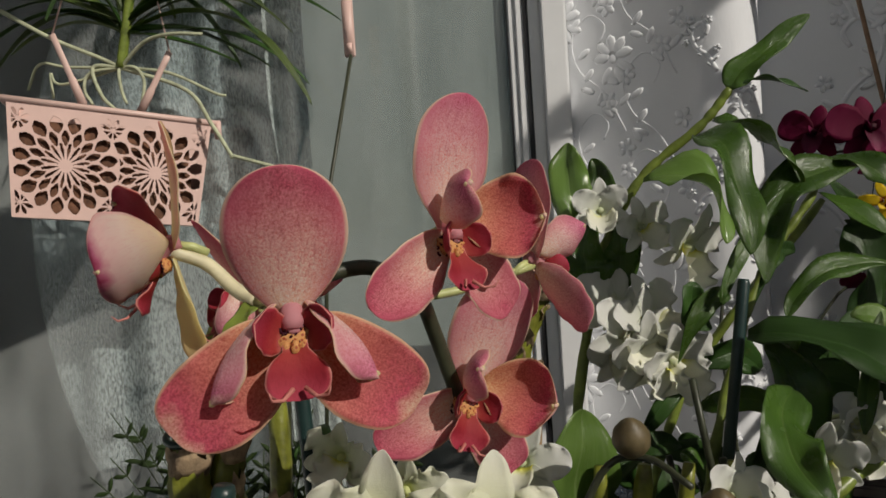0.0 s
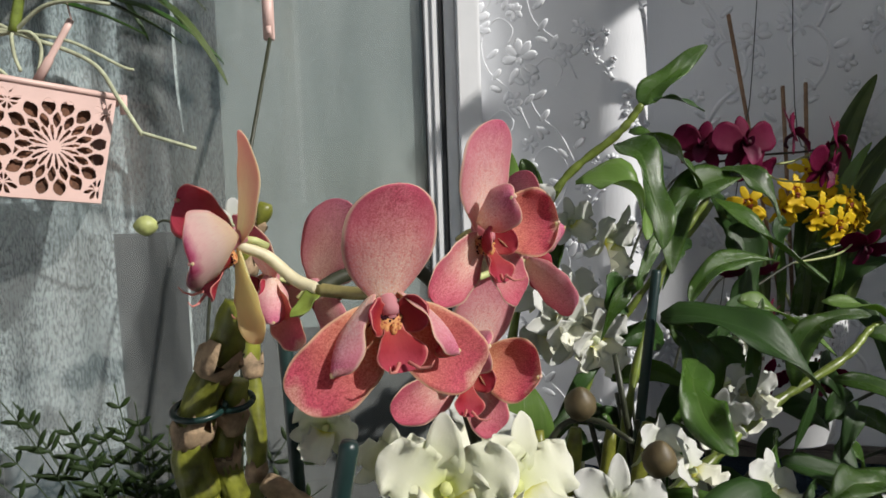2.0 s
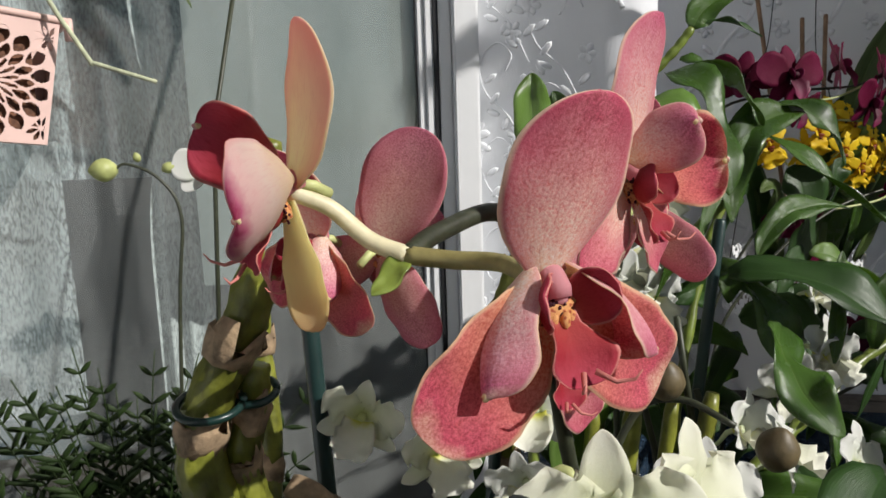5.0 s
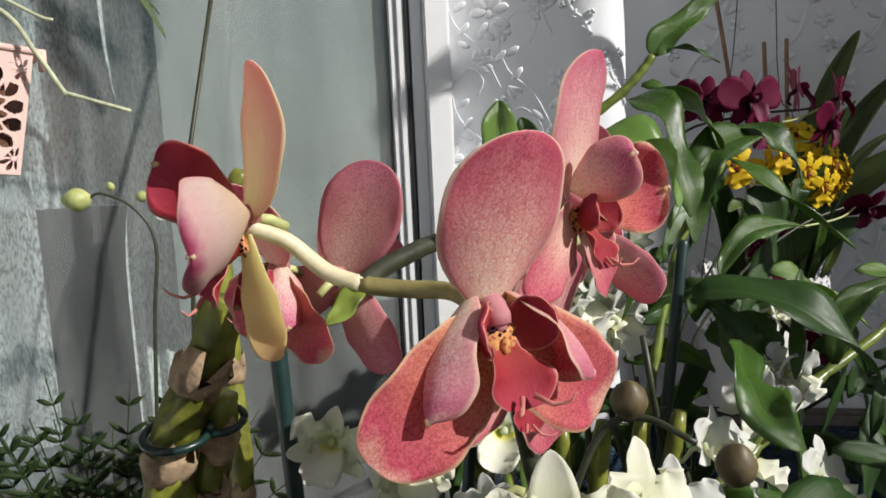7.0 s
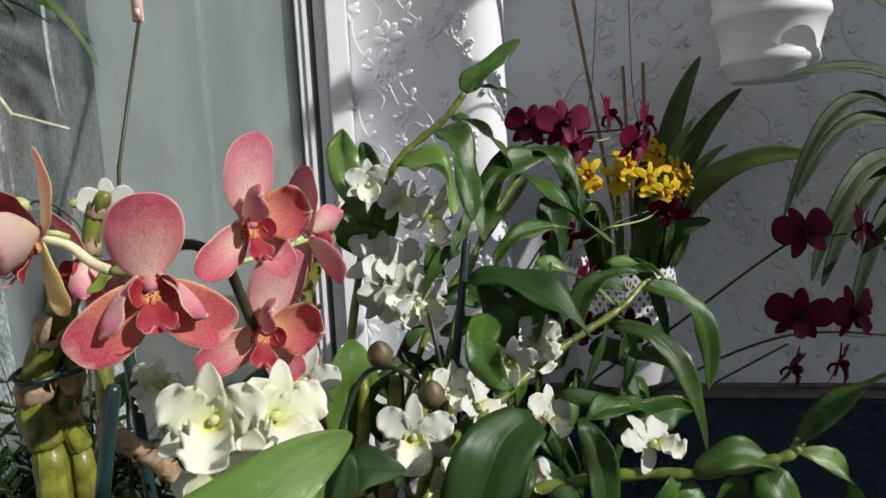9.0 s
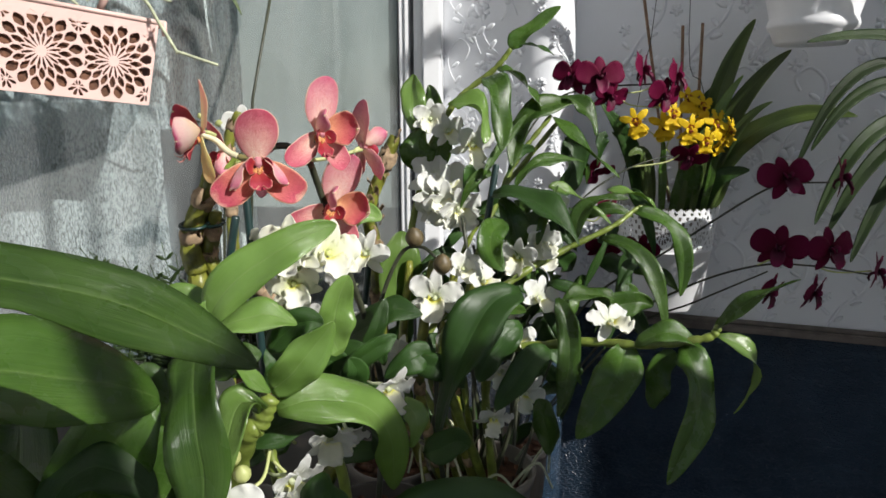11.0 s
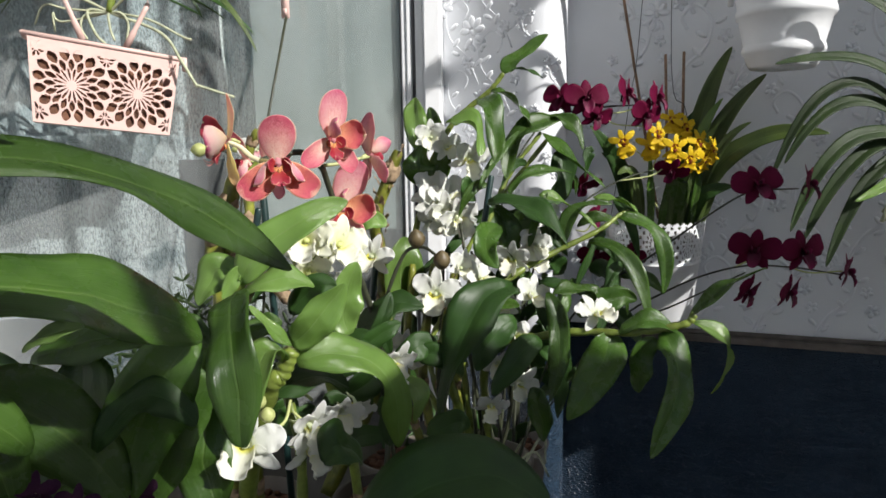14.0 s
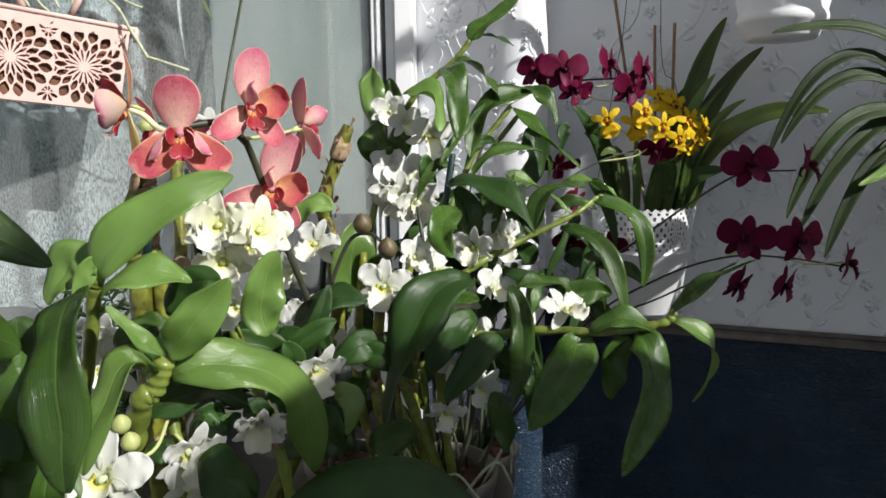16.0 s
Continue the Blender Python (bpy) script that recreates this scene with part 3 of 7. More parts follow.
def cane(parent, pts, r, nodes=6, mat=None, name="cane", sheaths=True, taper=0.8, swell=0.18, ribs=0.0):
    """A jointed orchid cane: swollen internodes, ring scars and dry sheaths at the joints."""
    line = smooth_line(pts, 14)

    def rad(t):
        s = (t * nodes) % 1.0
        return r * (1 - (1 - taper) * t) * (1 + swell * math.sin(math.pi * s) - min(0.22, 0.09 + swell * 0.5) * math.exp(-((s if s < 0.5 else s - 1) * 14) ** 2))
    bm = tube(bmesh.new(), line, rad, 26 if ribs else 12, 0, 1.0, ribs)
    if ribs or sheaths:
        for v in bm.verts:
            v.co += Vector((noise.noise(v.co * 160), noise.noise(v.co * 160 + Vector((5, 0, 0))), 0)) * r * 0.14
    ob = part(name, bm, mat or CANE, parent)
    if sheaths:
        for k in range(1, nodes):
            i = min(len(line) - 2, max(1, round(k / nodes * (len(line) - 1))))
            d = (line[i + 1] - line[i - 1]).normalized()
            sb = bmesh.new()
            long = r * (0.6 + 1.3 * abs(noise.noise(line[i] * 70)))
            tube(sb, [line[i] - d * r * 0.8, line[i] - d * r * 0.2, line[i] + d * long * 0.5, line[i] + d * long], lambda t: r * (1.0 + 0.10 * math.sin(3.1 * t) + 0.16 * t * t), 17)
            ring = list(sb.verts)[-17:]
            for k2, v in enumerate(sb.verts):
                v.co += Vector((noise.noise(v.co * 300), noise.noise(v.co * 300 + Vector((7, 0, 0))), noise.noise(v.co * 260 + Vector((0, 9, 0))))) * r * 0.30
            for v in ring:
                v.co += d * r * 1.6 * noise.noise(v.co * 420)
            part("sheath", sb, PAPER, ob)
    return ob


def side_petal(s, length, width, ang, lean, **kw):
    """Local pose of a petal in the flower's plane, at ang degrees from straight up, to the side s."""
    t = radians(ang)
    d = Vector((s * math.sin(t) * math.cos(lean), math.cos(t) * math.cos(lean), math.sin(lean)))
    f = Vector((-s * math.sin(t) * math.sin(lean), -math.cos(t) * math.sin(lean), math.cos(lean)))
    return sheet(bmesh.new(), length, width, m=aim(d, f, d * 0.002), **kw)


def coral_kit(name, front, deep, back, sepal_back, dorsal=(40, 31, 0.50, 0.02), lateral=(38, 25, 126, 0.12, -0.25, 0.07), petals=None, inner=None, lip_size=1.0, lat_twist=0.0, only=(-1, 1)):
    """Meshes of one coral moth orchid flower, 65 mm across; faces +z. dorsal: length, width, lean, bend;
    lateral: length, width, angle, lean, bend, sweep; petals: for each side the length, width, way, face, bend, cup, curl."""
    mm = 0.001
    kit = []
    kit.append(("dorsal_sepal", mesh_of(name, side_petal(1, dorsal[0] * mm, dorsal[1] * mm, 0, dorsal[2], a=0.62, b=0.50, base=0.25, bend=dorsal[3], cup=-0.10, fold=-0.05, ruffle=0.035, nv=20, nu=14, thick=0.0011, waves=2.0, seed=1.0), (front, sepal_back))))
    for s in (-1, 1):
        if s in only:
            kit.append(("lateral_sepal", mesh_of(name, side_petal(s, lateral[0] * mm, lateral[1] * mm, lateral[2], lateral[3], a=0.50, b=0.38, base=0.3, bend=lateral[4], cup=0.24, ruffle=0.06, twist=lat_twist * s, sweep=lateral[5] * s, nv=18, nu=12, thick=0.0011, seed=2.0 + s), (deep, sepal_back))))
        size, wide, way, face, bend, cup, curl = petals[s]
        d = Vector((s * way[0], way[1], way[2])).normalized()
        f = (s * face[0], face[1], face[2])
        pet = sheet(bmesh.new(), size * mm, wide * mm, a=0.62, b=0.36, bend=bend, bend_pow=1.6, cup=cup, curl=curl, ruffle=0.07, waves=2.2, nv=18, nu=12, thick=0.0011, seed=4.0 + s, m=aim(d, f, (s * 3.6 * mm, 5 * mm, 1 * mm)))
        tip = sum((v.co for v in list(pet.verts)[-26:]), Vector()) / 26
        for k in range(3):
            blob(pet, tip - d * 0.0009 + Vector((0.0007 * (k - 1), 0.0004 * k, 0.0006 * (k % 2))), (1.0 * mm, 0.9 * mm, 0.8 * mm), (2, 1, 2)[k], None, 0.5, 8)
        kit.append(("petal", mesh_of(name, pet, (inner or front, back, YELLOW_BACK))))
    lip, q = bmesh.new(), lip_size
    sheet(lip, 16 * q * mm, 16 * q * mm, a=1.15, b=0.42, bend=-0.55, cup=0.30, fold=0.12, ruffle=0.14, waves=2.0, nv=14, nu=10, thick=0.0012, base=0.42, m=aim((0, -0.72, 0.62), (0, 0.62, 0.72), (0, -5 * mm, 3 * mm)), mats=(0, 0))
    for s in (-1, 1):
        sheet(lip, 13 * q * mm, 12 * q * mm, a=0.5, b=0.35, bend=0.8, cup=0.35, ruffle=0.08, nv=10, nu=8, thick=0.001, m=aim((s * 0.85, 0.42, 0.42), (-s * 0.5, 0.1, 0.8), (s * 2 * mm, -5 * mm, 3 * mm)), mats=(0, 0))
        tube(lip, [Vector(p) * mm * q for p in ((s * 1.5, -16, 12), (s * 4, -18, 15), (s * 6.5, -17.5, 17.5), (s * 7, -15.5, 19))], lambda t: 0.7 * mm * (1 - 0.75 * t), 6)
    blob(lip, (0, -4.5 * mm, 3.0 * mm), (6.2 * mm, 3.4 * mm, 2.4 * mm), 1, None, 0.5)
    for k in range(-1, 2):
        blob(lip, (2.2 * k * mm, -6.5 * mm, (5.6 - abs(k)) * mm), (1.3 * mm, 1.9 * mm, 1.3 * mm), 1, None, 0.4, 8)
    for k in range(34):
        p = Vector((random.uniform(-7, 7), random.uniform(-8, -1), 0)) * mm
        p.z = 5.4 * mm - abs(p.x) * 0.28
        blob(lip, p, (random.uniform(0.4, 0.8) * mm, random.uniform(0.3, 0.5) * mm, 0.4 * mm), 2, Matrix.Rotation(random.uniform(0, 3), 4, "Z"), 0.3, 6)
    kit.append(("lip", mesh_of(name, lip, (LIP_RED, ORANGE, MAGENTA_LIP))))
    col = bmesh.new()
    tube(col, [Vector(p) * mm for p in ((0, 4.0, -3), (0, 3.2, 0), (0, 1.8, 2.4), (0, -0.4, 4.2), (0, -2.0, 4.6))], lambda t: (2.9 - 0.5 * t + 0.4 * math.sin(3 * t)) * mm, 12)
    blob(col, (0, -2.0 * mm, 4.6 * mm), (2.0 * mm, 1.6 * mm, 1.2 * mm), 1)
    tube(col, [Vector(p) * mm for p in ((0, 2, -3), (0, 1, -7), (0, -2, -12))], 1.6 * mm, 8, 2)
    return mesh_of(name, col, (COLUMN_PINK, COLUMN_PINK, STEM_GREEN)), kit


def white_kit(name, petal, lip_mat, ruffle=0.14, plump=1.0, open_by=0.0, seed=0.0):
    """One white dendrobium flower, about 50 mm across."""
    mm, kit = 0.001, []
    for ang, s in ((0, 1), (118, 1), (118, -1)):
        kit.append(("sepal", mesh_of(name, side_petal(s, 27 * mm, 12 * mm * plump, ang, 0.10 + open_by, a=0.45, b=0.62, bend=-0.35 - 0.5 * open_by, cup=0.25, ruffle=0.10, twist=0.25 * math.sin(seed + ang), nv=12, nu=6, seed=ang * 0.1 + s + seed), (petal, petal))))
    for s in (-1, 1):
        kit.append(("petal", mesh_of(name, side_petal(s, 27 * mm, 19 * mm * plump, 62 + 8 * math.sin(seed + s), 0.16 + open_by, a=0.6, b=0.5, bend=-0.45 - 0.4 * open_by, cup=0.2, ruffle=ruffle, twist=0.3 * math.sin(seed * 2 + s), nv=14, nu=8, seed=s * 2.0 + seed, waves=3.2), (petal, petal))))
    lip = bmesh.new()
    sheet(lip, 26 * mm, 24 * mm, a=0.55, b=0.32, bend=-0.9, cup=0.75, ruffle=ruffle * 1.3, nv=12, nu=10, m=aim((0, -0.35, 0.9), (0, 0.9, 0.35), (0, -3 * mm, 0)), base=0.5, waves=4, mats=(0, 0))
    kit.append(("lip", mesh_of(name, lip, (lip_mat,))))
    col = bmesh.new()
    tube(col, [Vector(q) * mm for q in ((0, 0, 6), (0, 0, 0), (0, -1, -6), (0, -7, -14), (0, -9, -20))], lambda t: (2.4 - 1.5 * t) * mm, 8)
    return mesh_of(name, col, (petal,)), kit


def magenta_kit(name):
    """One dark magenta dendrobium flower, about 60 mm across."""
    mm, kit = 0.001, []
    kit.append(("dorsal_sepal", mesh_of(name, side_petal(1, 27 * mm, 16 * mm, 0, -0.1, a=0.5, b=0.6, bend=-0.3, cup=-0.15, nv=10, nu=6), (MAGENTA, MAGENTA_BACK))))
    for s in (-1, 1):
        kit.append(("lateral_sepal", mesh_of(name, side_petal(s, 27 * mm, 15 * mm, 138, 0.05, a=0.5, b=0.7, bend=-0.3, cup=-0.1, nv=10, nu=6), (MAGENTA, MAGENTA_BACK))))
        kit.append(("petal", mesh_of(name, side_petal(s, 32 * mm, 30 * mm, 72, 0.12, a=0.62, b=0.42, bend=-0.4, cup=0.12, ruffle=0.06, nv=12, nu=8, seed=s), (MAGENTA, MAGENTA_BACK))))
    lip = bmesh.new()
    sheet(lip, 25 * mm, 17 * mm, a=0.5, b=0.5, bend=-0.9, cup=0.5, ruffle=0.1, nv=10, nu=6, m=aim((0, -0.55, 0.8), (0, 0.8, 0.5)), base=0.5, mats=(0, 0))
    for s in (-1, 1):
        sheet(lip, 12 * mm, 10 * mm, a=0.5, b=0.4, bend=0.5, nv=6, nu=4, m=aim((s * 0.6, 0.2, 0.75), (-s, 0.4, 0.3)), mats=(0, 0))
    kit.append(("lip", mesh_of(name, lip, (MAGENTA_LIP,))))
    col = bmesh.new()
    tube(col, [Vector(q) * mm for q in ((0, 1, 8), (0, 0, 0), (0, -4, -7), (0, -11, -9), (0, -14, -6))], lambda t: (2.6 - 1.2 * t) * mm, 8)
    return mesh_of(name, col, (MAGENTA_LIP,)), kit


def yellow_kit(name):
    """One yellow oncidium flower with rust markings, about 42 mm across."""
    mm, kit = 0.001, []
    for ang, s, l, w in ((0, 1, 17, 8), (62, 1, 20, 10), (62, -1, 20, 10)):
        kit.append(("petal", mesh_of(name, side_petal(s, l * mm, w * mm, ang, 0.15, a=0.45, b=0.5, bend=-0.7, ruffle=0.35, nv=10, nu=6, waves=3.4, seed=ang + s), (RUST, YELLOW))))
    for s in (-1, 1):
        kit.append(("sepal", mesh_of(name, side_petal(s, 20 * mm, 6 * mm, 140, 0.0, a=0.45, b=0.5, bend=-0.5, ruffle=0.3, nv=8, nu=4, seed=s), (RUST, YELLOW))))
    lip = sheet(bmesh.new(), 23 * mm, 23 * mm, a=1.1, b=0.32, bend=-0.6, ruffle=0.32, nv=12, nu=10, m=aim((0, -0.95, 0.3), (0, 0.3, 0.95)), base=0.45, waves=3, notch=0.3, mats=(0, 0))
    for s in (-1, 1):
        sheet(lip, 9 * mm, 7 * mm, a=0.5, b=0.4, bend=0.4, ruffle=0.2, nv=6, nu=4, m=aim((s * 0.9, -0.15, 0.3), (0, 0.3, 0.95), (0, -2 * mm, 1 * mm)), mats=(0, 0))
    kit.append(("lip", mesh_of(name, lip, (YELLOW,))))
    col = bmesh.new()
    blob(col, (0, 0.5 * mm, 2 * mm), (1.8 * mm, 2.6 * mm, 3 * mm), 0)
    blob(col, (0, -3.5 * mm, 2.6 * mm), (4.2 * mm, 1.5 * mm, 1.6 * mm), 1, None, 0.5)
    blob(col, (0, -6 * mm, 2.6 * mm), (2.0 * mm, 1.6 * mm, 1.0 * mm), 1, None, 0.5)
    tube(col, [Vector(q) * mm for q in ((0, 0, 0), (0, -2, -6), (0, -8, -12))], 0.8 * mm, 6, 0)
    return mesh_of(name, col, (YELLOW, RUST)), kit


def moth_kit(name, petal):
    """One round white moth orchid flower, about 75 mm across."""
    mm, kit = 0.001, []
    for ang, s in ((0, 1), (128, 1), (128, -1)):
        kit.append(("sepal", mesh_of(name, side_petal(s, 36 * mm, 22 * mm, ang, 0.05, a=0.5, b=0.5, cup=0.1, nv=10, nu=6), (petal, petal))))
    for s in (-1, 1):
        kit.append(("petal", mesh_of(name, side_petal(s, 38 * mm, 40 * mm, 75, 0.1, a=0.6, b=0.38, cup=0.08, nv=12, nu=8), (petal, petal))))
    lip = sheet(bmesh.new(), 20 * mm, 14 * mm, a=0.5, b=0.5, bend=-0.5, cup=0.5, nv=8, nu=6, m=aim((0, -0.5, 0.8), (0, 0.8, 0.5)), mats=(0, 0))
    kit.append(("lip", mesh_of(name, lip, (COLUMN_PINK,))))
    col = bmesh.new()
    tube(col, [Vector(q) * mm for q in ((0, 0, 8), (0, 0, 0), (0, -3, -10))], 2.2 * mm, 8)
    return mesh_of(name, col, (petal,)), kit


def bloom(parent, kit, at, facing, up=(0, 0, 1), size=1.0, label=""):
    """A flower as a part of its plant, its petals and lip as sub-parts."""
    column, pieces = kit
    ob = hang("flower", column, parent, flower_pose(at, facing, up, size), label)
    for name, me in pieces:
        p = new(name, me)
        p.parent = ob
    return ob


CORAL_KIT = coral_kit("coral_flower", CORAL, CORAL_DEEP, PETAL_OUT, PINK_BACK, petals={
    -1: (30, 18, (0.78, -0.54, 0.16), (-0.54, -0.80, 0.12), 0.85, 0.30, 0.7),
    1: (29, 19, (0.76, -0.52, 0.34), (-0.54, -0.80, 0.05), 0.85, 0.30, 0.6)}, inner=CORAL_DEEP)
CORAL_SIDE_KIT = coral_kit("cream_backed_coral_flower", SALMON_CREAM, YELLOW_BACK, CREAM_BACK, YELLOW_BACK, (44, 27, -0.18, 0.30), (41, 14, 172, -0.20, 0.2, 0.0), {
    -1: (27, 25, (0.72, 0.30, 0.52), (0.30, 0.30, 0.90), 0.25, 0.35, 0.1),
    1: (28, 33, (0.72, -0.12, 0.66), (-0.66, 0.0, 0.74), 0.45, 0.40, 0.1)}, LIP_RED, 1.15, 0.9, (1,))
CORAL_PINK_KIT = coral_kit("pink_coral_flower", CORAL_PINK, CORAL, PETAL_OUT, PINK_BACK, (46, 33, 0.12, 0.12), (38, 22, 128, 0.10, -0.2, 0.05), {
    -1: (26, 20, (0.50, 0.30, 0.80), (-0.85, 0.2, 0.45), 0.6, 0.35, 0.4),
    1: (31, 30, (0.86, 0.02, 0.46), (-0.40, 0.10, 0.85), 0.75, 0.40, 0.2)}, CORAL_DEEP)
WHITE_KITS = [white_kit("white_flower", WHITE_PETAL, THROAT, 0.22, 1.1, k, m) for k, m in ((0.0, 0.0), (0.45, 1.3), (0.2, 2.9), (0.75, 4.1))]
CREAM_KIT = white_kit("cream_flower", CREAM_PETAL, THROAT, 0.36, 1.2, 0.5, 0.7)
MAGENTA_KIT = magenta_kit("magenta_flower")
YELLOW_KIT = yellow_kit("yellow_flower")
MOTH_KIT = moth_kit("white_moth_flower", WHITE_PETAL)


def bud(parent, at, d, length, width, mat, name="bud"):
    bm = bmesh.new()
    line = [Vector(at) + Vector(d).normalized() * length * k / 10 for k in range(11)]
    tube(bm, line, lambda t: 0.5 * width * max(0.06, math.sin(math.pi * min(0.98, 0.08 + 0.9 * t)) ** 0.75), 12)
    return part(name, bm, mat, parent)


def plant_pot(name, at, r_top, r_low, height, mat, label, category="pot"):
    pot = thing(name, at, label, category)
    w = 0.003
    bm = lathe(bmesh.new(), [(0.001, 0), (r_low, 0), (r_low + 0.002, 0.004), (r_top * 0.97, height * 0.86), (r_top, height * 0.87), (r_top + 0.003, height * 0.99), (r_top + 0.001, height), (r_top - w, height * 0.995), (r_low - w, 0.006), (0.001, 0.005)], at, 36)
    part("body", bm, mat, pot)
    soil = bmesh.new()
    lathe(soil, [(0.001, height * 0.80), (r_top * 0.93, height * 0.80), (r_top * 0.93, height * 0.84), (0.001, height * 0.86)], at, 24)
    for k in range(70):
        a, q = random.uniform(0, 6.28), (r_top - 0.012) * math.sqrt(random.random())
        blob(soil, Vector(at) + Vector((q * math.cos(a), q * math.sin(a), height * 0.86 + random.uniform(0, 0.006))), (random.uniform(0.004, 0.009), random.uniform(0.003, 0.006), 0.003), 0, Matrix.Rotation(random.uniform(0, 3), 4, "Z"), 0.5, 6)
    part("bark_mix", soil, BARK, pot, "rough brown bark chips")
    return pot


def straight_stick(name, lo, hi, r, mat, label, category="stake", group=""):
    st = thing(name, lo, label, category, group)
    lo, hi = Vector(lo), Vector(hi)
    bm = tube(bmesh.new(), [lo, lo.lerp(hi, 0.3), lo.lerp(hi, 0.7), hi - (hi - lo).normalized() * r * 0.6, hi], lambda t: r if t < 0.9 else r * 0.8, 10)
    part("shaft", bm, mat, st)
    return st


# ---- the setting ----
def shell(name, bm, mats, label, smooth=False):
    ob = new(name, mesh_of(name, bm, mats, smooth))
    WORLD_OF[ob.name] = Matrix()
    return tagged(ob, label, "structure", kind="structure")


def plan_wall(name, line, thick, z0, z1, mat, label, smooth=True):
    """An upright wall along a plan line; its room side is to the right of the line's way."""
    bm = bmesh.new()
    pts = [Vector((*p, 0)) for p in line]
    rows = []
    for i, p in enumerate(pts):
        d = (pts[min(i + 1, len(pts) - 1)] - pts[max(i - 1, 0)]).normalized()
        out = Vector((-d.y, d.x, 0)) * thick
        rows.append([bm.verts.new(q) for q in (p + Vector((0, 0, z0)), p + Vector((0, 0, z1)), p + out + Vector((0, 0, z1)), p + out + Vector((0, 0, z0)))])
    for a, b in zip(rows, rows[1:]):
        for k in range(4):
            bm.faces.new((a[k], b[k], b[(k + 1) % 4], a[(k + 1) % 4]))
    bm.faces.new(rows[0])
    bm.faces.new(rows[-1][::-1])
    ob = shell(name, bm, mat, label)
    ob.data.polygons.foreach_set("use_smooth", [smooth] * len(ob.data.polygons))
    ob.data.set_sharp_from_angle(angle=radians(25))
    return ob


WALL_Y, LEDGE_Z = 1.0, 0.945
CORNER = Vector((0.372, WALL_Y))
ALONG = Vector((0.9345, -0.3560))
END = CORNER + ALONG * 1.05
BULGE, BULGE_R = Vector((0.322, 0.925)), 0.052
REVEAL = Vector((0.139, 0.993))
arc = [(BULGE.x + BULGE_R * math.cos(a), BULGE.y + BULGE_R * math.sin(a)) for a in (radians(215 + 145 * k / 16) for k in range(17))] + [(0.376, 0.9985)]
REVEAL_END = Vector(arc[0])
wall_upper = plan_wall("wall_right", [tuple(REVEAL)] + arc + [tuple(END)], 0.03, LEDGE_Z, 3.2, WALLPAPER, "white wallpaper with embossed flowers and a rounded pilaster")
plan_wall("wall_dado", [(x, y + 0.001) for x, y in [tuple(REVEAL)] + arc + [tuple(END)]], 0.03, 0.0, LEDGE_Z - 0.001, BLUE, "dark blue crinkled wallpaper on the lower wall")
TURN_WALL = Matrix.Translation((*CORNER, 0)) @ Matrix.Rotation(math.atan2(ALONG.y, ALONG.x), 4, "Z")
bm = box(bmesh.new(), (0.08, -0.016, LEDGE_Z - 0.019), (1.05, -0.0015, LEDGE_Z - 0.004), 0, TURN_WALL, 0.003)
box(bm, (0.08, -0.011, LEDGE_Z - 0.003), (1.05, -0.0015, LEDGE_Z + 0.004), 0, TURN_WALL, 0.002)
shell("trim", bm, LEDGE_WOOD, "worn grey-brown wooden rail between the wallpapers")

# the relief of the wallpaper
rel = bmesh.new()


def emboss(at, ux, n, size, flip, kind, high=0.0042):
    """One raised motif: a curling stalk, leaves and a blossom."""
    up = Vector((0, 0, 1))
    fr = Matrix((ux * flip, up, n)).transposed().to_4x4()
    m = Matrix.Translation(at) @ fr @ Matrix.Scale(size, 4)

    def lump(x, y, rx, ry, turn):
        blob(rel, m @ Vector((x, y, 0)), (rx * size * 1.15, ry * size * 1.2, high), 0, fr @ Matrix.Rotation(turn, 4, "Z"), 0.0, 7)
    line = [Vector((x, y, 0)) for x, y in ((-0.05, -0.10), (-0.02, -0.04), (0.02, 0.0), (0.03, 0.05), (0.0, 0.08), (-0.025, 0.06), (-0.015, 0.035))]
    tube(rel, [m @ q - n * high * 0.15 for q in smooth_line(line, 4)], high * 0.76, 8)
    if kind:
        for k in range(5):
            a = radians(18 + 44 * k - 20)
            lump(0.045 + 0.017 * math.cos(a), 0.085 + 0.017 * math.sin(a), 0.013, 0.007, a)
        lump(0.045, 0.08, 0.006, 0.006, 0)
        for a in (3.6, 4.3, 5.2):
            lump(0.045 + 0.022 * math.cos(a), 0.075 + 0.02 * math.sin(a), 0.013, 0.0055, a)
    for x, y, q in ((-0.03, 0.085, 0), (0.055, 0.02, 1), (-0.055, -0.02, 2)):
        for k in range(5):
            a = q + 1.257 * k
            lump(x + 0.008 * math.cos(a), y + 0.008 * math.sin(a), 0.0062, 0.0042, a)
    for x, y, a in ((-0.03, -0.075, 0.7), (-0.045, -0.06, 2.4), (0.0, -0.035, 0.4), (0.018, 0.02, 2.6), (0.04, 0.045, 0.5), (-0.01, 0.095, 2.0), (0.01, -0.015, 2.3)):
        lump(x + 0.008 * math.cos(a), y + 0.008 * math.sin(a), 0.011, 0.0045, a)


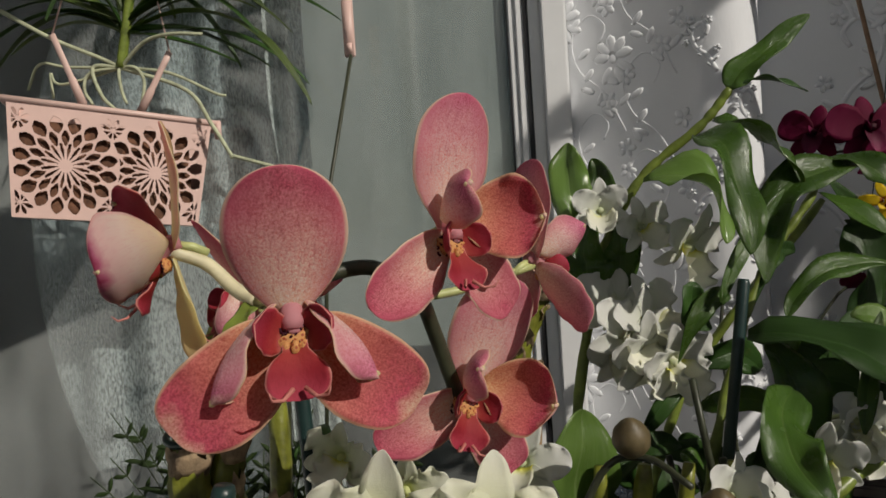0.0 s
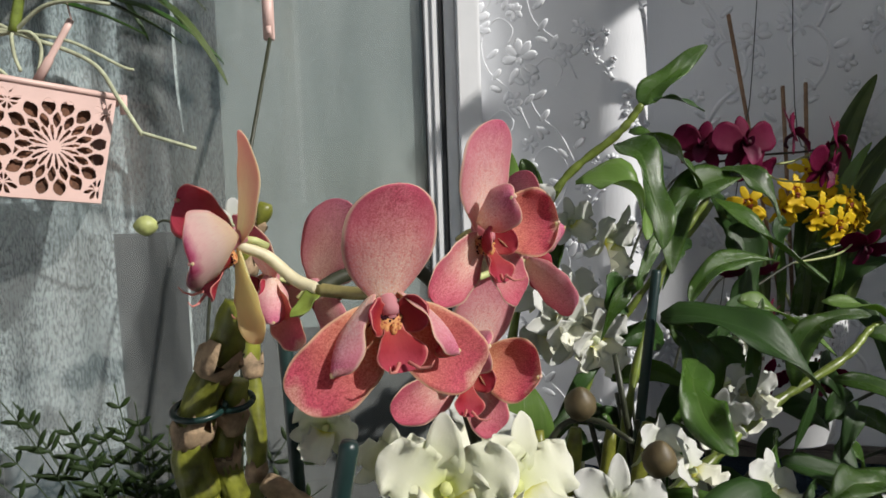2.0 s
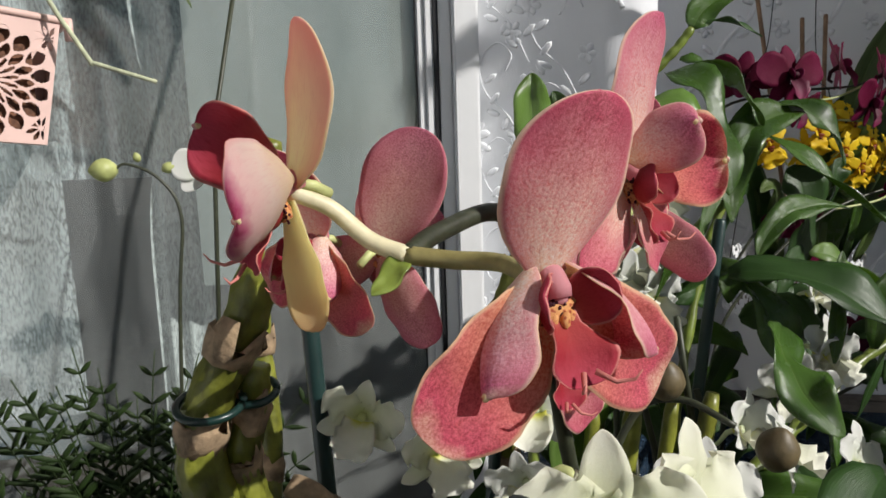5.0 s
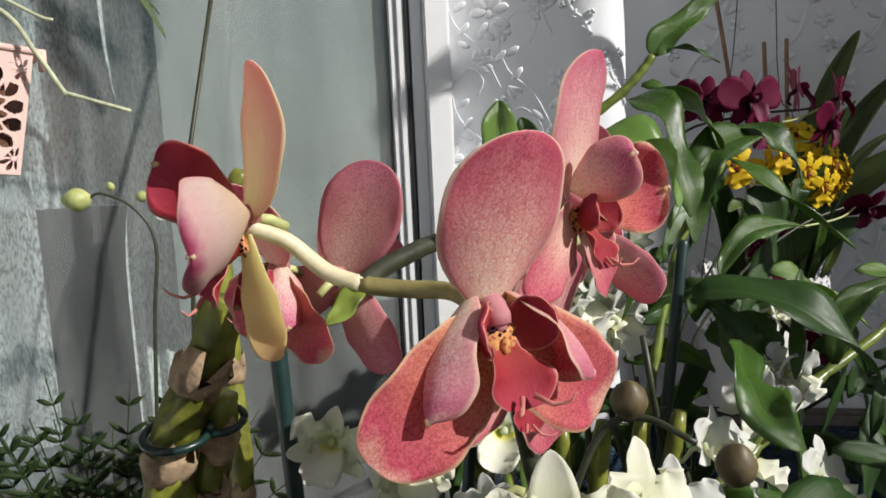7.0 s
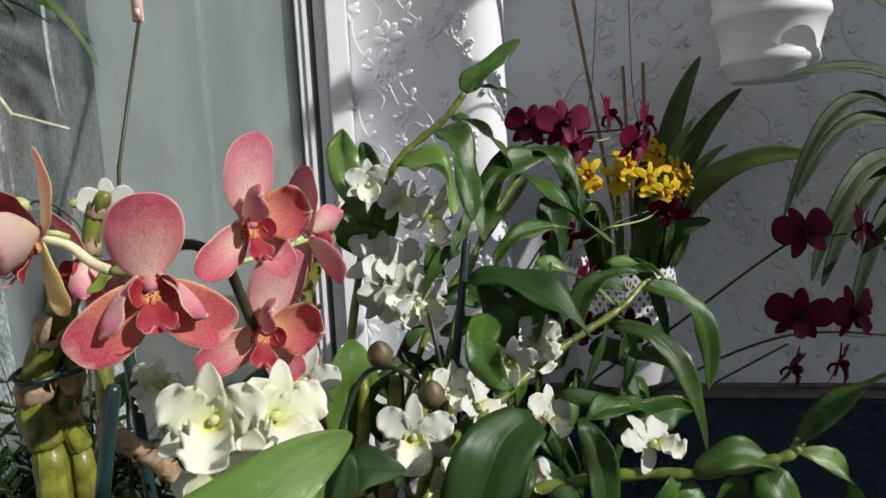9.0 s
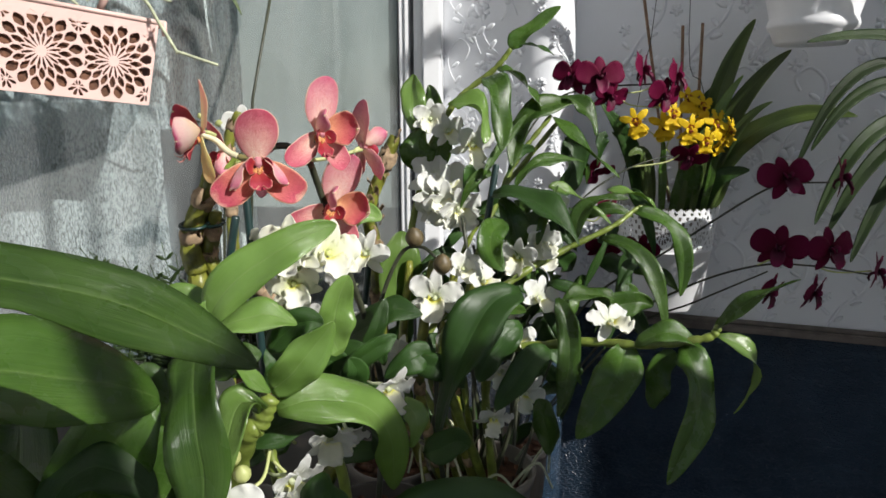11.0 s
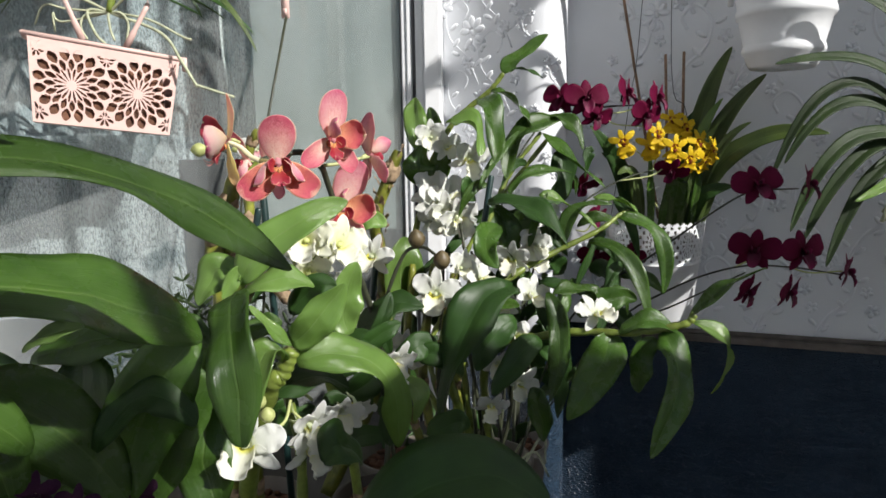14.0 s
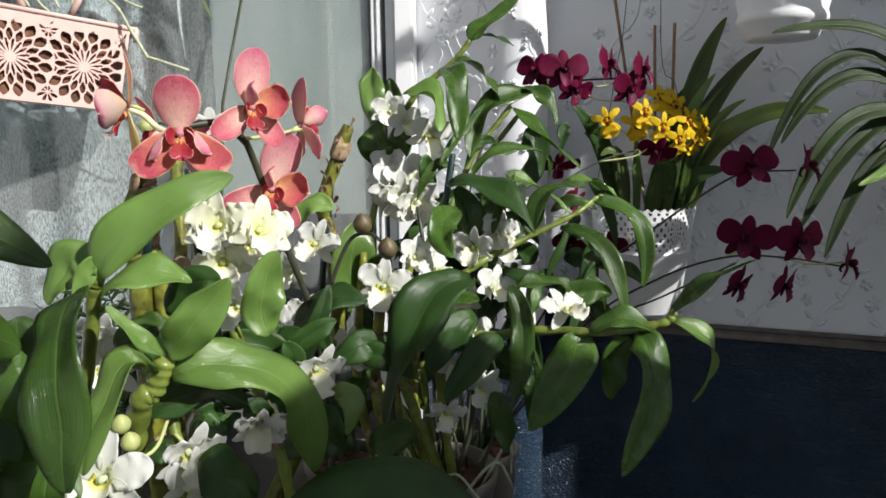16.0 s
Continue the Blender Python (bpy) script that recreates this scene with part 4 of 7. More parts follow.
rn = random.Random(4)
for i in range(9):
    for j in range(6):
        u = 0.10 + 0.105 * i + (0.05 if j % 2 else 0)
        emboss(Vector((*(CORNER + ALONG * u), LEDGE_Z + 0.075 + 0.155 * j)), Vector((*ALONG, 0)), Vector((-0.356, -0.9345, 0)), rn.uniform(0.78, 0.98), rn.choice((-1, 1)), (i + j) % 3 == 0)
RUN = (REVEAL_END - REVEAL).normalized()
for i in range(2):
    for j in range(7):
        emboss(Vector((*(REVEAL + RUN * (0.042 + 0.072 * i)), LEDGE_Z + 0.07 + 0.125 * j + 0.06 * i)), Vector((*RUN, 0)), Vector((RUN.y, -RUN.x, 0)), rn.uniform(0.8, 0.95), rn.choice((-1, 1)), (i + j) % 2 == 0, 0.0016)
for j in range(8):
    a = radians(236 + 58 * (j % 2))
    out = Vector((math.cos(a), math.sin(a), 0))
    emboss(Vector((BULGE.x, BULGE.y, 0)) + out * (BULGE_R - 0.001) + Vector((0, 0, LEDGE_Z + 0.06 + 0.085 * j)), Vector((-out.y, out.x, 0)), out, 0.34, rn.choice((-1, 1)), True, 0.0040)
hang("relief", mesh_of("relief", rel, WALLPAPER), wall_upper)

# the window wall, its window and the room behind
SILL_Z, HEAD_Z, LEFT_X = 0.66, 2.2, -1.35
TURN_WIN = Matrix.Translation((0.1385, 0.925, 0)) @ Matrix.Rotation(-math.atan(0.1), 4, "Z")
shell("wall_below_window", box(bmesh.new(), (-1.83, 0, 0), (-0.001, 0.2, SILL_Z - 0.106), 0, TURN_WIN), BLUE, "dark blue crinkled wallpaper below the window")
bm = bmesh.new()
box(bm, (-1.83, 0, HEAD_Z + 0.075), (-0.001, 0.2, 3.2), 0, TURN_WIN)
box(bm, (-1.83, 0, SILL_Z - 0.075), (LEFT_X - 0.076, 0.2, HEAD_Z + 0.075), 0, TURN_WIN)
shell("wall_window", bm, WALLPAPER, "white wall round the window")
window = thing("window_1", (0, 0.94, SILL_Z), "white plastic window with a clear pane", "window", kind="structure")
bm = bmesh.new()
box(bm, (-0.033, -0.006, SILL_Z - 0.07), (0.0, 0.065, HEAD_Z + 0.07), 0, TURN_WIN, 0.003)
box(bm, (-0.049, 0.006, SILL_Z - 0.07), (-0.0335, 0.065, HEAD_Z + 0.07), 0, TURN_WIN, 0.002)
box(bm, (LEFT_X - 0.075, -0.004, SILL_Z - 0.07), (LEFT_X, 0.065, HEAD_Z + 0.07), 0, TURN_WIN, 0.004)
box(bm, (LEFT_X, -0.003, SILL_Z - 0.07), (-0.050, 0.065, SILL_Z), 0, TURN_WIN, 0.004)
box(bm, (LEFT_X, -0.003, HEAD_Z), (-0.050, 0.065, HEAD_Z + 0.07), 0, TURN_WIN, 0.004)
part("window_frame", bm, PVC, window, "white plastic frame", False)
bm = box(bmesh.new(), (-0.0665, 0.011, SILL_Z + 0.004), (-0.0560, 0.05, HEAD_Z - 0.004), 0, TURN_WIN, 0.002)
box(bm, (-0.0765, 0.015, SILL_Z + 0.004), (-0.0670, 0.05, HEAD_Z - 0.004), 0, TURN_WIN, 0.002)
part("sash", bm, PVC, window, "", False)
bm = box(bmesh.new(), (-0.0555, 0.009, SILL_Z), (-0.0495, 0.05, HEAD_Z), 0, TURN_WIN)
box(bm, (-0.0790, 0.016, SILL_Z + 0.002), (-0.0768, 0.024, HEAD_Z), 0, TURN_WIN)
part("gasket", bm, GASKET, window, "black rubber gasket", False)
bm = box(bmesh.new(), (LEFT_X + 0.001, 0.018, SILL_Z + 0.001), (-0.0767, 0.022, HEAD_Z - 0.001), 0, TURN_WIN)
pane = part("pane", bm, GLASS, window, "clear glass pane", False)
pane.visible_shadow = False
shell("window_sill", box(bmesh.new(), (-1.6, -0.14, SILL_Z - 0.105), (-0.02, -0.0045, SILL_Z - 0.078), 0, TURN_WIN, 0.006), LEDGE_WOOD, "worn grey-brown wooden window sill")


def cloth(bm, x0, x1, z0, z1, y, folds, depth, nx=60, nz=14, squeeze=None):
    """Hanging cloth in soft folds; squeeze(z): how far its width draws in."""
    rows = []
    for j in range(nz + 1):
        z = z0 + (z1 - z0) * j / nz
        k = squeeze(z) if squeeze else 1.0
        mid = (x0 + x1) / 2
        rows.append([bm.verts.new((mid + ((x0 + (x1 - x0) * i / nx) - mid) * k, y + depth * math.sin(folds * 6.283 * i / nx + 0.6 * math.sin(3 * z)) * (0.6 + 0.4 * math.sin(2.1 * i / nx * folds)), z)) for i in range(nx + 1)])
    for a, b in zip(rows, rows[1:]):
        for i in range(nx):
            bm.faces.new((a[i], a[i + 1], b[i + 1], b[i]))
    return bm


drape = thing("curtain", (-0.27, 1.09, 0.9), "gathered white lace curtain hanging behind the glass", "curtain")
part("gathered_edge", cloth(bmesh.new(), -0.300, -0.224, 0.9, 2.15, 1.046, 3, 0.010, 40, 40, lambda z: 1 - 0.5 * math.exp(-((z - 1.36) / 0.09) ** 2)), LACE_DENSE, drape, "gathered white edge of the curtain")
part("lace_panel", cloth(bmesh.new(), -1.3, -0.42, 0.95, 1.345, 1.10, 9, 0.012, 120, 10), LACE, drape, "open lace panel")
# added panel that brightens the glass like a sky reflection
part("sky_veil_panel", cloth(bmesh.new(), -1.34, -0.232, 1.29, 2.15, 1.135, 13, 0.016, 180, 10), SKY_VEIL, drape, "blue-grey panel added for sky mirrored in the glass")
blind = thing("roller_blind", (0, 1.085, 1.0), "plain grey roller blind drawn behind the glass", "blind")
bm = cloth(bmesh.new(), -0.368, -0.072, 1.15, 2.19, 0.027, 2.5, 0.0008, 30, 4)
bm.transform(TURN_WIN)
part("fabric", bm, ROOM_GREY, blind)
bm = box(bmesh.new(), (-1.7, 3.2, 0), (1.2, 3.3, 3.2))
box(bm, (-1.8, 1.221, 0), (-1.701, 3.2, 3.2))
box(bm, (1.2, 1.221, 0), (1.3, 3.2, 3.2))
shell("wall_inner_room", bm, ROOM_DARK, "blue-grey walls of the room behind the window")

# floor, ceiling and unseen loggia sides, shaped to place sun and fill light
shell("floor", box(bmesh.new(), (-2.0, -1.9, -0.1), (2.0, 3.3, -0.001)), FLOOR, "dark brown floor")
shell("wall_left", box(bmesh.new(), (-1.8, -1.6, 0), (-1.701, 1.2, 3.2)), WALLPAPER, "white side wall")
FAR = END + Vector((-0.356, -0.9345)) * 2.1
TURN_END = Matrix.Translation((*END, 0)) @ Matrix.Rotation(math.atan2(-0.9345, -0.356), 4, "Z")
bm = bmesh.new()
plan = [(-2.0, -1.7), (FAR.x + 0.1, -1.7), (FAR.x + 0.05, FAR.y), (END.x + 0.05, END.y), (END.x + 0.05, 3.3), (-2.0, 3.3)]
lower, over = [bm.verts.new((x, y, 3.201)) for x, y in plan], [bm.verts.new((x, y, 3.3)) for x, y in plan]
bm.faces.new(lower[::-1]), bm.faces.new(over)
for k in range(6):
    bm.faces.new((lower[k], lower[(k + 1) % 6], over[(k + 1) % 6], over[k]))
shell("ceiling", bm, CEILING, "white ceiling")
# unseen posts and stepped panels added to cast shade on wall and plants
bm = box(bmesh.new(), (0.0, 0.0, 0), (2.1, 0.12, 0.9), 0, TURN_END)
box(bm, (0.62, 0.0, 0.9), (0.80, 0.12, 1.84), 0, TURN_END)
box(bm, (0.80, 0.0, 0.9), (1.0, 0.12, 1.66), 0, TURN_END)
box(bm, (1.0, 0.0, 0.9), (1.05, 0.12, 1.74), 0, TURN_END)
box(bm, (1.05, 0.0, 0.9), (2.1, 0.12, 1.84), 0, TURN_END)
box(bm, (0.0, 0.0, 3.1), (2.1, 0.12, 3.2), 0, TURN_END)
for a, b, low in ((0.0, 0.338, 0.9), (0.338, 0.40, 2.04), (1.475, 1.495, 0.9), (2.04, 2.1, 0.9)):
    box(bm, (a, 0.0, low), (b, 0.03, 3.1), 0, TURN_END)
box(bm, (0.40, 0.0, 2.335), (0.62, 0.03, 2.362), 0, TURN_END)
box(bm, (1.495, 0.0, 1.84), (2.04, 0.03, 1.962), 0, TURN_END)
box(bm, (1.20, 0.0, 1.84), (1.475, 0.03, 1.866), 0, TURN_END)
shell("wall_sun_screen", bm, PVC, "unseen side of the loggia with posts and panels added as shade")
# unseen front, its opening sized to admit fill light
bm = box(bmesh.new(), (-1.7, -1.7, 0), (FAR.x + 0.1, -1.6, 1.0))
box(bm, (-1.7, -1.7, 2.9), (FAR.x + 0.1, -1.6, 3.2))
for x in (-1.7, -0.95, -0.2, FAR.x + 0.02):
    box(bm, (x, -1.7, 1.0), (x + 0.07, -1.6, 2.9))
shell("wall_open_front", bm, PVC, "unseen front of the loggia, left open for fill sky light")
# unseen ground, pale only so that it throws light back up
shell("ground", box(bmesh.new(), (-900, -900, -9.2), (900, 900, -9.0)), plain_mat("bounce_ground", (0.36, 0.35, 0.33), 0.9, 0.3, 0.2), "unseen ground far below, made pale to bounce light up")

# the table that carries the plants
table = thing("plant_table", (-0.1, 0.35, 0.0), "dark stained wooden plant table at the window", "table")
bm = box(bmesh.new(), (-0.75, 0.02, 0.772), (0.245, 0.84, 0.80), 0, None, 0.004)
part("tabletop", bm, TABLE_WOOD, table)
for x in (-0.70, 0.18):
    for y in (0.07, 0.75):
        part("leg", box(bmesh.new(), (x, y, 0.0), (x + 0.05, y + 0.05, 0.771), 0, None, 0.003), TABLE_WOOD, table)


# ---- the coral moth orchid ----
TABLE_Z = 0.80
coral = thing("moth_orchid", (0.05, 0.34, 0.92), "coral-red moth orchid in full bloom on a dark spike", "orchid")
F1, F2, FS = (-0.0235, 0.198, 1.2985), (0.016, 0.243, 1.318), (-0.077, 0.243, 1.318)
bloom(coral, CORAL_KIT, F1, (0.32, -0.94, 0.10), (-0.01, 0, 1), 1.03, "coral-red flower with spoon-shaped petals")
bloom(coral, CORAL_PINK_KIT, F2, (0.68, -0.73, 0.02), (0.18, 0, 1), 0.95, "pink-flushed coral flower")
bloom(coral, CORAL_SIDE_KIT, FS, (-0.90, -0.43, -0.05), (0.05, -0.30, 1), 0.95, "coral flower with cream and yellow backs")
bloom(coral, CORAL_PINK_KIT, (0.016, 0.300, 1.251), (0.45, -0.9, -0.1), (0.42, 0, 1), 1.08)
bloom(coral, CORAL_PINK_KIT, (-0.052, 0.280, 1.295), (0.55, 0.75, 0.1), (0.55, 0, 1), 0.88)
bloom(coral, CORAL_KIT, (-0.071, 0.285, 1.298), (-0.75, -0.6, 0.0), (0.2, 0, 1), 0.85)
bloom(coral, CORAL_PINK_KIT, (0.046, 0.300, 1.302), (0.80, 0.55, 0.10), (-0.05, 0, 1), 0.90)
stalk(coral, [(0.001, 0.275, 1.294), (0.020, 0.284, 1.296), (0.046, 0.300, 1.302)], 0.0017, STEM_GREEN, "pedicel", 1.0)
NODE = (-0.0475, 0.240, 1.300)
stalk(coral, [FS, (-0.067, 0.247, 1.313), (-0.057, 0.245, 1.304), NODE], 0.0022, STEM_CREAM, "pedicel", 1.2)
stalk(coral, [F1, (-0.026, 0.222, 1.2995), (-0.036, 0.234, 1.299), NODE], 0.0023, STEM_OLIVE, "pedicel", 1.15)
stalk(coral, [NODE, (-0.037, 0.252, 1.304), (-0.015, 0.270, 1.307), (0.001, 0.275, 1.294), (0.005, 0.290, 1.278), (0.023, 0.310, 1.206), (0.044, 0.330, 1.127), (0.057, 0.350, 1.039), (0.05, 0.34, 0.93)], 0.0028, STEM_DARK, "spike", 1.2, 10)
stalk(coral, [F2, (0.003, 0.268, 1.301), (0.001, 0.275, 1.294)], 0.0018, STEM_GREEN, "pedicel", 1.0)
leaf(coral, NODE, (-0.052, 0.238, 1.295), (-0.058, 0.234, 1.291), 0.008, CANE, name="bract")

# the old cane with wire rings beside it
old = thing("old_cane_orchid", (-0.11, 0.36, 0.80), "old olive-green orchid canes with papery joints, tied to a stake", "orchid")
cane(old, [(-0.118, 0.335, 1.182), (-0.123, 0.335, 1.208), (-0.115, 0.333, 1.236), (-0.101, 0.330, 1.263), (-0.094, 0.330, 1.284)], 0.0094, 3, CANE_OLD, "cane", True, 0.75, 0.05, 0.09)
cane(old, [(-0.104, 0.345, 1.174), (-0.108, 0.343, 1.199), (-0.104, 0.343, 1.219), (-0.100, 0.342, 1.241)], 0.0072, 3, CANE_OLD, "cane", True, 0.9, 0.05, 0.09)
cane(old, [(-0.115, 0.345, 0.86), (-0.118, 0.34, 1.0), (-0.118, 0.335, 1.182)], 0.009, 4, CANE_OLD, "cane", True, 1.0, 0.05, 0.09)
cane(old, [(-0.095, 0.35, 0.86), (-0.098, 0.347, 1.0), (-0.104, 0.345, 1.174)], 0.007, 4, CANE_OLD, "cane", True, 1.0, 0.05, 0.09)
for q, r in (((-0.117, 0.332, 1.230), 0.0128), ((-0.101, 0.342, 1.230), 0.0092)):
    ring = bmesh.new()
    tube(ring, [Vector(q) + Vector((r * math.cos(a), r * math.sin(a), 0.0025 * math.sin(a))) for a in (6.1 * k / 24 for k in range(25))], 0.0017, 7)
    part("wire_ring", ring, WIRE, old, "dark green coated wire ring")
cane(old, [(-0.114, 0.360, 1.128), (-0.102, 0.400, 1.165), (-0.104, 0.420, 1.293), (-0.090, 0.420, 1.333)], 0.006, 6, CANE_OLD, "cane", True, 0.8)
cane(old, [(-0.091, 0.360, 1.178), (-0.063, 0.350, 1.160), (-0.042, 0.340, 1.142)], 0.006, 3, PAPER, "cane", True, 0.8)
cane(old, [(-0.03, 0.42, 0.88), (0.04, 0.48, 1.02), (0.046, 0.488, 1.11), (0.044, 0.480, 1.17), (0.039, 0.465, 1.221), (0.059, 0.460, 1.277), (0.070, 0.460, 1.306)], 0.0088, 6, CANE_OLD, "cane", True, 0.62, 0.06, 0.12)
fray = random.Random(17)
for k in range(16):
    v = k / 16
    c = Vector((0.044, 0.480, 1.17)).lerp(Vector((0.070, 0.460, 1.306)), v) - Vector((0.010, 0.006, 0)) * math.sin(math.pi * v)
    a = fray.uniform(3.3, 6.1)
    side = Vector((math.cos(a), math.sin(a), 0))
    p = c + side * 0.0078 * (1 - 0.35 * v)
    q = p + side * fray.uniform(0.003, 0.010) + Vector((0, 0, fray.uniform(0.008, 0.020)))
    part("sheath_scrap", ribbon(bmesh.new(), bez(p, p.lerp(q, 0.5) + Vector((0, 0, 0.004)), q, 6), fray.uniform(0.005, 0.010), 0.3, 0.45, tuple(side), 0.4, 0.4, fray.uniform(-1, 1), 0.0004, 4, 0.5, fray.uniform(0, 9)), PAPER, old, "torn papery sheath")
plant_pot("orchid_pot", (-0.105, 0.355, TABLE_Z), 0.06, 0.045, 0.11, GREY_PLASTIC, "grey plastic orchid pot with bark")
plant_pot("orchid_pot", (0.05, 0.345, TABLE_Z), 0.06, 0.045, 0.115, DARK_PLASTIC, "dark brown plastic orchid pot with bark")
straight_stick("plant_stake", (-0.062, 0.375, 0.86), (-0.078, 0.375, 1.265), 0.0042, STAKE, "dark green plastic plant stake", group="plant stakes")
straight_stick("plant_stake", (-0.046, 0.176, 1.213), (-0.036, 0.176, 1.263), 0.0030, STAKE, "dark green plastic plant stake", group="plant stakes")
straight_stick("plant_stake", (0.011, 0.460, 0.950), (0.047, 0.470, 1.244), 0.0040, STAKE, "dark green plastic plant stake", group="plant stakes")
straight_stick("plant_stake", (0.146, 0.440, 1.043), (0.184, 0.460, 1.274), 0.0038, STAKE, "dark green plastic plant stake", group="plant stakes")

# the cream dendrobium in front
cream = thing("cream_dendrobium", (0.03, 0.28, 0.9), "cream-white dendrobium with green-yellow throats", "orchid")
for q, f, u, s in (
        ((-0.004, 0.215, 1.230), (-0.1, -0.95, 0.2), (0, 0, 1), 1.0), ((0.021, 0.225, 1.224), (0.5, -0.75, 0.25), (0.25, 0, 1), 1.0), ((-0.006, 0.222, 1.202), (0.2, -0.85, -0.3), (-0.3, 0, 1), 0.85),
        ((-0.055, 0.370, 1.204), (-0.3, -0.9, -0.1), (0.3, 0, 1), 0.8), ((-0.022, 0.360, 1.189), (0.2, -0.9, -0.2), (0, 0, 1), 0.85)):
    bloom(cream, CREAM_KIT, q, f, u, s)
stalk(cream, [(-0.019, 0.250, 1.169), (-0.021, 0.235, 1.219), (-0.008, 0.230, 1.239), (-0.003, 0.225, 1.226)], 0.0016, STEM_GREEN, "pedicel", 1.0)
cane(cream, [(0.03, 0.30, 0.82), (0.02, 0.28, 1.0), (-0.017, 0.255, 1.166), (0.002, 0.245, 1.212)], 0.005, 8)

# the white dendrobium thicket
thicket = thing("white_dendrobium", (0.16, 0.42, 0.80), "leafy white dendrobium with many open flowers", "orchid")
plant_pot("orchid_pot", (0.165, 0.43, TABLE_Z), 0.065, 0.048, 0.118, GREY_PLASTIC, "grey plastic orchid pot with bark and roots")
B = thicket
# canes
cane(B, [(0.16, 0.43, 0.9), (0.076, 0.500, 1.055), (0.100, 0.550, 1.248), (0.138, 0.560, 1.336), (0.190, 0.550, 1.382), (0.210, 0.545, 1.406)], 0.0042, 16, CANE, "cane", False, 0.7)
cane(B, [(0.17, 0.42, 0.9), (0.119, 0.380, 1.089), (0.197, 0.400, 1.154), (0.251, 0.420, 1.180), (0.312, 0.430, 1.207), (0.339, 0.440, 1.224), (0.352, 0.442, 1.229)], 0.0047, 15, CANE, "cane", False, 0.35, 0.24)
cane(B, [(0.18, 0.41, 0.9), (0.168, 0.360, 1.069), (0.238, 0.335, 1.105), (0.311, 0.300, 1.115), (0.362, 0.285, 1.126), (0.374, 0.283, 1.138)], 0.0046, 14, CANE, "cane", False, 0.75)
cane(B, [(0.15, 0.44, 0.9), (0.104, 0.500, 1.024), (0.128, 0.530, 1.091), (0.174, 0.550, 1.194), (0.270, 0.540, 1.320)], 0.0040, 14, CANE, "cane", False, 0.7)
cane(B, [(0.16, 0.45, 0.9), (0.147, 0.450, 1.096), (0.200, 0.500, 1.250), (0.256, 0.520, 1.327)], 0.0038, 14, CANE, "cane", False, 0.7)
for k, w in enumerate((0.005, 0.006, 0.005, 0.006)):
    cane(B, [(0.11 + 0.018 * k, 0.42, 0.88), (0.075 + 0.02 * k, 0.42, 1.02), (0.085 + 0.026 * k, 0.43, 1.17)], w, 6, CANE_OLD)
# leaves: base, bend, tip


turn_of = random.Random(77)


def add_b_leaf(base, ctrl, tip, w, m, face):
    leaf(B, base, ctrl, tip, w * 0.88, m, face, 0.42, turn_of.uniform(-0.8, 0.8), 0.45, 0.60, turn_of.uniform(0.25, 0.5), 18)


for row in (
        ((0.210, 0.545, 1.405), (0.219, 0.545, 1.424), (0.269, 0.545, 1.455), 0.026, LEAF, (-0.3, -0.7, 0.7)),
        ((0.215, 0.545, 1.410), (0.233, 0.540, 1.414), (0.261, 0.535, 1.398), 0.014, LEAF_DARK_SHADED, (0, -0.5, 1)),
        ((0.102, 0.560, 1.300), (0.086, 0.555, 1.345), (0.0915, 0.563, 1.377), 0.038, LEAF_LIGHT, (0.2, -1, 0.2)),
        ((0.106, 0.565, 1.305), (0.122, 0.565, 1.335), (0.110, 0.570, 1.364), 0.032, LEAF, (-0.3, -1, 0.3)),
        ((0.130, 0.480, 1.340), (0.170, 0.460, 1.352), (0.168, 0.440, 1.298), 0.042, LEAF_LIGHT, (0.3, -0.7, 0.6)),
        ((0.177, 0.520, 1.371), (0.195, 0.480, 1.366), (0.189, 0.460, 1.289), 0.038, LEAF, (0.3, -1, 0.3)),):
    add_b_leaf(*row)
for row in (
        ((0.192, 0.530, 1.382), (0.225, 0.510, 1.375), (0.240, 0.500, 1.332), 0.026, LEAF, (0.3, -0.4, 0.8)),
        ((0.288, 0.520, 1.343), (0.207, 0.500, 1.340), (0.205, 0.480, 1.268), 0.036, LEAF, (-0.5, -0.5, 0.7)),
        ((0.268, 0.525, 1.348), (0.300, 0.510, 1.347), (0.307, 0.500, 1.303), 0.026, LEAF, (0.3, -0.7, 0.5)),
        ((0.259, 0.520, 1.325), (0.279, 0.490, 1.302), (0.329, 0.470, 1.256), 0.024, LEAF, (0.1, -0.6, 0.8)),
        ((0.277, 0.520, 1.302), (0.294, 0.510, 1.270), (0.263, 0.500, 1.234), 0.042, LEAF_DARK_SHADED, (0, -1, 0.1)),
        ((0.286, 0.470, 1.275), (0.223, 0.460, 1.289), (0.205, 0.450, 1.250), 0.024, LEAF, (0, -0.5, 1)),):
    add_b_leaf(*row)
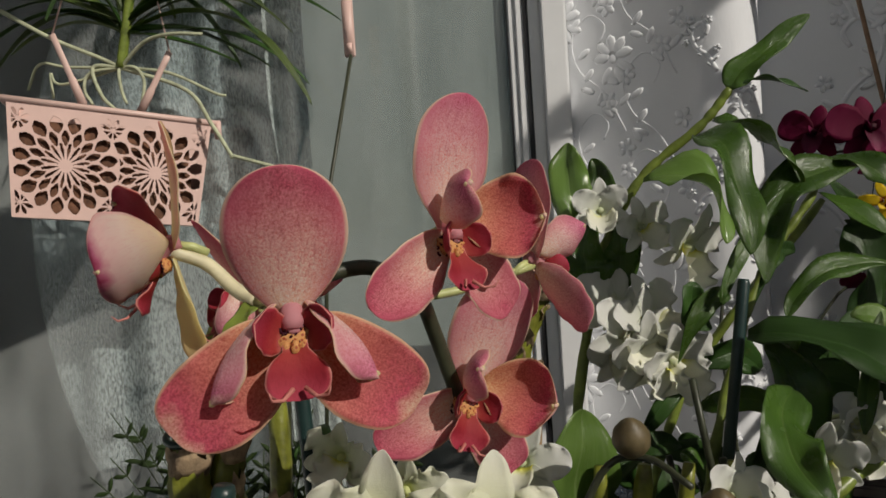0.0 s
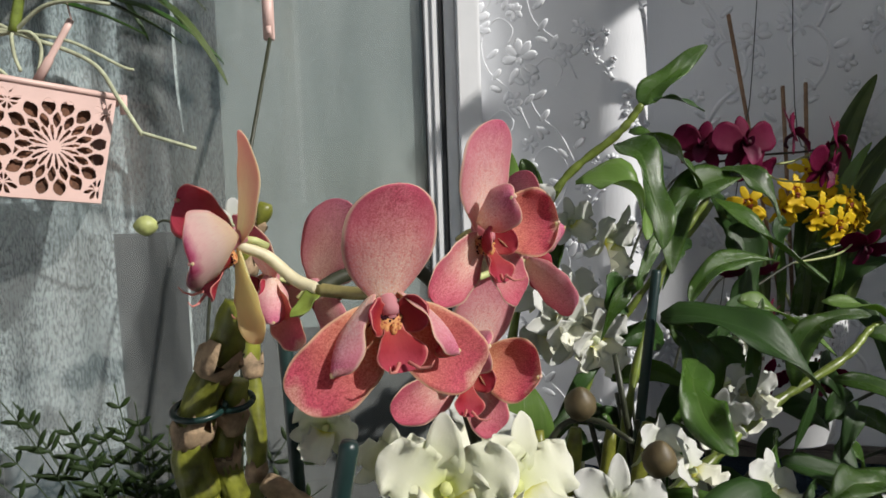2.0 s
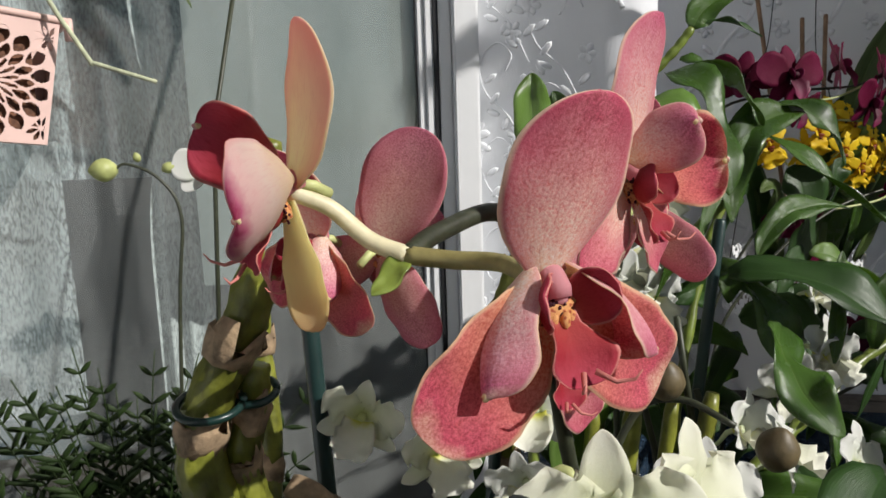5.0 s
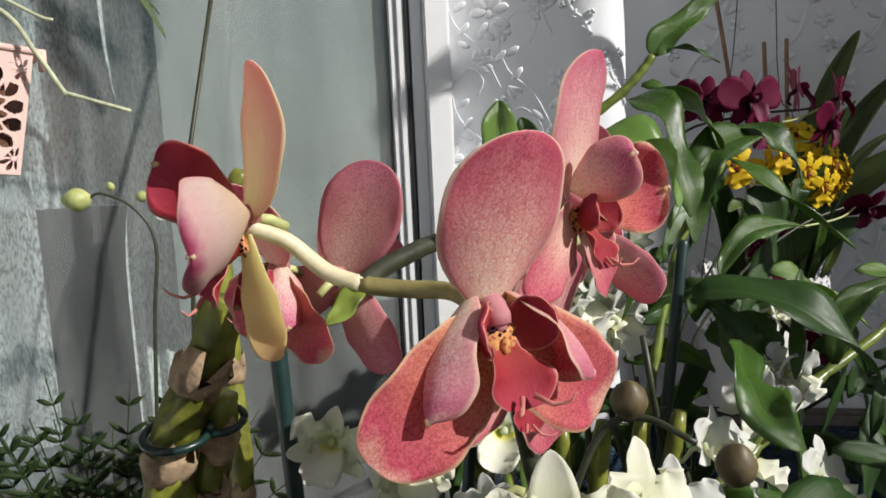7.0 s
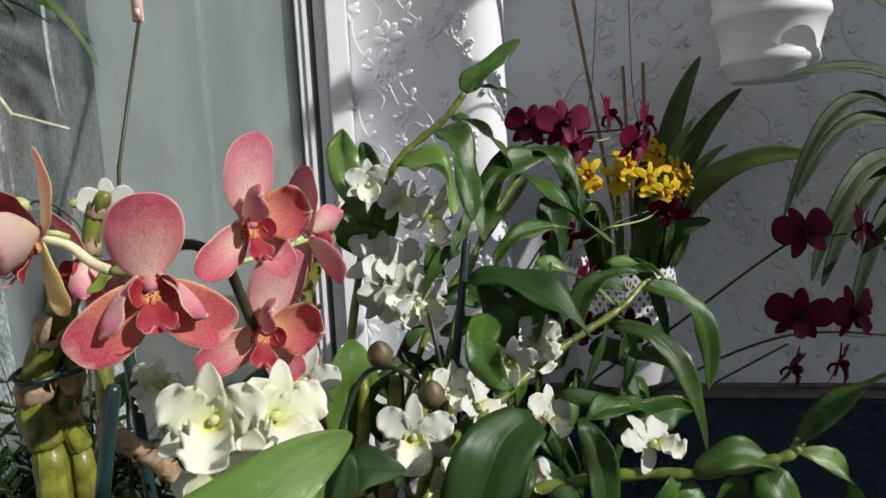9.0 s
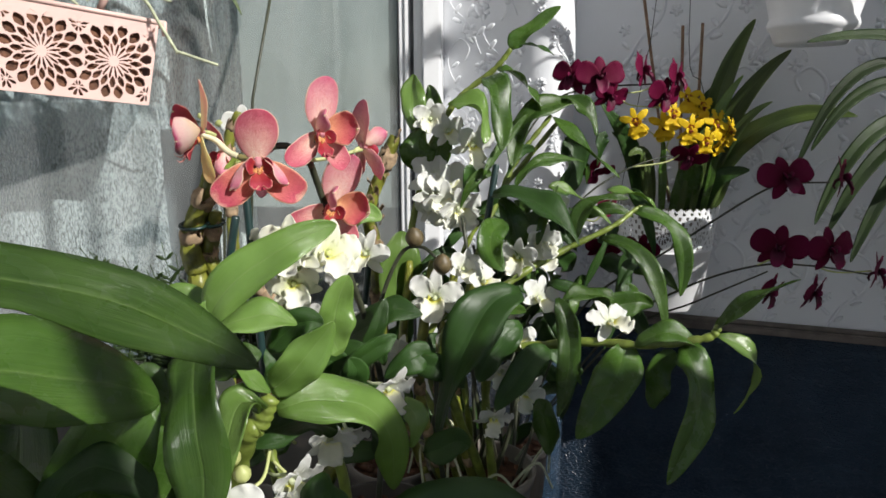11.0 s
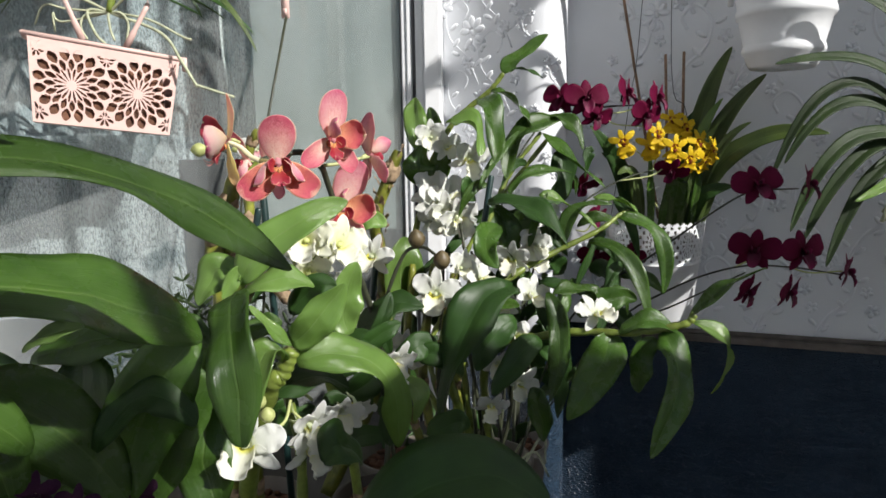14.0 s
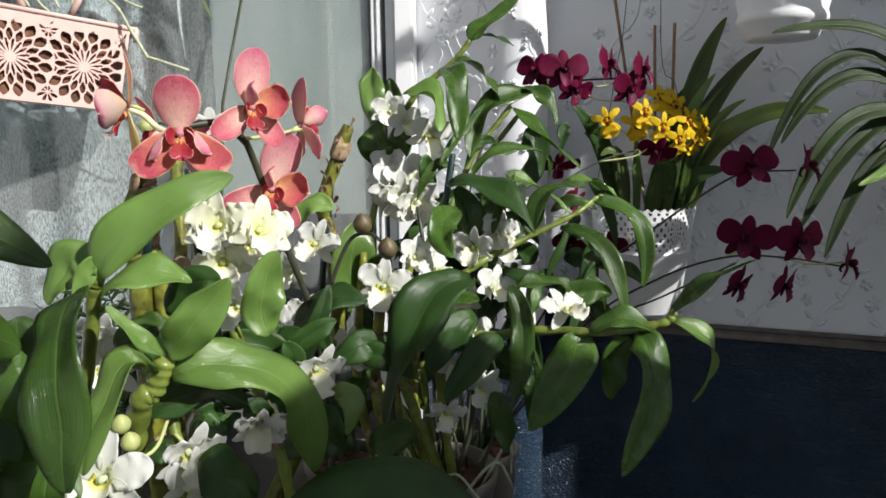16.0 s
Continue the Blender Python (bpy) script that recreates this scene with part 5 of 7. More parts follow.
for row in (
        ((0.178, 0.440, 1.242), (0.228, 0.400, 1.256), (0.263, 0.380, 1.195), 0.044, LEAF_DARK_SHADED, (0.1, -0.7, 0.7)),
        ((0.189, 0.440, 1.239), (0.199, 0.420, 1.210), (0.216, 0.410, 1.151), 0.034, LEAF, (0.2, -1, 0.1)),
        ((0.267, 0.420, 1.192), (0.266, 0.420, 1.251), (0.325, 0.420, 1.239), 0.022, LEAF, (-0.2, -0.6, 0.8)),
        ((0.309, 0.450, 1.245), (0.347, 0.440, 1.245), (0.364, 0.440, 1.224), 0.018, LEAF_LIGHT, (0.1, -0.5, 1)),
        ((0.337, 0.440, 1.222), (0.404, 0.420, 1.217), (0.386, 0.410, 1.130), 0.026, LEAF, (0.4, -0.7, 0.5)),
        ((0.297, 0.420, 1.195), (0.353, 0.390, 1.199), (0.358, 0.370, 1.094), 0.024, LEAF, (0.4, -0.8, 0.3)),):
    add_b_leaf(*row)
for row in (
        ((0.369, 0.284, 1.134), (0.392, 0.275, 1.168), (0.436, 0.265, 1.187), 0.022, LEAF, (-0.2, -0.5, 0.9)),
        ((0.372, 0.284, 1.129), (0.428, 0.270, 1.116), (0.386, 0.265, 1.059), 0.022, LEAF_LIGHT, (0.6, -0.7, 0.2)),
        ((0.342, 0.290, 1.116), (0.369, 0.250, 1.101), (0.316, 0.235, 1.006), 0.042, LEAF, (0.2, -1, 0.1)),
        ((0.338, 0.295, 1.110), (0.317, 0.300, 1.086), (0.324, 0.300, 1.049), 0.030, LEAF, (-0.3, -1, 0)),
        ((0.302, 0.300, 1.114), (0.327, 0.290, 1.143), (0.358, 0.285, 1.117), 0.026, LEAF, (0, -0.6, 0.8)),
        ((0.292, 0.310, 1.113), (0.298, 0.290, 1.089), (0.243, 0.280, 1.029), 0.052, LEAF, (0.1, -1, 0.2)),):
    add_b_leaf(*row)
for row in (
        ((0.233, 0.340, 1.151), (0.253, 0.320, 1.104), (0.231, 0.310, 1.037), 0.028, LEAF, (0, -1, 0.1)),
        # the dark colour stands for shade on this leaf
        ((0.193, 0.330, 1.162), (0.136, 0.280, 1.168), (0.112, 0.290, 1.030), 0.056, LEAF_DARK_SHADED, (-0.45, -0.85, 0.2)),
        ((0.222, 0.330, 1.103), (0.199, 0.310, 1.096), (0.168, 0.300, 1.050), 0.034, LEAF_DARK_SHADED, (-0.1, -0.9, 0.3)),
        ((0.216, 0.340, 1.043), (0.227, 0.340, 1.017), (0.230, 0.340, 0.979), 0.030, LEAF, (0, -1, 0)),
        ((0.297, 0.360, 1.142), (0.270, 0.350, 1.157), (0.238, 0.340, 1.148), 0.030, LEAF, (0, -0.6, 0.8)),
        ((0.272, 0.360, 1.118), (0.302, 0.360, 1.151), (0.338, 0.360, 1.135), 0.034, LEAF, (0, -0.8, 0.6)),):
    add_b_leaf(*row)
for row in (
        ((0.232, 0.380, 1.155), (0.278, 0.360, 1.155), (0.303, 0.360, 1.117), 0.022, LEAF_DARK_SHADED, (0, -0.6, 0.8)),
        ((0.156, 0.470, 1.273), (0.149, 0.470, 1.252), (0.166, 0.470, 1.242), 0.022, LEAF_DARK_SHADED, (0, -1, 0.2)),
        ((0.106, 0.540, 1.262), (0.084, 0.535, 1.284), (0.104, 0.540, 1.314), 0.052, LEAF, (0.1, -1, 0.1)),
        ((0.118, 0.545, 1.266), (0.132, 0.540, 1.284), (0.120, 0.545, 1.308), 0.034, LEAF, (-0.2, -1, 0.1)),
        ((0.242, 0.450, 1.249), (0.265, 0.450, 1.252), (0.314, 0.440, 1.206), 0.020, LEAF_LIGHT, (0.2, -0.7, 0.7)),
        ((0.169, 0.460, 1.260), (0.191, 0.480, 1.299), (0.223, 0.490, 1.329), 0.012, LEAF, (0, -1, 0.3)),):
    add_b_leaf(*row)
for row in (
        ((0.222, 0.400, 1.193), (0.230, 0.410, 1.223), (0.249, 0.430, 1.254), 0.012, LEAF, (0, -1, 0.3)),
        ((0.120, 0.400, 1.110), (0.163, 0.370, 1.142), (0.204, 0.350, 1.134), 0.030, LEAF, (0, -0.6, 0.8)),
        ((0.066, 0.400, 1.023), (0.087, 0.390, 1.060), (0.073, 0.380, 0.984), 0.024, LEAF, (0, -1, 0.2)),
        ((0.199, 0.360, 1.119), (0.167, 0.340, 1.100), (0.154, 0.330, 1.067), 0.04, LEAF_DARK_SHADED, (0, -1, 0.2)),
        ((0.186, 0.400, 1.219), (0.152, 0.360, 1.206), (0.179, 0.340, 1.179), 0.035, LEAF, (0, -1, 0.2)),):
    add_b_leaf(*row)
rs = random.Random(31)
for k in range(16):
    p = Vector((rs.uniform(0.14, 0.34), rs.uniform(0.46, 0.56), rs.uniform(1.08, 1.30)))
    l, a = rs.uniform(0.05, 0.10), rs.uniform(-1.0, 1.0)
    q = p + Vector((math.sin(a) * l, rs.uniform(-0.03, 0.01), -math.cos(a) * l * rs.uniform(0.2, 1.0)))
    leaf(B, p, p.lerp(q, 0.4) + Vector((math.sin(a) * 0.015, -0.012, 0.025)), q, rs.uniform(0.010, 0.019), (LEAF_DARK_SHADED, LEAF, LEAF_DARK_SHADED)[k % 3], (rs.uniform(-0.6, 0.6), -0.8, rs.uniform(0.1, 0.7)), 0.5, rs.uniform(-0.5, 0.5), 0.5, 0.8, 0.25)
# flowers


white_count = [0]


def add_b_flower(q, f, u, s):
    white_count[0] += 1
    bloom(B, WHITE_KITS[white_count[0] * 7 % 4], q, f, u, s)


for row in (
        ((0.112, 0.552, 1.322), (-0.1, -0.95, 0.2), (0, 0, 1), 0.95),
        ((0.157, 0.490, 1.296), (0.5, -0.7, -0.4), (0.3, 0, 1), 1.1),
        ((0.130, 0.500, 1.310), (0.3, -0.9, 0), (-0.4, 0, 1), 0.8),
        ((0.116, 0.530, 1.250), (0.2, -0.9, 0.3), (0.2, 0, 1), 1.25),
        ((0.118, 0.530, 1.222), (0.0, -0.9, -0.2), (-0.3, 0, 1), 1.15),
        ((0.130, 0.495, 1.248), (0.5, -0.8, 0.2), (-0.3, 0, 1), 1.1),
        ((0.146, 0.420, 1.114), (0.2, -0.95, -0.1), (0.2, 0, 1), 0.95),):
    add_b_flower(*row)
for row in (
        ((0.236, 0.450, 1.172), (0.3, -0.9, 0.2), (0.2, 0, 1), 0.95),
        ((0.192, 0.420, 1.117), (-0.2, -0.9, 0.2), (-0.2, 0, 1), 0.9),
        ((-0.006, 0.330, 1.106), (-0.3, -0.9, 0.1), (0.2, 0, 1), 0.9),
        ((0.125, 0.485, 1.227), (0.4, -0.9, -0.2), (-0.2, 0, 1), 1.2),
        ((0.111, 0.352, 1.150), (-0.15, -0.98, 0.05), (0.05, 0, 1), 1.05),
        ((0.139, 0.370, 1.174), (0.4, -0.8, 0.4), (0.3, 0, 1), 0.85),
        ((0.159, 0.360, 1.163), (0.7, -0.6, 0.4), (-0.2, 0, 1), 0.8),
        ((0.069, 0.170, 1.133), (0.6, -0.6, -0.35), (0.4, 0, 1), 0.85),):
    add_b_flower(*row)
for row in (
        ((0.076, 0.360, 1.083), (-0.6, -0.7, 0), (0.2, 0, 1), 0.9),
        ((0.034, 0.200, 1.086), (0.3, -0.7, -0.6), (0.5, 0, 1), 0.75),
        ((0.169, 0.330, 1.029), (0.1, -0.8, -0.5), (0.4, 0, 1), 0.75),
        ((0.199, 0.360, 1.100), (0.2, -0.7, 0.5), (0, 0, 1), 0.7),
        ((0.284, 0.330, 1.128), (0.3, -0.7, 0.6), (-0.2, 0, 1), 0.9),
        ((0.225, 0.420, 1.196), (0.3, -0.9, -0.2), (0.2, 0, 1), 0.9),
        ((0.204, 0.410, 1.179), (-0.4, -0.8, -0.3), (0.2, 0, 1), 0.85),
        ((0.220, 0.380, 1.139), (0.4, -0.7, 0.4), (0.4, 0, 1), 0.9),):
    add_b_flower(*row)
for row in (
        ((0.002, 0.340, 1.127), (-0.3, -0.9, 0), (0.3, 0, 1), 0.85),
        ((0.181, 0.360, 1.068), (0, -0.95, -0.2), (0.3, 0, 1), 0.8),
        ((0.205, 0.360, 1.042), (0.3, -0.9, 0), (0.8, 0, 0.6), 0.9),
        ((0.135, 0.400, 1.083), (-0.2, -0.95, 0), (0, 0, 1), 0.85),):
    add_b_flower(*row)
for row in (
        ((0.039, 0.400, 1.185), (-0.3, -0.85, 0.2), (0.3, 0, 1), 0.95),
        ((0.022, 0.360, 1.166), (-0.5, -0.8, 0), (-0.2, 0, 1), 0.8),
        ((0.036, 0.360, 1.121), (-0.2, -0.9, -0.2), (0.3, 0, 1), 0.85),
        ((0.083, 0.360, 1.088), (0.1, -0.9, -0.3), (-0.3, 0, 1), 0.9),
        ((0.232, 0.420, 1.192), (0.3, -0.85, 0.1), (0.2, 0, 1), 0.85),
        ((0.249, 0.460, 1.221), (0.4, -0.8, 0.2), (-0.2, 0, 1), 0.8),
        ((0.119, 0.490, 1.237), (0.3, -0.9, 0.1), (0.4, 0, 1), 1.2),
        ((0.141, 0.480, 1.221), (0.4, -0.8, -0.2), (-0.3, 0, 1), 1.1),
        ):
    add_b_flower(*row)
rt = random.Random(5)
# leaves in mostly shaded tones that close the bright gaps
for k in range(24):
    p = Vector((rt.uniform(0.20, 0.37), rt.uniform(0.46, 0.54), rt.uniform(1.09, 1.23)))
    q = p + Vector((rt.uniform(-0.06, 0.06), rt.uniform(-0.05, 0.0), rt.uniform(-0.09, 0.01)))
    leaf(B, p, p.lerp(q, 0.5) + Vector((0, -0.01, 0.025)), q, rt.uniform(0.016, 0.030), (LEAF_DARK_SHADED, LEAF)[k % 3 == 0], (rt.uniform(-0.6, 0.6), -0.9, rt.uniform(0, 0.6)), 0.4, rt.uniform(-0.6, 0.6), 0.5, 0.75, 0.35)
# dark leaves packed in low to stand for the thicket's inner shade
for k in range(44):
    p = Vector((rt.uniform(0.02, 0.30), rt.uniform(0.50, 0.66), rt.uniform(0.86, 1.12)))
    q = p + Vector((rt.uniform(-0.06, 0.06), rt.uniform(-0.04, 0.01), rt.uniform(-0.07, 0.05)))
    leaf(B, p, p.lerp(q, 0.5) + Vector((0, -0.01, 0.02)), q, rt.uniform(0.018, 0.034), LEAF_DARK_SHADED, (rt.uniform(-0.5, 0.5), -0.9, rt.uniform(0, 0.5)), 0.4, 0, 0.5, 0.8, 0.2)
for k in range(12):
    x, y = rt.uniform(0.08, 0.22), rt.uniform(0.40, 0.50)
    stalk(B, [(x, y, 0.89), (x + rt.uniform(-0.03, 0.03), y + rt.uniform(-0.02, 0.04), 1.0), (x + rt.uniform(-0.05, 0.05), y + rt.uniform(-0.02, 0.08), rt.uniform(1.08, 1.22))], rt.uniform(0.0018, 0.0034), STEM_DARK, "stem", 0.7, 7)
for k in range(9):
    a = 0.3 + 0.7 * k
    stalk(B, [(0.165 + 0.05 * math.cos(a), 0.43 + 0.04 * math.sin(a), 0.90), (0.165 + 0.075 * math.cos(a + 0.4), 0.42 + 0.05 * math.sin(a), 0.94 + 0.01 * (k % 3)), (0.165 + 0.085 * math.cos(a + 0.7), 0.41 + 0.05 * math.sin(a + 0.5), 0.915)], 0.0018, ROOT, "root", 0.8, 6)

# the budding moth orchid and its round leaf
budding = thing("budding_moth_orchid", (0.06, 0.40, 0.90), "moth orchid in bud with a round leaf and a dark spike", "orchid")
stalk(budding, [(0.06, 0.40, 0.92), (0.045, 0.360, 1.071), (0.053, 0.360, 1.134), (0.076, 0.360, 1.192), (0.097, 0.352, 1.202), (0.112, 0.330, 1.196)], 0.0026, STEM_DARK, "spike", 0.6)
bud(budding, (0.117, 0.310, 1.185), (0, -0.3, 1), 0.021, 0.018, BUD_BROWN)
bud(budding, (0.092, 0.360, 1.201), (-0.1, -0.4, 1), 0.022, 0.019, BUD_BROWN)
leaf(budding, (0.070, 0.440, 1.108), (0.066, 0.430, 1.155), (0.078, 0.440, 1.202), 0.056, LEAF_LIGHT, (0.55, -0.8, 0.25), 0.35, 0, 0.4, 0.5)
leaf(budding, (0.026, 0.330, 1.115), (0.058, 0.310, 1.154), (0.098, 0.310, 1.145), 0.036, LEAF_DARK_SHADED, (0, -0.7, 0.7))
plant_pot("orchid_pot", (0.06, 0.47, TABLE_Z), 0.055, 0.042, 0.11, GREY_PLASTIC, "grey plastic orchid pot with bark")


# ---- pierced work ----
def pierced(bm, place, nu, nv, keep, thick, mat=0):
    """A plate with real holes: place(u, v, depth) gives a point, keep(u, v) says where the plate is solid."""
    solid = [[keep((i + 0.5) / nu, (j + 0.5) / nv) for j in range(nv)] for i in range(nu)]
    got = {}

    def at(i, j, k):
        if (i, j, k) not in got:
            got[i, j, k] = bm.verts.new(place(i / nu, j / nv, -thick * k))
        return got[i, j, k]
    for i in range(nu):
        for j in range(nv):
            if not solid[i][j]:
                continue
            c = ((i, j), (i + 1, j), (i + 1, j + 1), (i, j + 1))
            bm.faces.new([at(*q, 0) for q in c]).material_index = mat
            bm.faces.new([at(*q, 1) for q in c[::-1]]).material_index = mat
            for (di, dj), (p, q) in (((0, -1), (c[0], c[1])), ((1, 0), (c[1], c[2])), ((0, 1), (c[2], c[3])), ((-1, 0), (c[3], c[0]))):
                a, b = i + di, j + dj
                if not (0 <= a < nu and 0 <= b < nv and solid[a][b]):
                    bm.faces.new((at(*q, 0), at(*p, 0), at(*p, 1), at(*q, 1))).material_index = mat
    return bm


# the pink lattice basket with its vanda
TL, TR, BR, BL = (Vector(q) for q in ((-0.571, 0.845, 1.514), (-0.350, 0.940, 1.479), (-0.374, 0.925, 1.339), (-0.570, 0.835, 1.364)))
BACK = Vector((-0.42, 0.86, 0.0)).normalized() * 0.06
basket = thing("hanging_basket", tuple((BL + BR) / 2), "dusty pink plastic hanging basket with pierced rosettes", "basket")
SPAN = (TR - TL).length / (TL - BL).length


def rosettes(u, v):
    if v > 0.94 or v < 0.03 or u < 0.012 or u > 0.988:
        return True
    for cu in (0.27, 0.735):
        x, y = (u - cu) * SPAN, v - 0.47
        r, a = math.hypot(x, y), math.atan2(y, x)
        if r < 0.45:
            for r0, r1, ph, wide, full in ((0.06, 0.20, 0.0, 0.27, 0), (0.17, 0.31, 0.5, 0.34, 1), (0.28, 0.435, 0.0, 0.38, 1)):
                if r0 < r < r1:
                    s = abs(((a * 16 / 6.2832 + ph) % 1.0) - 0.5)
                    k = (r - r0) / (r1 - r0)
                    if s < wide * (math.sin(math.pi * k) ** 0.75 if full else 0.5 + 0.5 * k * (1.6 if k < 0.6 else 2.4 - 2.4 * k)):
                        return False
            return True
    for cu, cv, rr in ((0.503, 0.13, 0.12), (0.503, 0.82, 0.11), (0.045, 0.84, 0.10), (0.965, 0.84, 0.10), (0.04, 0.13, 0.11), (0.97, 0.13, 0.11), (0.503, 0.47, 0.05)):
        x, y = (u - cu) * SPAN, v - cv
        r, a = math.hypot(x, y), math.atan2(y, x)
        if r < rr + 0.015:
            return not (0.02 < r < rr and abs(((a * 8 / 6.2832) % 1.0) - 0.5) < 0.28 * math.sin(math.pi * r / rr) + 0.06)
    return True


def on_panel(u, v, k):
    p = BL.lerp(BR, u).lerp(TL.lerp(TR, u), v)
    n = (BR - BL).cross(TL - BL).normalized()
    return p + n * k


part("front_panel", pierced(bmesh.new(), on_panel, 300, 122, rosettes, 0.0016), PINK_PLASTIC, basket, "pierced pink front panel", False)
bm = bmesh.new()
for p, q, r, s in ((BR, TR, TR + BACK * 1.1, BR + BACK), (BL, TL, TL + BACK * 1.1, BL + BACK), (BL + BACK, BR + BACK, TR + BACK * 1.1, TL + BACK * 1.1)):
    n = (q - p).cross(s - p).normalized() * 0.0015
    lo, hi = [bm.verts.new(x - n) for x in (p, q, r, s)], [bm.verts.new(x + n) for x in (p, q, r, s)]
    bm.faces.new(lo[::-1]), bm.faces.new(hi)
    for k in range(4):
        bm.faces.new((lo[k], lo[(k + 1) % 4], hi[(k + 1) % 4], hi[k]))
n = Vector((0, 0, 0.002))
lo, hi = [bm.verts.new(x) for x in (BL, BR, BR + BACK, BL + BACK)], [bm.verts.new(x + n) for x in (BL, BR, BR + BACK, BL + BACK)]
bm.faces.new(lo[::-1]), bm.faces.new(hi)
for k in range(4):
    bm.faces.new((lo[k], lo[(k + 1) % 4], hi[(k + 1) % 4], hi[k]))
part("box", bm, PINK_PLASTIC, basket, "", False)
# dark block added in the hollow basket so its holes look shaded
bm = bmesh.new()
ins = [BL.lerp(BR, 0.02), BL.lerp(BR, 0.98)]
quad = [ins[0] + BACK * 0.12, ins[1] + BACK * 0.12, ins[1] + BACK * 0.9, ins[0] + BACK * 0.9]
tall = (TL - BL) * 0.84
lo, hi = [bm.verts.new(x + Vector((0, 0, 0.003))) for x in quad], [bm.verts.new(x + tall) for x in quad]
bm.faces.new(lo[::-1]), bm.faces.new(hi)
for k in range(4):
    bm.faces.new((lo[k], lo[(k + 1) % 4], hi[(k + 1) % 4], hi[k]))
part("bark_mix", bm, BARK, basket, "dark bark-coloured block added to make the holes look shaded", False)
bm = bmesh.new()
out = (TR - TL).normalized() * 0.008
loop = [TL - out, TR + out, TR + out + BACK * 1.12, TL - out + BACK * 1.12]
for p, q in zip(loop, loop[1:] + loop[:1]):
    tube(bm, [p, p.lerp(q, 0.5), q], 0.0042, 6)
box(bm, (-0.004, -0.001, -0.022), (0.006, 0.002, 0.004), 0, Matrix.Translation(TR + out), 0.001)
part("rim", bm, PINK_PLASTIC, basket)
for p, q in (((-0.505, 0.900, 1.509), (-0.540, 0.900, 1.605)), ((-0.440, 0.925, 1.498), (-0.395, 0.930, 1.577))):
    p, q = Vector(p), Vector(q)
    bm = tube(bmesh.new(), [p, p.lerp(q, 0.35), p.lerp(q, 0.4), p.lerp(q, 0.8), q], lambda t: 0.0062 - 0.0022 * t if t < 0.45 else 0.0044, 8, 0, 0.5)
    part("hook_strap", bm, PINK_PLASTIC, basket)
hook = Vector((-0.452, 0.940, 1.907))
bm = bmesh.new()
for q in ((-0.540, 0.900, 1.605), (-0.395, 0.930, 1.577)):
    tube(bm, [Vector(q), Vector(q).lerp(hook, 0.5), hook], 0.0012, 6)
tube(bm, [hook, Vector((hook.x, hook.y, 2.6))], 0.0015, 6)
part("hanger_wire", bm, PINK_PLASTIC, basket)

vanda = thing("vanda_orchid", (-0.464, 0.930, 1.569), "vanda with strap leaves and bare aerial roots in the basket", "orchid")
V0 = (-0.468, 0.935, 1.563)
stalk(vanda, [V0, (-0.454, 0.935, 1.624), (-0.439, 0.935, 1.699)], 0.007, CANE, "stem", 0.9)
for ctrl, tip, w, m in (((-0.292, 0.930, 1.683), (-0.199, 0.910, 1.487), 0.022, LEAF_STRAP), ((-0.292, 0.940, 1.626), (-0.208, 0.940, 1.520), 0.02, LEAF_DARK_SHADED), ((-0.376, 0.950, 1.636), (-0.265, 0.960, 1.552), 0.022, LEAF_DARK_SHADED),
                        ((-0.559, 0.950, 1.700), (-0.705, 0.950, 1.586), 0.022, LEAF_DARK_SHADED), ((-0.534, 0.930, 1.652), (-0.614, 0.920, 1.588), 0.02, LEAF_STRAP), ((-0.367, 0.950, 1.743), (-0.233, 0.970, 1.598), 0.022, LEAF_STRAP),
                        ((-0.580, 0.940, 1.760), (-0.700, 0.930, 1.644), 0.022, LEAF_STRAP), ((-0.393, 0.930, 1.602), (-0.298, 0.920, 1.553), 0.018, LEAF_DARK_SHADED), ((-0.415, 0.940, 1.774), (-0.264, 0.940, 1.684), 0.022, LEAF_LIGHT)):
    leaf(vanda, (-0.458, 0.935, 1.609), ctrl, tip, w, m, (0, -0.3, 1), 0.5, 0, 0.25, 0.5)
rv = random.Random(12)
for k in range(16):
    a, l = rv.uniform(0, 6.28), rv.uniform(0.16, 0.34)
    p = Vector((-0.458, 0.935, 1.609)) + Vector((0, 0, rv.uniform(-0.01, 0.05)))
    out = Vector((math.cos(a) * l, 0.35 * math.sin(a) * l - 0.03, 0))
    leaf(vanda, p, p + out * 0.5 + Vector((0, 0, rv.uniform(0.05, 0.13))), p + out + Vector((0, 0, rv.uniform(-0.06, 0.08))), rv.uniform(0.014, 0.022), (LEAF_DARK_SHADED, LEAF_STRAP)[k % 2], (0, -0.4, 1), 0.5, 0, 0.25, 0.5)


def add_vanda_stalk(pts, r):
    stalk(vanda, list(pts), r, ROOT, "root", 0.85, 7, 7)


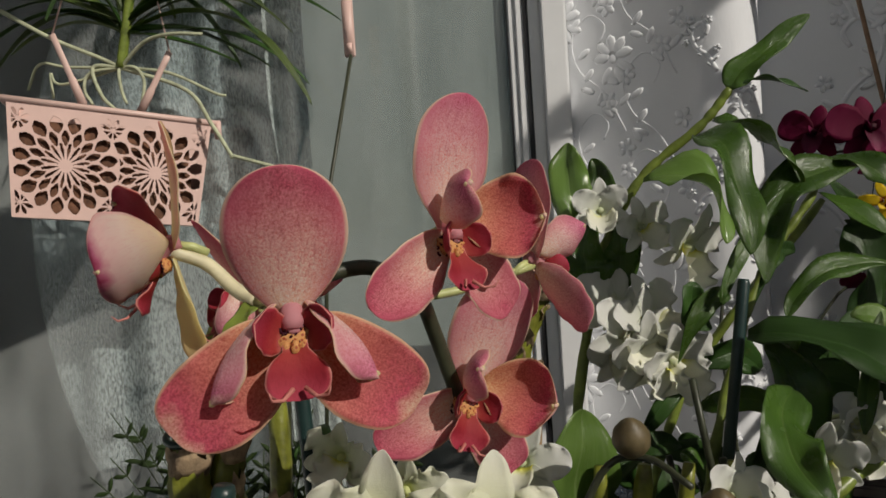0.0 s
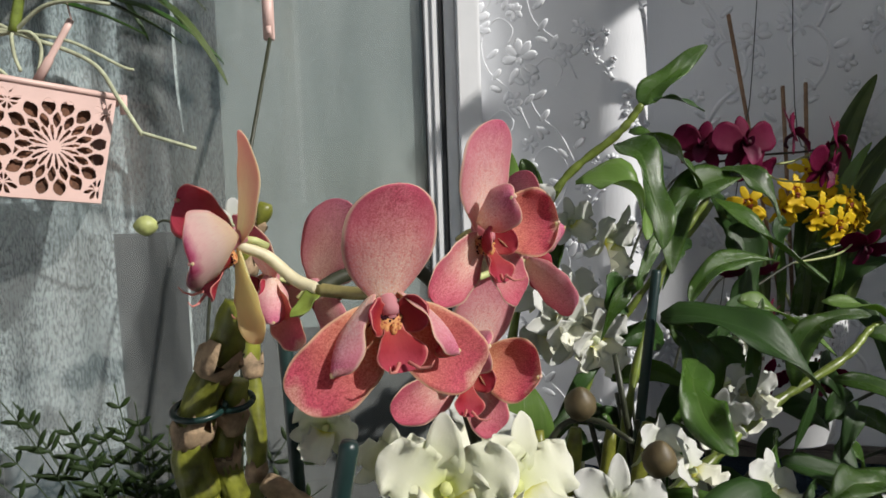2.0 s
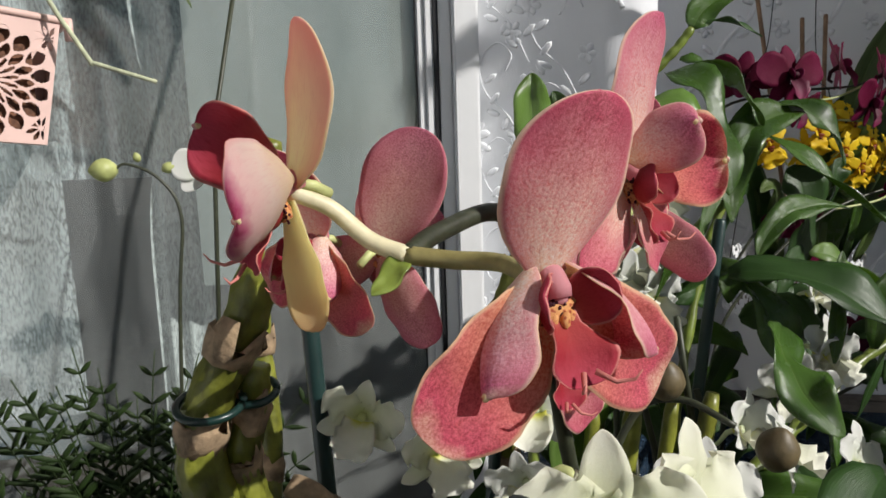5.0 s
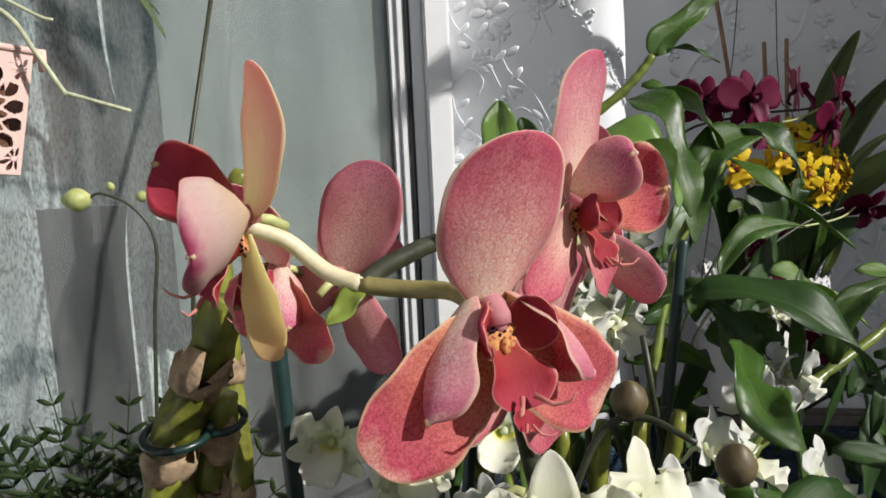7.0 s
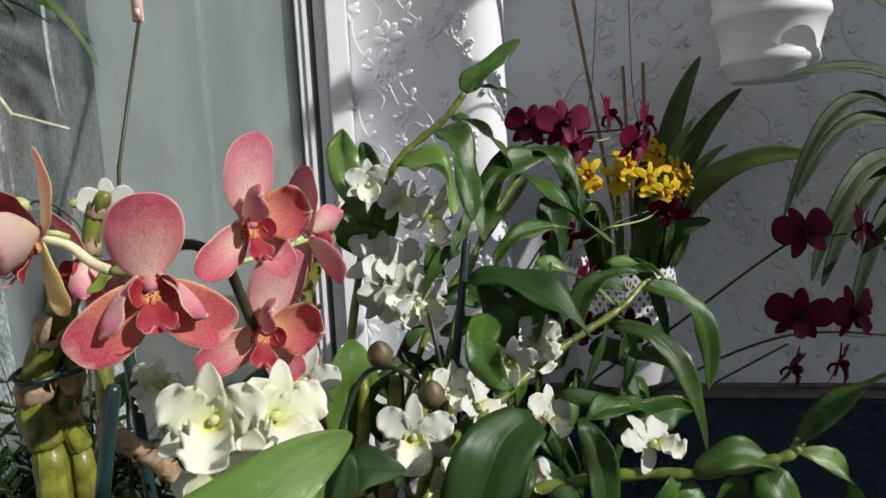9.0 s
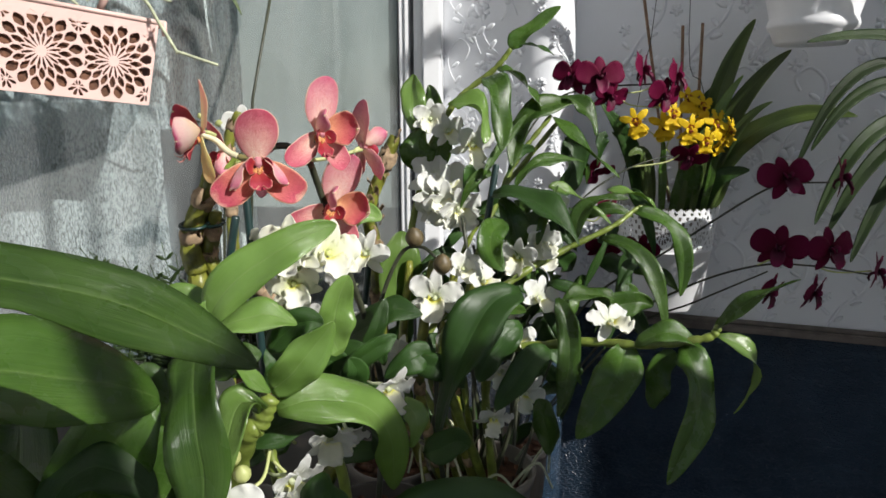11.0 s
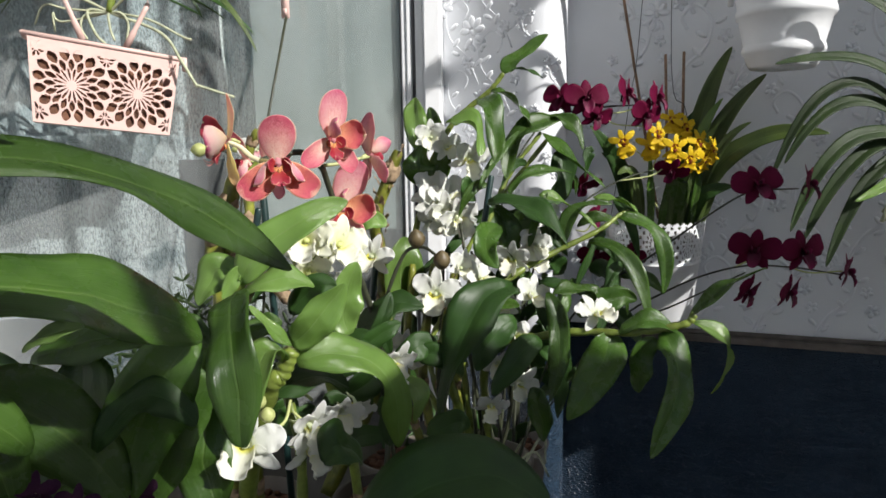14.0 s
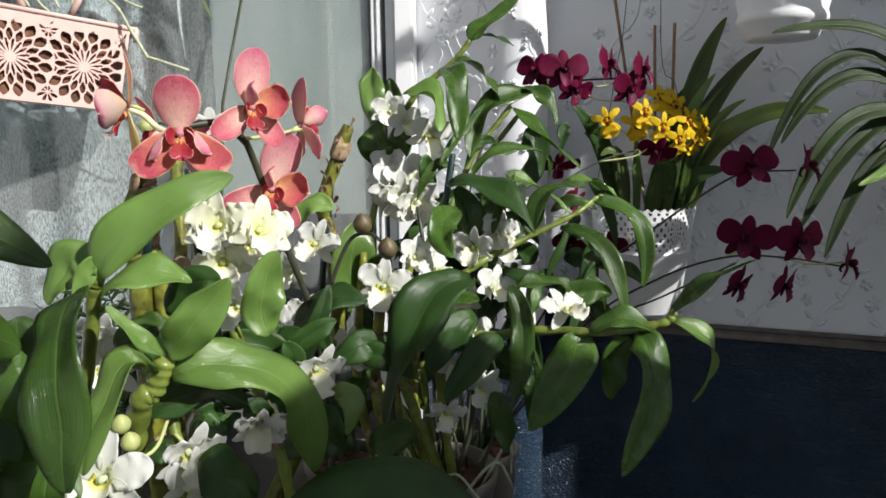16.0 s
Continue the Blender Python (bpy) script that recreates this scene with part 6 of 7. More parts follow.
for row in (
        ((V0, (-0.376, 0.930, 1.524), (-0.338, 0.915, 1.473), (-0.312, 0.910, 1.429), (-0.307, 0.910, 1.427), (-0.244, 0.910, 1.406)), 0.0030),
        (((-0.617, 0.910, 1.646), (-0.556, 0.920, 1.607), (-0.500, 0.930, 1.580), V0), 0.0032),
        ((V0, (-0.425, 0.920, 1.590), (-0.384, 0.910, 1.595), (-0.339, 0.910, 1.591)), 0.0028),
        ((V0, (-0.505, 0.930, 1.565), (-0.493, 0.925, 1.525), (-0.475, 0.925, 1.504)), 0.0030),
        ((V0, (-0.545, 0.935, 1.570), (-0.585, 0.935, 1.577), (-0.605, 0.935, 1.543)), 0.0022),
        ((V0, (-0.445, 0.930, 1.560), (-0.434, 0.930, 1.540), (-0.441, 0.930, 1.506)), 0.0026),
        ((V0, (-0.398, 0.930, 1.549), (-0.339, 0.935, 1.518), (-0.323, 0.935, 1.513)), 0.0024),):
    add_vanda_stalk(*row)
for row in (
        ((V0, (-0.510, 0.930, 1.558), (-0.520, 0.930, 1.536), (-0.510, 0.930, 1.515)), 0.0024),
        ((V0, (-0.469, 0.930, 1.555), (-0.467, 0.930, 1.531), (-0.461, 0.930, 1.512)), 0.0026),
        ((V0, (-0.558, 0.940, 1.548), (-0.573, 0.940, 1.565), (-0.572, 0.940, 1.530)), 0.0022),):
    add_vanda_stalk(*row)

# the small white moth orchid by the window, its stake with a pink clip
small = thing("white_moth_orchid", (-0.24, 0.80, 0.80), "small white moth orchid in bud close to the window", "orchid")
bloom(small, MOTH_KIT, (-0.181, 0.800, 1.308), (0.1, -0.98, 0), (0, 0, 1), 0.85)
stalk(small, [(-0.24, 0.80, 0.86), (-0.220, 0.800, 1.161), (-0.210, 0.800, 1.260), (-0.228, 0.800, 1.300), (-0.257, 0.800, 1.316), (-0.270, 0.800, 1.311)], 0.0022, STEM_DARK, "spike", 0.6)
bud(small, (-0.267, 0.800, 1.311), (-1, 0, 0), 0.027, 0.024, BUD_GREEN)
bud(small, (-0.224, 0.800, 1.309), (0.6, -0.2, 0.2), 0.016, 0.012, BUD_GREEN)
bud(small, (-0.246, 0.800, 1.318), (-0.2, -0.2, 0.8), 0.010, 0.008, BUD_GREEN)
for c, tip, w in (((-0.175, 0.780, 1.104), (-0.194, 0.760, 1.054), 0.05),):
    leaf(small, (-0.225, 0.800, 1.054), c, tip, w, LEAF_DARK_SHADED, (0, -0.5, 0.8))
plant_pot("orchid_pot", (-0.24, 0.79, TABLE_Z), 0.05, 0.04, 0.09, GREY_PLASTIC, "small grey plastic orchid pot")
tagstick = thing("clip_stake", (-0.198, 0.880, 1.260), "thin dark stake with a pink plastic clip on top", "stake")
part("shaft", tube(bmesh.new(), [Vector((-0.20, 0.80, 0.82)), Vector((-0.182, 0.880, 1.349)), Vector((-0.142, 0.910, 1.547))], 0.0026, 8), STEM_DARK, tagstick)
bm = box(bmesh.new(), (-0.0075, -0.002, 0.0), (0.0075, 0.002, 0.075), 0, Matrix.Translation((-0.143, 0.910, 1.544)), 0.0015)
box(bm, (-0.0035, -0.0032, 0.006), (0.0035, 0.0, 0.018), 0, Matrix.Translation((-0.143, 0.910, 1.544)), 0.0005)
part("clip", bm, PINK_PLASTIC, tagstick, "pink plastic clip")

# made-up fern on the sill, standing in for foliage mirrored in the glass
fern = thing("fern", (-0.32, 0.915, SILL_Z), "made-up dark fern in place of foliage mirrored in the glass", "fern")
plant_pot("fern_pot", (-0.32, 0.915, SILL_Z - 0.077), 0.045, 0.035, 0.08, DARK_PLASTIC, "small dark pot added under the made-up fern")
rf = random.Random(8)
for k in range(70):
    a, l, h = rf.uniform(-0.3, 3.5), rf.uniform(0.05, 0.25), rf.uniform(0.20, 0.44)
    p = Vector((-0.32, 0.915, SILL_Z - 0.01))
    q = p + Vector((math.cos(a) * l, rf.uniform(-0.05, 0.045), h))
    line = bez(p, p.lerp(q, 0.5) + Vector((0, 0, 0.08)), q, 9)
    bm = tube(bmesh.new(), line, 0.0008, 5)
    for i in range(2, len(line) - 1):
        d = (line[i + 1] - line[i - 1]).normalized()
        for s in (-1, 1):
            w = d.cross(Vector((0, -1, 0.2))).normalized() * s
            e = line[i] + (w + d * 0.7) * 0.030 * math.sin(math.pi * i / len(line))
            ribbon(bm, bez(line[i], line[i].lerp(e, 0.5), e, 3), 0.007, 0.5, 0.6, (0, -1, 0.2), 0.1, 0, 0, 0.0004, 2)
    part("frond", bm, LEAF_DIMMED, fern)

# the white lace pot with the yellow oncidium
PT, PB = Vector((0.522, 0.815, 1.171)), Vector((0.523, 0.815, 0.996))
PC = Vector((PT.x, 0.835, PB.z))
PH = PT.z - PB.z
lace_pot = thing("lace_pot", tuple(PC), "white plastic pot with a pierced lace border, hung by wires", "pot")
R0, R1 = 0.066, 0.085


def pot_r(v):
    return R0 + (R1 - R0) * v


bm = lathe(bmesh.new(), [(0.001, 0), (R0 - 0.003, 0), (R0, 0.003), (pot_r(0.58), PH * 0.58), (pot_r(0.585) + 0.0015, PH * 0.585), (pot_r(0.60) + 0.0015, PH * 0.605), (pot_r(0.6) - 0.003, PH * 0.605), (R0 - 0.0035, 0.004), (0.001, 0.004)], tuple(PC), 64)
part("body", bm, WHITE_PLASTIC, lace_pot)


def lace_solid(u, v):
    s = u * 40
    edge = 0.93 + 0.06 * abs(math.sin(math.pi * s))
    if v > edge:
        return False
    if v < 0.05 or v > edge - 0.03:
        return True
    a = (u * 8) % 1.0
    x, y = (a - 0.5) * 1.7, v - 0.5
    r, t = math.hypot(x, y * 0.95), math.atan2(y, x)
    if r < 0.36:
        return not (0.06 < r < 0.15 and abs((t * 8 / 6.2832) % 1 - 0.5) < 0.30 or 0.19 < r < 0.31 and abs((t * 14 / 6.2832) % 1 - 0.5) < 0.28)
    return not (math.sin(u * 250) * math.sin(v * 26) > 0.30)


part("lace_border", pierced(bmesh.new(), lambda u, v, k: PC + Vector((math.cos(6.28319 * u), math.sin(6.28319 * u), 0)) * (pot_r(0.6 + 0.4 * v) + k) + Vector((0, 0, PH * (0.6 + 0.42 * v))), 420, 34, lace_solid, 0.0014), WHITE_PLASTIC, lace_pot, "pierced white lace border", False)
inner = lathe(bmesh.new(), [(0.001, PH * 0.1), (R0 - 0.006, PH * 0.1), (R1 - 0.012, PH * 0.9), (0.001, PH * 0.92)], tuple(PC), 30)
part("inner_pot", inner, GREY_PLASTIC, lace_pot, "greyish inner pot")
bm = bmesh.new()
for q, r in (((0.536, 0.830, 1.519), (R1, 0.01)), ((0.486, 0.830, 1.573), (-R1, 0.0))):
    up = PC + Vector((r[0], r[1], PH * 0.97))
    tube(bm, smooth_line([up, up.lerp(Vector(q), 0.55) + Vector((0.004, 0, 0)), Vector(q), Vector((PC.x + 0.03, 0.845, 2.6))], 6), 0.0007, 5)
part("hanger_wire", bm, WIRE, lace_pot, "thin dark wire")
onc = thing("yellow_oncidium", (PC.x, PC.y, PC.z + PH), "yellow oncidium with rust marks in the lace pot", "orchid")
O = (0.535, 0.830, 1.170)
for q, f in (((0.439, 0.770, 1.313), (-0.3, -0.9, 0)), ((0.495, 0.760, 1.326), (0, -1, 0.1)), ((0.520, 0.750, 1.303), (0.1, -0.9, -0.2)), ((0.545, 0.770, 1.337), (0.3, -0.9, 0.2)),
             ((0.564, 0.760, 1.311), (0.4, -0.9, 0)), ((0.548, 0.755, 1.284), (0.2, -0.9, -0.3)), ((0.591, 0.770, 1.300), (0.6, -0.7, 0)), ((0.525, 0.780, 1.349), (-0.1, -0.8, 0.4)), ((0.580, 0.770, 1.284), (0.5, -0.7, -0.3)), ((0.485, 0.770, 1.308), (-0.2, -0.9, -0.1))):
    bloom(onc, YELLOW_KIT, q, f, (random.uniform(-0.4, 0.4), 0, 1), 1.2)
stalk(onc, [O, (0.498, 0.800, 1.237), (0.520, 0.790, 1.312), (0.591, 0.790, 1.316)], 0.0016, STEM_GREEN, "spike")
stalk(onc, [(0.514, 0.800, 1.256), (0.473, 0.790, 1.294), (0.443, 0.785, 1.308)], 0.0012, STEM_GREEN, "spike")
for ctrl, tip, w, m in (((0.571, 0.840, 1.351), (0.632, 0.800, 1.471), 0.030, LEAF_STRAP), ((0.592, 0.830, 1.331), (0.679, 0.770, 1.422), 0.028, LEAF_STRAP), ((0.608, 0.800, 1.353), (0.752, 0.700, 1.321), 0.032, LEAF_STRAP),
                        ((0.548, 0.800, 1.303), (0.611, 0.780, 1.384), 0.018, LEAF_LIGHT), ((0.591, 0.800, 1.312), (0.657, 0.770, 1.343), 0.016, LEAF_STRAP), ((0.556, 0.800, 1.226), (0.630, 0.770, 1.235), 0.03, LEAF_DARK_SHADED),
                        ((0.458, 0.800, 1.275), (0.385, 0.780, 1.341), 0.026, LEAF_DARK_SHADED), ((0.473, 0.790, 1.294), (0.431, 0.770, 1.258), 0.02, LEAF_STRAP), ((0.543, 0.770, 1.275), (0.536, 0.760, 1.248), 0.03, LEAF),
                        ((0.481, 0.810, 1.256), (0.411, 0.800, 1.295), 0.022, LEAF_STRAP), ((0.538, 0.840, 1.303), (0.595, 0.840, 1.370), 0.024, LEAF_DARK_SHADED)):
    foot = Vector(O) + Vector((0.45 * (tip[0] - O[0]), -0.01, -0.02))
    foot.x = min(0.575, max(0.475, foot.x))
    leaf(onc, foot, ctrl, tip, w * 1.25, m, (-0.2, -0.8, 0.5), 0.35, 0, 0.4, 0.6)
for x, h, lean in ((0.482, 0.10, -0.02), (0.500, 0.13, -0.01), (0.515, 0.09, 0.01), (0.530, 0.12, 0.0), (0.548, 0.10, 0.015), (0.566, 0.13, 0.02), (0.580, 0.08, 0.03)):
    leaf(onc, (x, 0.80, 1.15), (x + lean * 0.4, 0.79, 1.15 + h * 0.6), (x + lean, 0.785, 1.16 + h), 0.015, (LEAF_STRAP, LEAF)[int(h * 100) % 2], (0.1, -1, 0.2), 0.5, 0, 0.3, 0.5)
for lo, hi in (((0.545, 0.840, 1.174), (0.535, 0.850, 1.466)), ((0.569, 0.840, 1.174), (0.568, 0.850, 1.470)), ((0.528, 0.840, 1.174), (0.458, 0.850, 1.560))):
    straight_stick("wooden_stick", lo, hi, 0.0026, WOOD_STICK, "thin brown wooden stick in the lace pot", group="wooden sticks")

# the dark magenta dendrobium
magenta = thing("magenta_dendrobium", (0.28, 0.52, 0.80), "dark magenta dendrobium on long thin spikes", "orchid")
plant_pot("orchid_pot", (0.225, 0.54, TABLE_Z), 0.045, 0.036, 0.09, GREY_PLASTIC, "grey plastic orchid pot with bark")
M0 = (0.225, 0.54, 0.88)


def add_magenta_flower(q, f, u, s):
    bloom(magenta, MAGENTA_KIT, q, f, u, s * 1.0)


for row in (
        ((0.303, 0.620, 1.375), (-0.5, -0.8, 0.1), (0.2, 0, 1), 0.9),
        ((0.335, 0.600, 1.374), (0.05, -1, 0.05), (0, 0, 1), 1.0),
        ((0.352, 0.610, 1.350), (0.3, -0.8, -0.4), (0.3, 0, 1), 0.85),
        ((0.398, 0.620, 1.384), (0.8, -0.5, 0.1), (-0.1, 0, 1), 0.95),
        ((0.424, 0.610, 1.350), (0.4, -0.8, -0.3), (0.2, 0, 1), 0.9),
        ((0.444, 0.620, 1.376), (0.8, -0.6, 0.0), (-0.1, 0, 1), 0.9),
        ((0.460, 0.600, 1.270), (-0.2, -0.6, -0.7), (0.3, 0, 1), 0.8),
        ((0.326, 0.580, 1.254), (0, -0.5, -0.85), (0, -1, 0.3), 0.85),):
    add_magenta_flower(*row)
for row in (
        ((0.346, 0.580, 1.208), (0.5, -0.6, -0.4), (0.2, 0, 1), 0.7),
        ((0.344, 0.580, 1.149), (0, -0.8, -0.5), (0.2, 0, 1), 0.8),
        ((0.393, 0.570, 1.150), (-0.5, -0.7, -0.3), (0.2, 0, 1), 0.75),
        ((0.515, 0.450, 1.257), (-0.05, -0.9, 0.3), (-0.15, 0, 1), 0.98),
        ((0.580, 0.450, 1.257), (0.75, -0.5, 0), (-0.1, 0, 1), 0.9),
        ((0.520, 0.460, 1.173), (-0.4, -0.85, 0.0), (0.15, 0, 1), 0.98),
        ((0.583, 0.460, 1.170), (0.25, -0.95, 0.0), (-0.1, 0, 1), 1.0),
        ((0.643, 0.460, 1.143), (0.75, -0.6, -0.1), (0.1, 0, 1), 0.85),):
    add_magenta_flower(*row)
for row in (
        ((0.514, 0.460, 1.120), (0.5, -0.7, -0.4), (0.2, 0.2, 1), 0.85),
        ((0.568, 0.460, 1.118), (0.6, -0.7, -0.3), (-0.2, 0.2, 1), 0.85),):
    add_magenta_flower(*row)
for pts in ((M0, (0.306, 0.550, 1.068), (0.406, 0.490, 1.170), (0.483, 0.460, 1.235), (0.520, 0.460, 1.249), (0.572, 0.460, 1.251)),
            (M0, (0.350, 0.540, 1.046), (0.423, 0.490, 1.118), (0.497, 0.465, 1.151), (0.568, 0.465, 1.150), (0.640, 0.465, 1.138)),
            (M0, (0.358, 0.540, 1.038), (0.438, 0.490, 1.100), (0.512, 0.465, 1.144)),
            (M0, (0.215, 0.580, 1.110), (0.218, 0.610, 1.243), (0.277, 0.630, 1.341), (0.349, 0.630, 1.362), (0.421, 0.630, 1.367), (0.449, 0.630, 1.375)),
            (M0, (0.255, 0.580, 1.126), (0.311, 0.590, 1.211), (0.384, 0.600, 1.257), (0.459, 0.610, 1.276)),
            (M0, (0.247, 0.580, 1.134), (0.295, 0.590, 1.235), (0.334, 0.590, 1.258))):
    stalk(magenta, list(pts), 0.0017, STEM_DARK, "spike", 0.6, 7)
for p, c, q in (((0.349, 0.630, 1.362), (0.387, 0.620, 1.355), (0.434, 0.620, 1.370)), ((0.365, 0.630, 1.360), (0.379, 0.620, 1.340), (0.423, 0.620, 1.335)), ((0.384, 0.600, 1.257), (0.432, 0.600, 1.264), (0.455, 0.600, 1.280)), ((0.497, 0.465, 1.151), (0.518, 0.465, 1.161), (0.524, 0.465, 1.168)), ((0.568, 0.465, 1.150), (0.597, 0.465, 1.142), (0.639, 0.465, 1.143)), ((0.320, 0.590, 1.187), (0.333, 0.580, 1.188), (0.345, 0.580, 1.208))):
    stalk(magenta, [p, c, q], 0.0011, STEM_GREEN, "pedicel", 1.0, 6)

# the hanging white planter
HC = Vector((0.668, 0.700, 1.423))
planter = thing("hanging_planter", tuple(HC), "white plastic hanging planter with moulded rings", "planter")
HH = (Vector((0.666, 0.700, 1.548)) - HC).z
prof = [(0.001, 0), (0.052, 0), (0.056, 0.004), (0.063, HH * 0.16), (0.067, HH * 0.18), (0.0685, HH * 0.22), (0.0670, HH * 0.27), (0.0655, HH * 0.30), (0.0755, HH * 0.60), (0.0795, HH * 0.62), (0.0815, HH * 0.66), (0.0805, HH * 0.71), (0.0785, HH * 0.74), (0.083, HH * 0.95), (0.088, HH * 0.96), (0.0885, HH), (0.086, HH + 0.002), (0.081, HH * 0.97), (0.060, HH * 0.2), (0.05, 0.005), (0.001, 0.005)]
part("body", lathe(bmesh.new(), [(r * 0.89, z) for r, z in prof], tuple(HC), 56), WHITE_PLASTIC, planter)
bm = lathe(bmesh.new(), [(0.001, HH * 0.82), (0.070, HH * 0.82), (0.070, HH * 0.88), (0.001, HH * 0.92)], tuple(HC), 24)
for k in range(60):
    a, q = random.uniform(0, 6.28), 0.062 * math.sqrt(random.random())
    blob(bm, HC + Vector((q * math.cos(a), q * math.sin(a), HH * 0.93)), (0.009, 0.006, 0.004), 0, Matrix.Rotation(random.uniform(0, 3), 4, "Z"), 0.5, 6)
part("bark_mix", bm, BARK, planter, "brown bark mix")
for a in (2.6, 4.9, 0.4):
    p = HC + Vector((0.080 * math.cos(a), 0.080 * math.sin(a), HH * 0.95))
    bm = tube(bmesh.new(), [p - Vector((0, 0, 0.012)), p + Vector((0, 0, 0.03)), p.lerp(HC + Vector((0, 0, 0.5)), 0.5), HC + Vector((0, 0, 0.5))], 0.0022, 7)
    box(bm, (-0.006, -0.004, -0.016), (0.006, 0.004, 0.012), 0, Matrix.Translation(p) @ Matrix.Rotation(a + 1.57, 4, "Z"), 0.001)
    part("hanger_arm", bm, WHITE_PLASTIC, planter)
part("hook_cord", tube(bmesh.new(), [HC + Vector((0, 0, 0.5)), Vector((HC.x, HC.y, 2.6))], 0.0015, 6), WHITE_PLASTIC, planter)
upper = thing("strap_leaf_orchid", (HC.x, HC.y, HC.z + HH), "strap-leaved orchid growing in the hanging planter", "orchid")
for a, l, h in ((0.2, 0.26, 0.02), (-0.6, 0.30, -0.03), (2.8, 0.2, 0.16), (1.2, 0.22, 0.2), (-1.6, 0.18, 0.2), (3.6, 0.2, 0.2)):
    c = HC + Vector((0, 0, HH * 0.95))
    leaf(upper, c, c + Vector((0.5 * l * math.cos(a), 0.5 * l * math.sin(a), 0.14 + h * 0.3)), c + Vector((l * math.cos(a), l * math.sin(a), h)), 0.024, LEAF_STRAP, (0, -0.2, 1), 0.3)

# the arching strap-leaved orchid in its lace pot
SC = Vector((0.868, 0.600, 1.090))
strap_pot = thing("lace_pot", tuple(SC), "white pierced lace pot full of pale roots on the wall rail", "pot")
bm = lathe(bmesh.new(), [(0.001, 0), (0.05, 0), (0.052, 0.003), (0.058, 0.05), (0.055, 0.05), (0.047, 0.005), (0.001, 0.005)], tuple(SC), 40)
part("body", bm, WHITE_PLASTIC, strap_pot)
part("lace_border", pierced(bmesh.new(), lambda u, v, k: SC + Vector((math.cos(6.28319 * u), math.sin(6.28319 * u), 0)) * (0.058 + 0.008 * v + k) + Vector((0, 0, 0.05 + 0.06 * v)), 260, 22, lace_solid, 0.0014), WHITE_PLASTIC, strap_pot, "pierced white lace border", False)
for k in range(26):
    bm = bmesh.new()
    a, q = random.uniform(0, 6.28), random.uniform(0.01, 0.05)
    c = SC + Vector((q * math.cos(a), q * math.sin(a), 0.05))
    tube(bm, smooth_line([c, c + Vector((random.uniform(-0.02, 0.02), random.uniform(-0.03, 0.01), 0.06)), c + Vector((0.02 * math.cos(a), 0.02 * math.sin(a), random.uniform(0.08, 0.12))), c + Vector((0.05 * math.cos(a), 0.05 * math.sin(a), random.uniform(0.03, 0.07)))], 5), random.uniform(0.0022, 0.0036), 6)
    part("root", bm, ROOT, strap_pot, "pale root")
bm = tube(bmesh.new(), [SC + Vector((0, 0.0, 0.11)), SC + Vector((0.02, 0.03, 0.6)), Vector((SC.x + 0.03, SC.y + 0.04, 2.6))], 0.0008, 5)
part("hanger_wire", bm, WIRE, strap_pot)
strap = thing("arching_orchid", (SC.x, SC.y, SC.z + 0.1), "orchid with long arching strap leaves, darkened for shade", "orchid")
SB = (0.841, 0.600, 1.300)
# leaves in the darkened tone, as if unlit
for c, tip, w, m in (((0.806, 0.600, 1.460), (0.595, 0.580, 1.417), 0.020, LEAF_DIMMED), ((0.693, 0.600, 1.505), (0.597, 0.580, 1.254), 0.016, LEAF_DIMMED), ((0.713, 0.600, 1.446), (0.622, 0.590, 1.278), 0.018, LEAF_DIMMED),
                     ((0.691, 0.580, 1.376), (0.620, 0.560, 1.183), 0.020, LEAF_DIMMED), ((0.730, 0.600, 1.347), (0.652, 0.580, 1.168), 0.020, LEAF_DIMMED), ((0.730, 0.580, 1.293), (0.675, 0.560, 1.131), 0.018, LEAF_DIMMED),
                     ((0.868, 0.600, 1.475), (0.692, 0.600, 1.520), 0.022, LEAF_DIMMED), ((0.797, 0.560, 1.262), (0.698, 0.540, 1.226), 0.018, LEAF_LIGHT), ((0.948, 0.600, 1.337), (1.033, 0.580, 1.163), 0.022, LEAF_DIMMED), ((0.921, 0.620, 1.432), (1.021, 0.620, 1.416), 0.022, LEAF_DIMMED),
                     ((0.865, 0.600, 1.353), (0.734, 0.560, 1.270), 0.020, LEAF_DIMMED)):
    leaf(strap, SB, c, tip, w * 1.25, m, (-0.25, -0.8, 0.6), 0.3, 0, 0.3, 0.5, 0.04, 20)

# ---- the plants in front ----
front = thing("green_dendrobium", (-0.04, 0.08, 0.86), "young dendrobium with broad glossy green leaves", "orchid")
cane(front, [(-0.05, 0.12, 0.88), (-0.04, 0.10, 1.04), (-0.008, 0.055, 1.147), (0.002, 0.053, 1.162), (0.010, 0.053, 1.180)], 0.0062, 15, CANE, "cane", False, 0.8, 0.22)
cane(front, [(-0.07, 0.12, 0.88), (-0.065, 0.10, 1.08), (-0.030, 0.060, 1.202), (-0.021, 0.052, 1.226)], 0.004, 12, CANE, "cane", False, 0.8)


def add_front_leaf(base, c, tip, w, m, face, fold, roll, blunt=0.56):
    leaf(front, base, c, tip, w * 0.95, m, face, fold, roll, 0.82 * blunt, blunt, 0.30, 24)


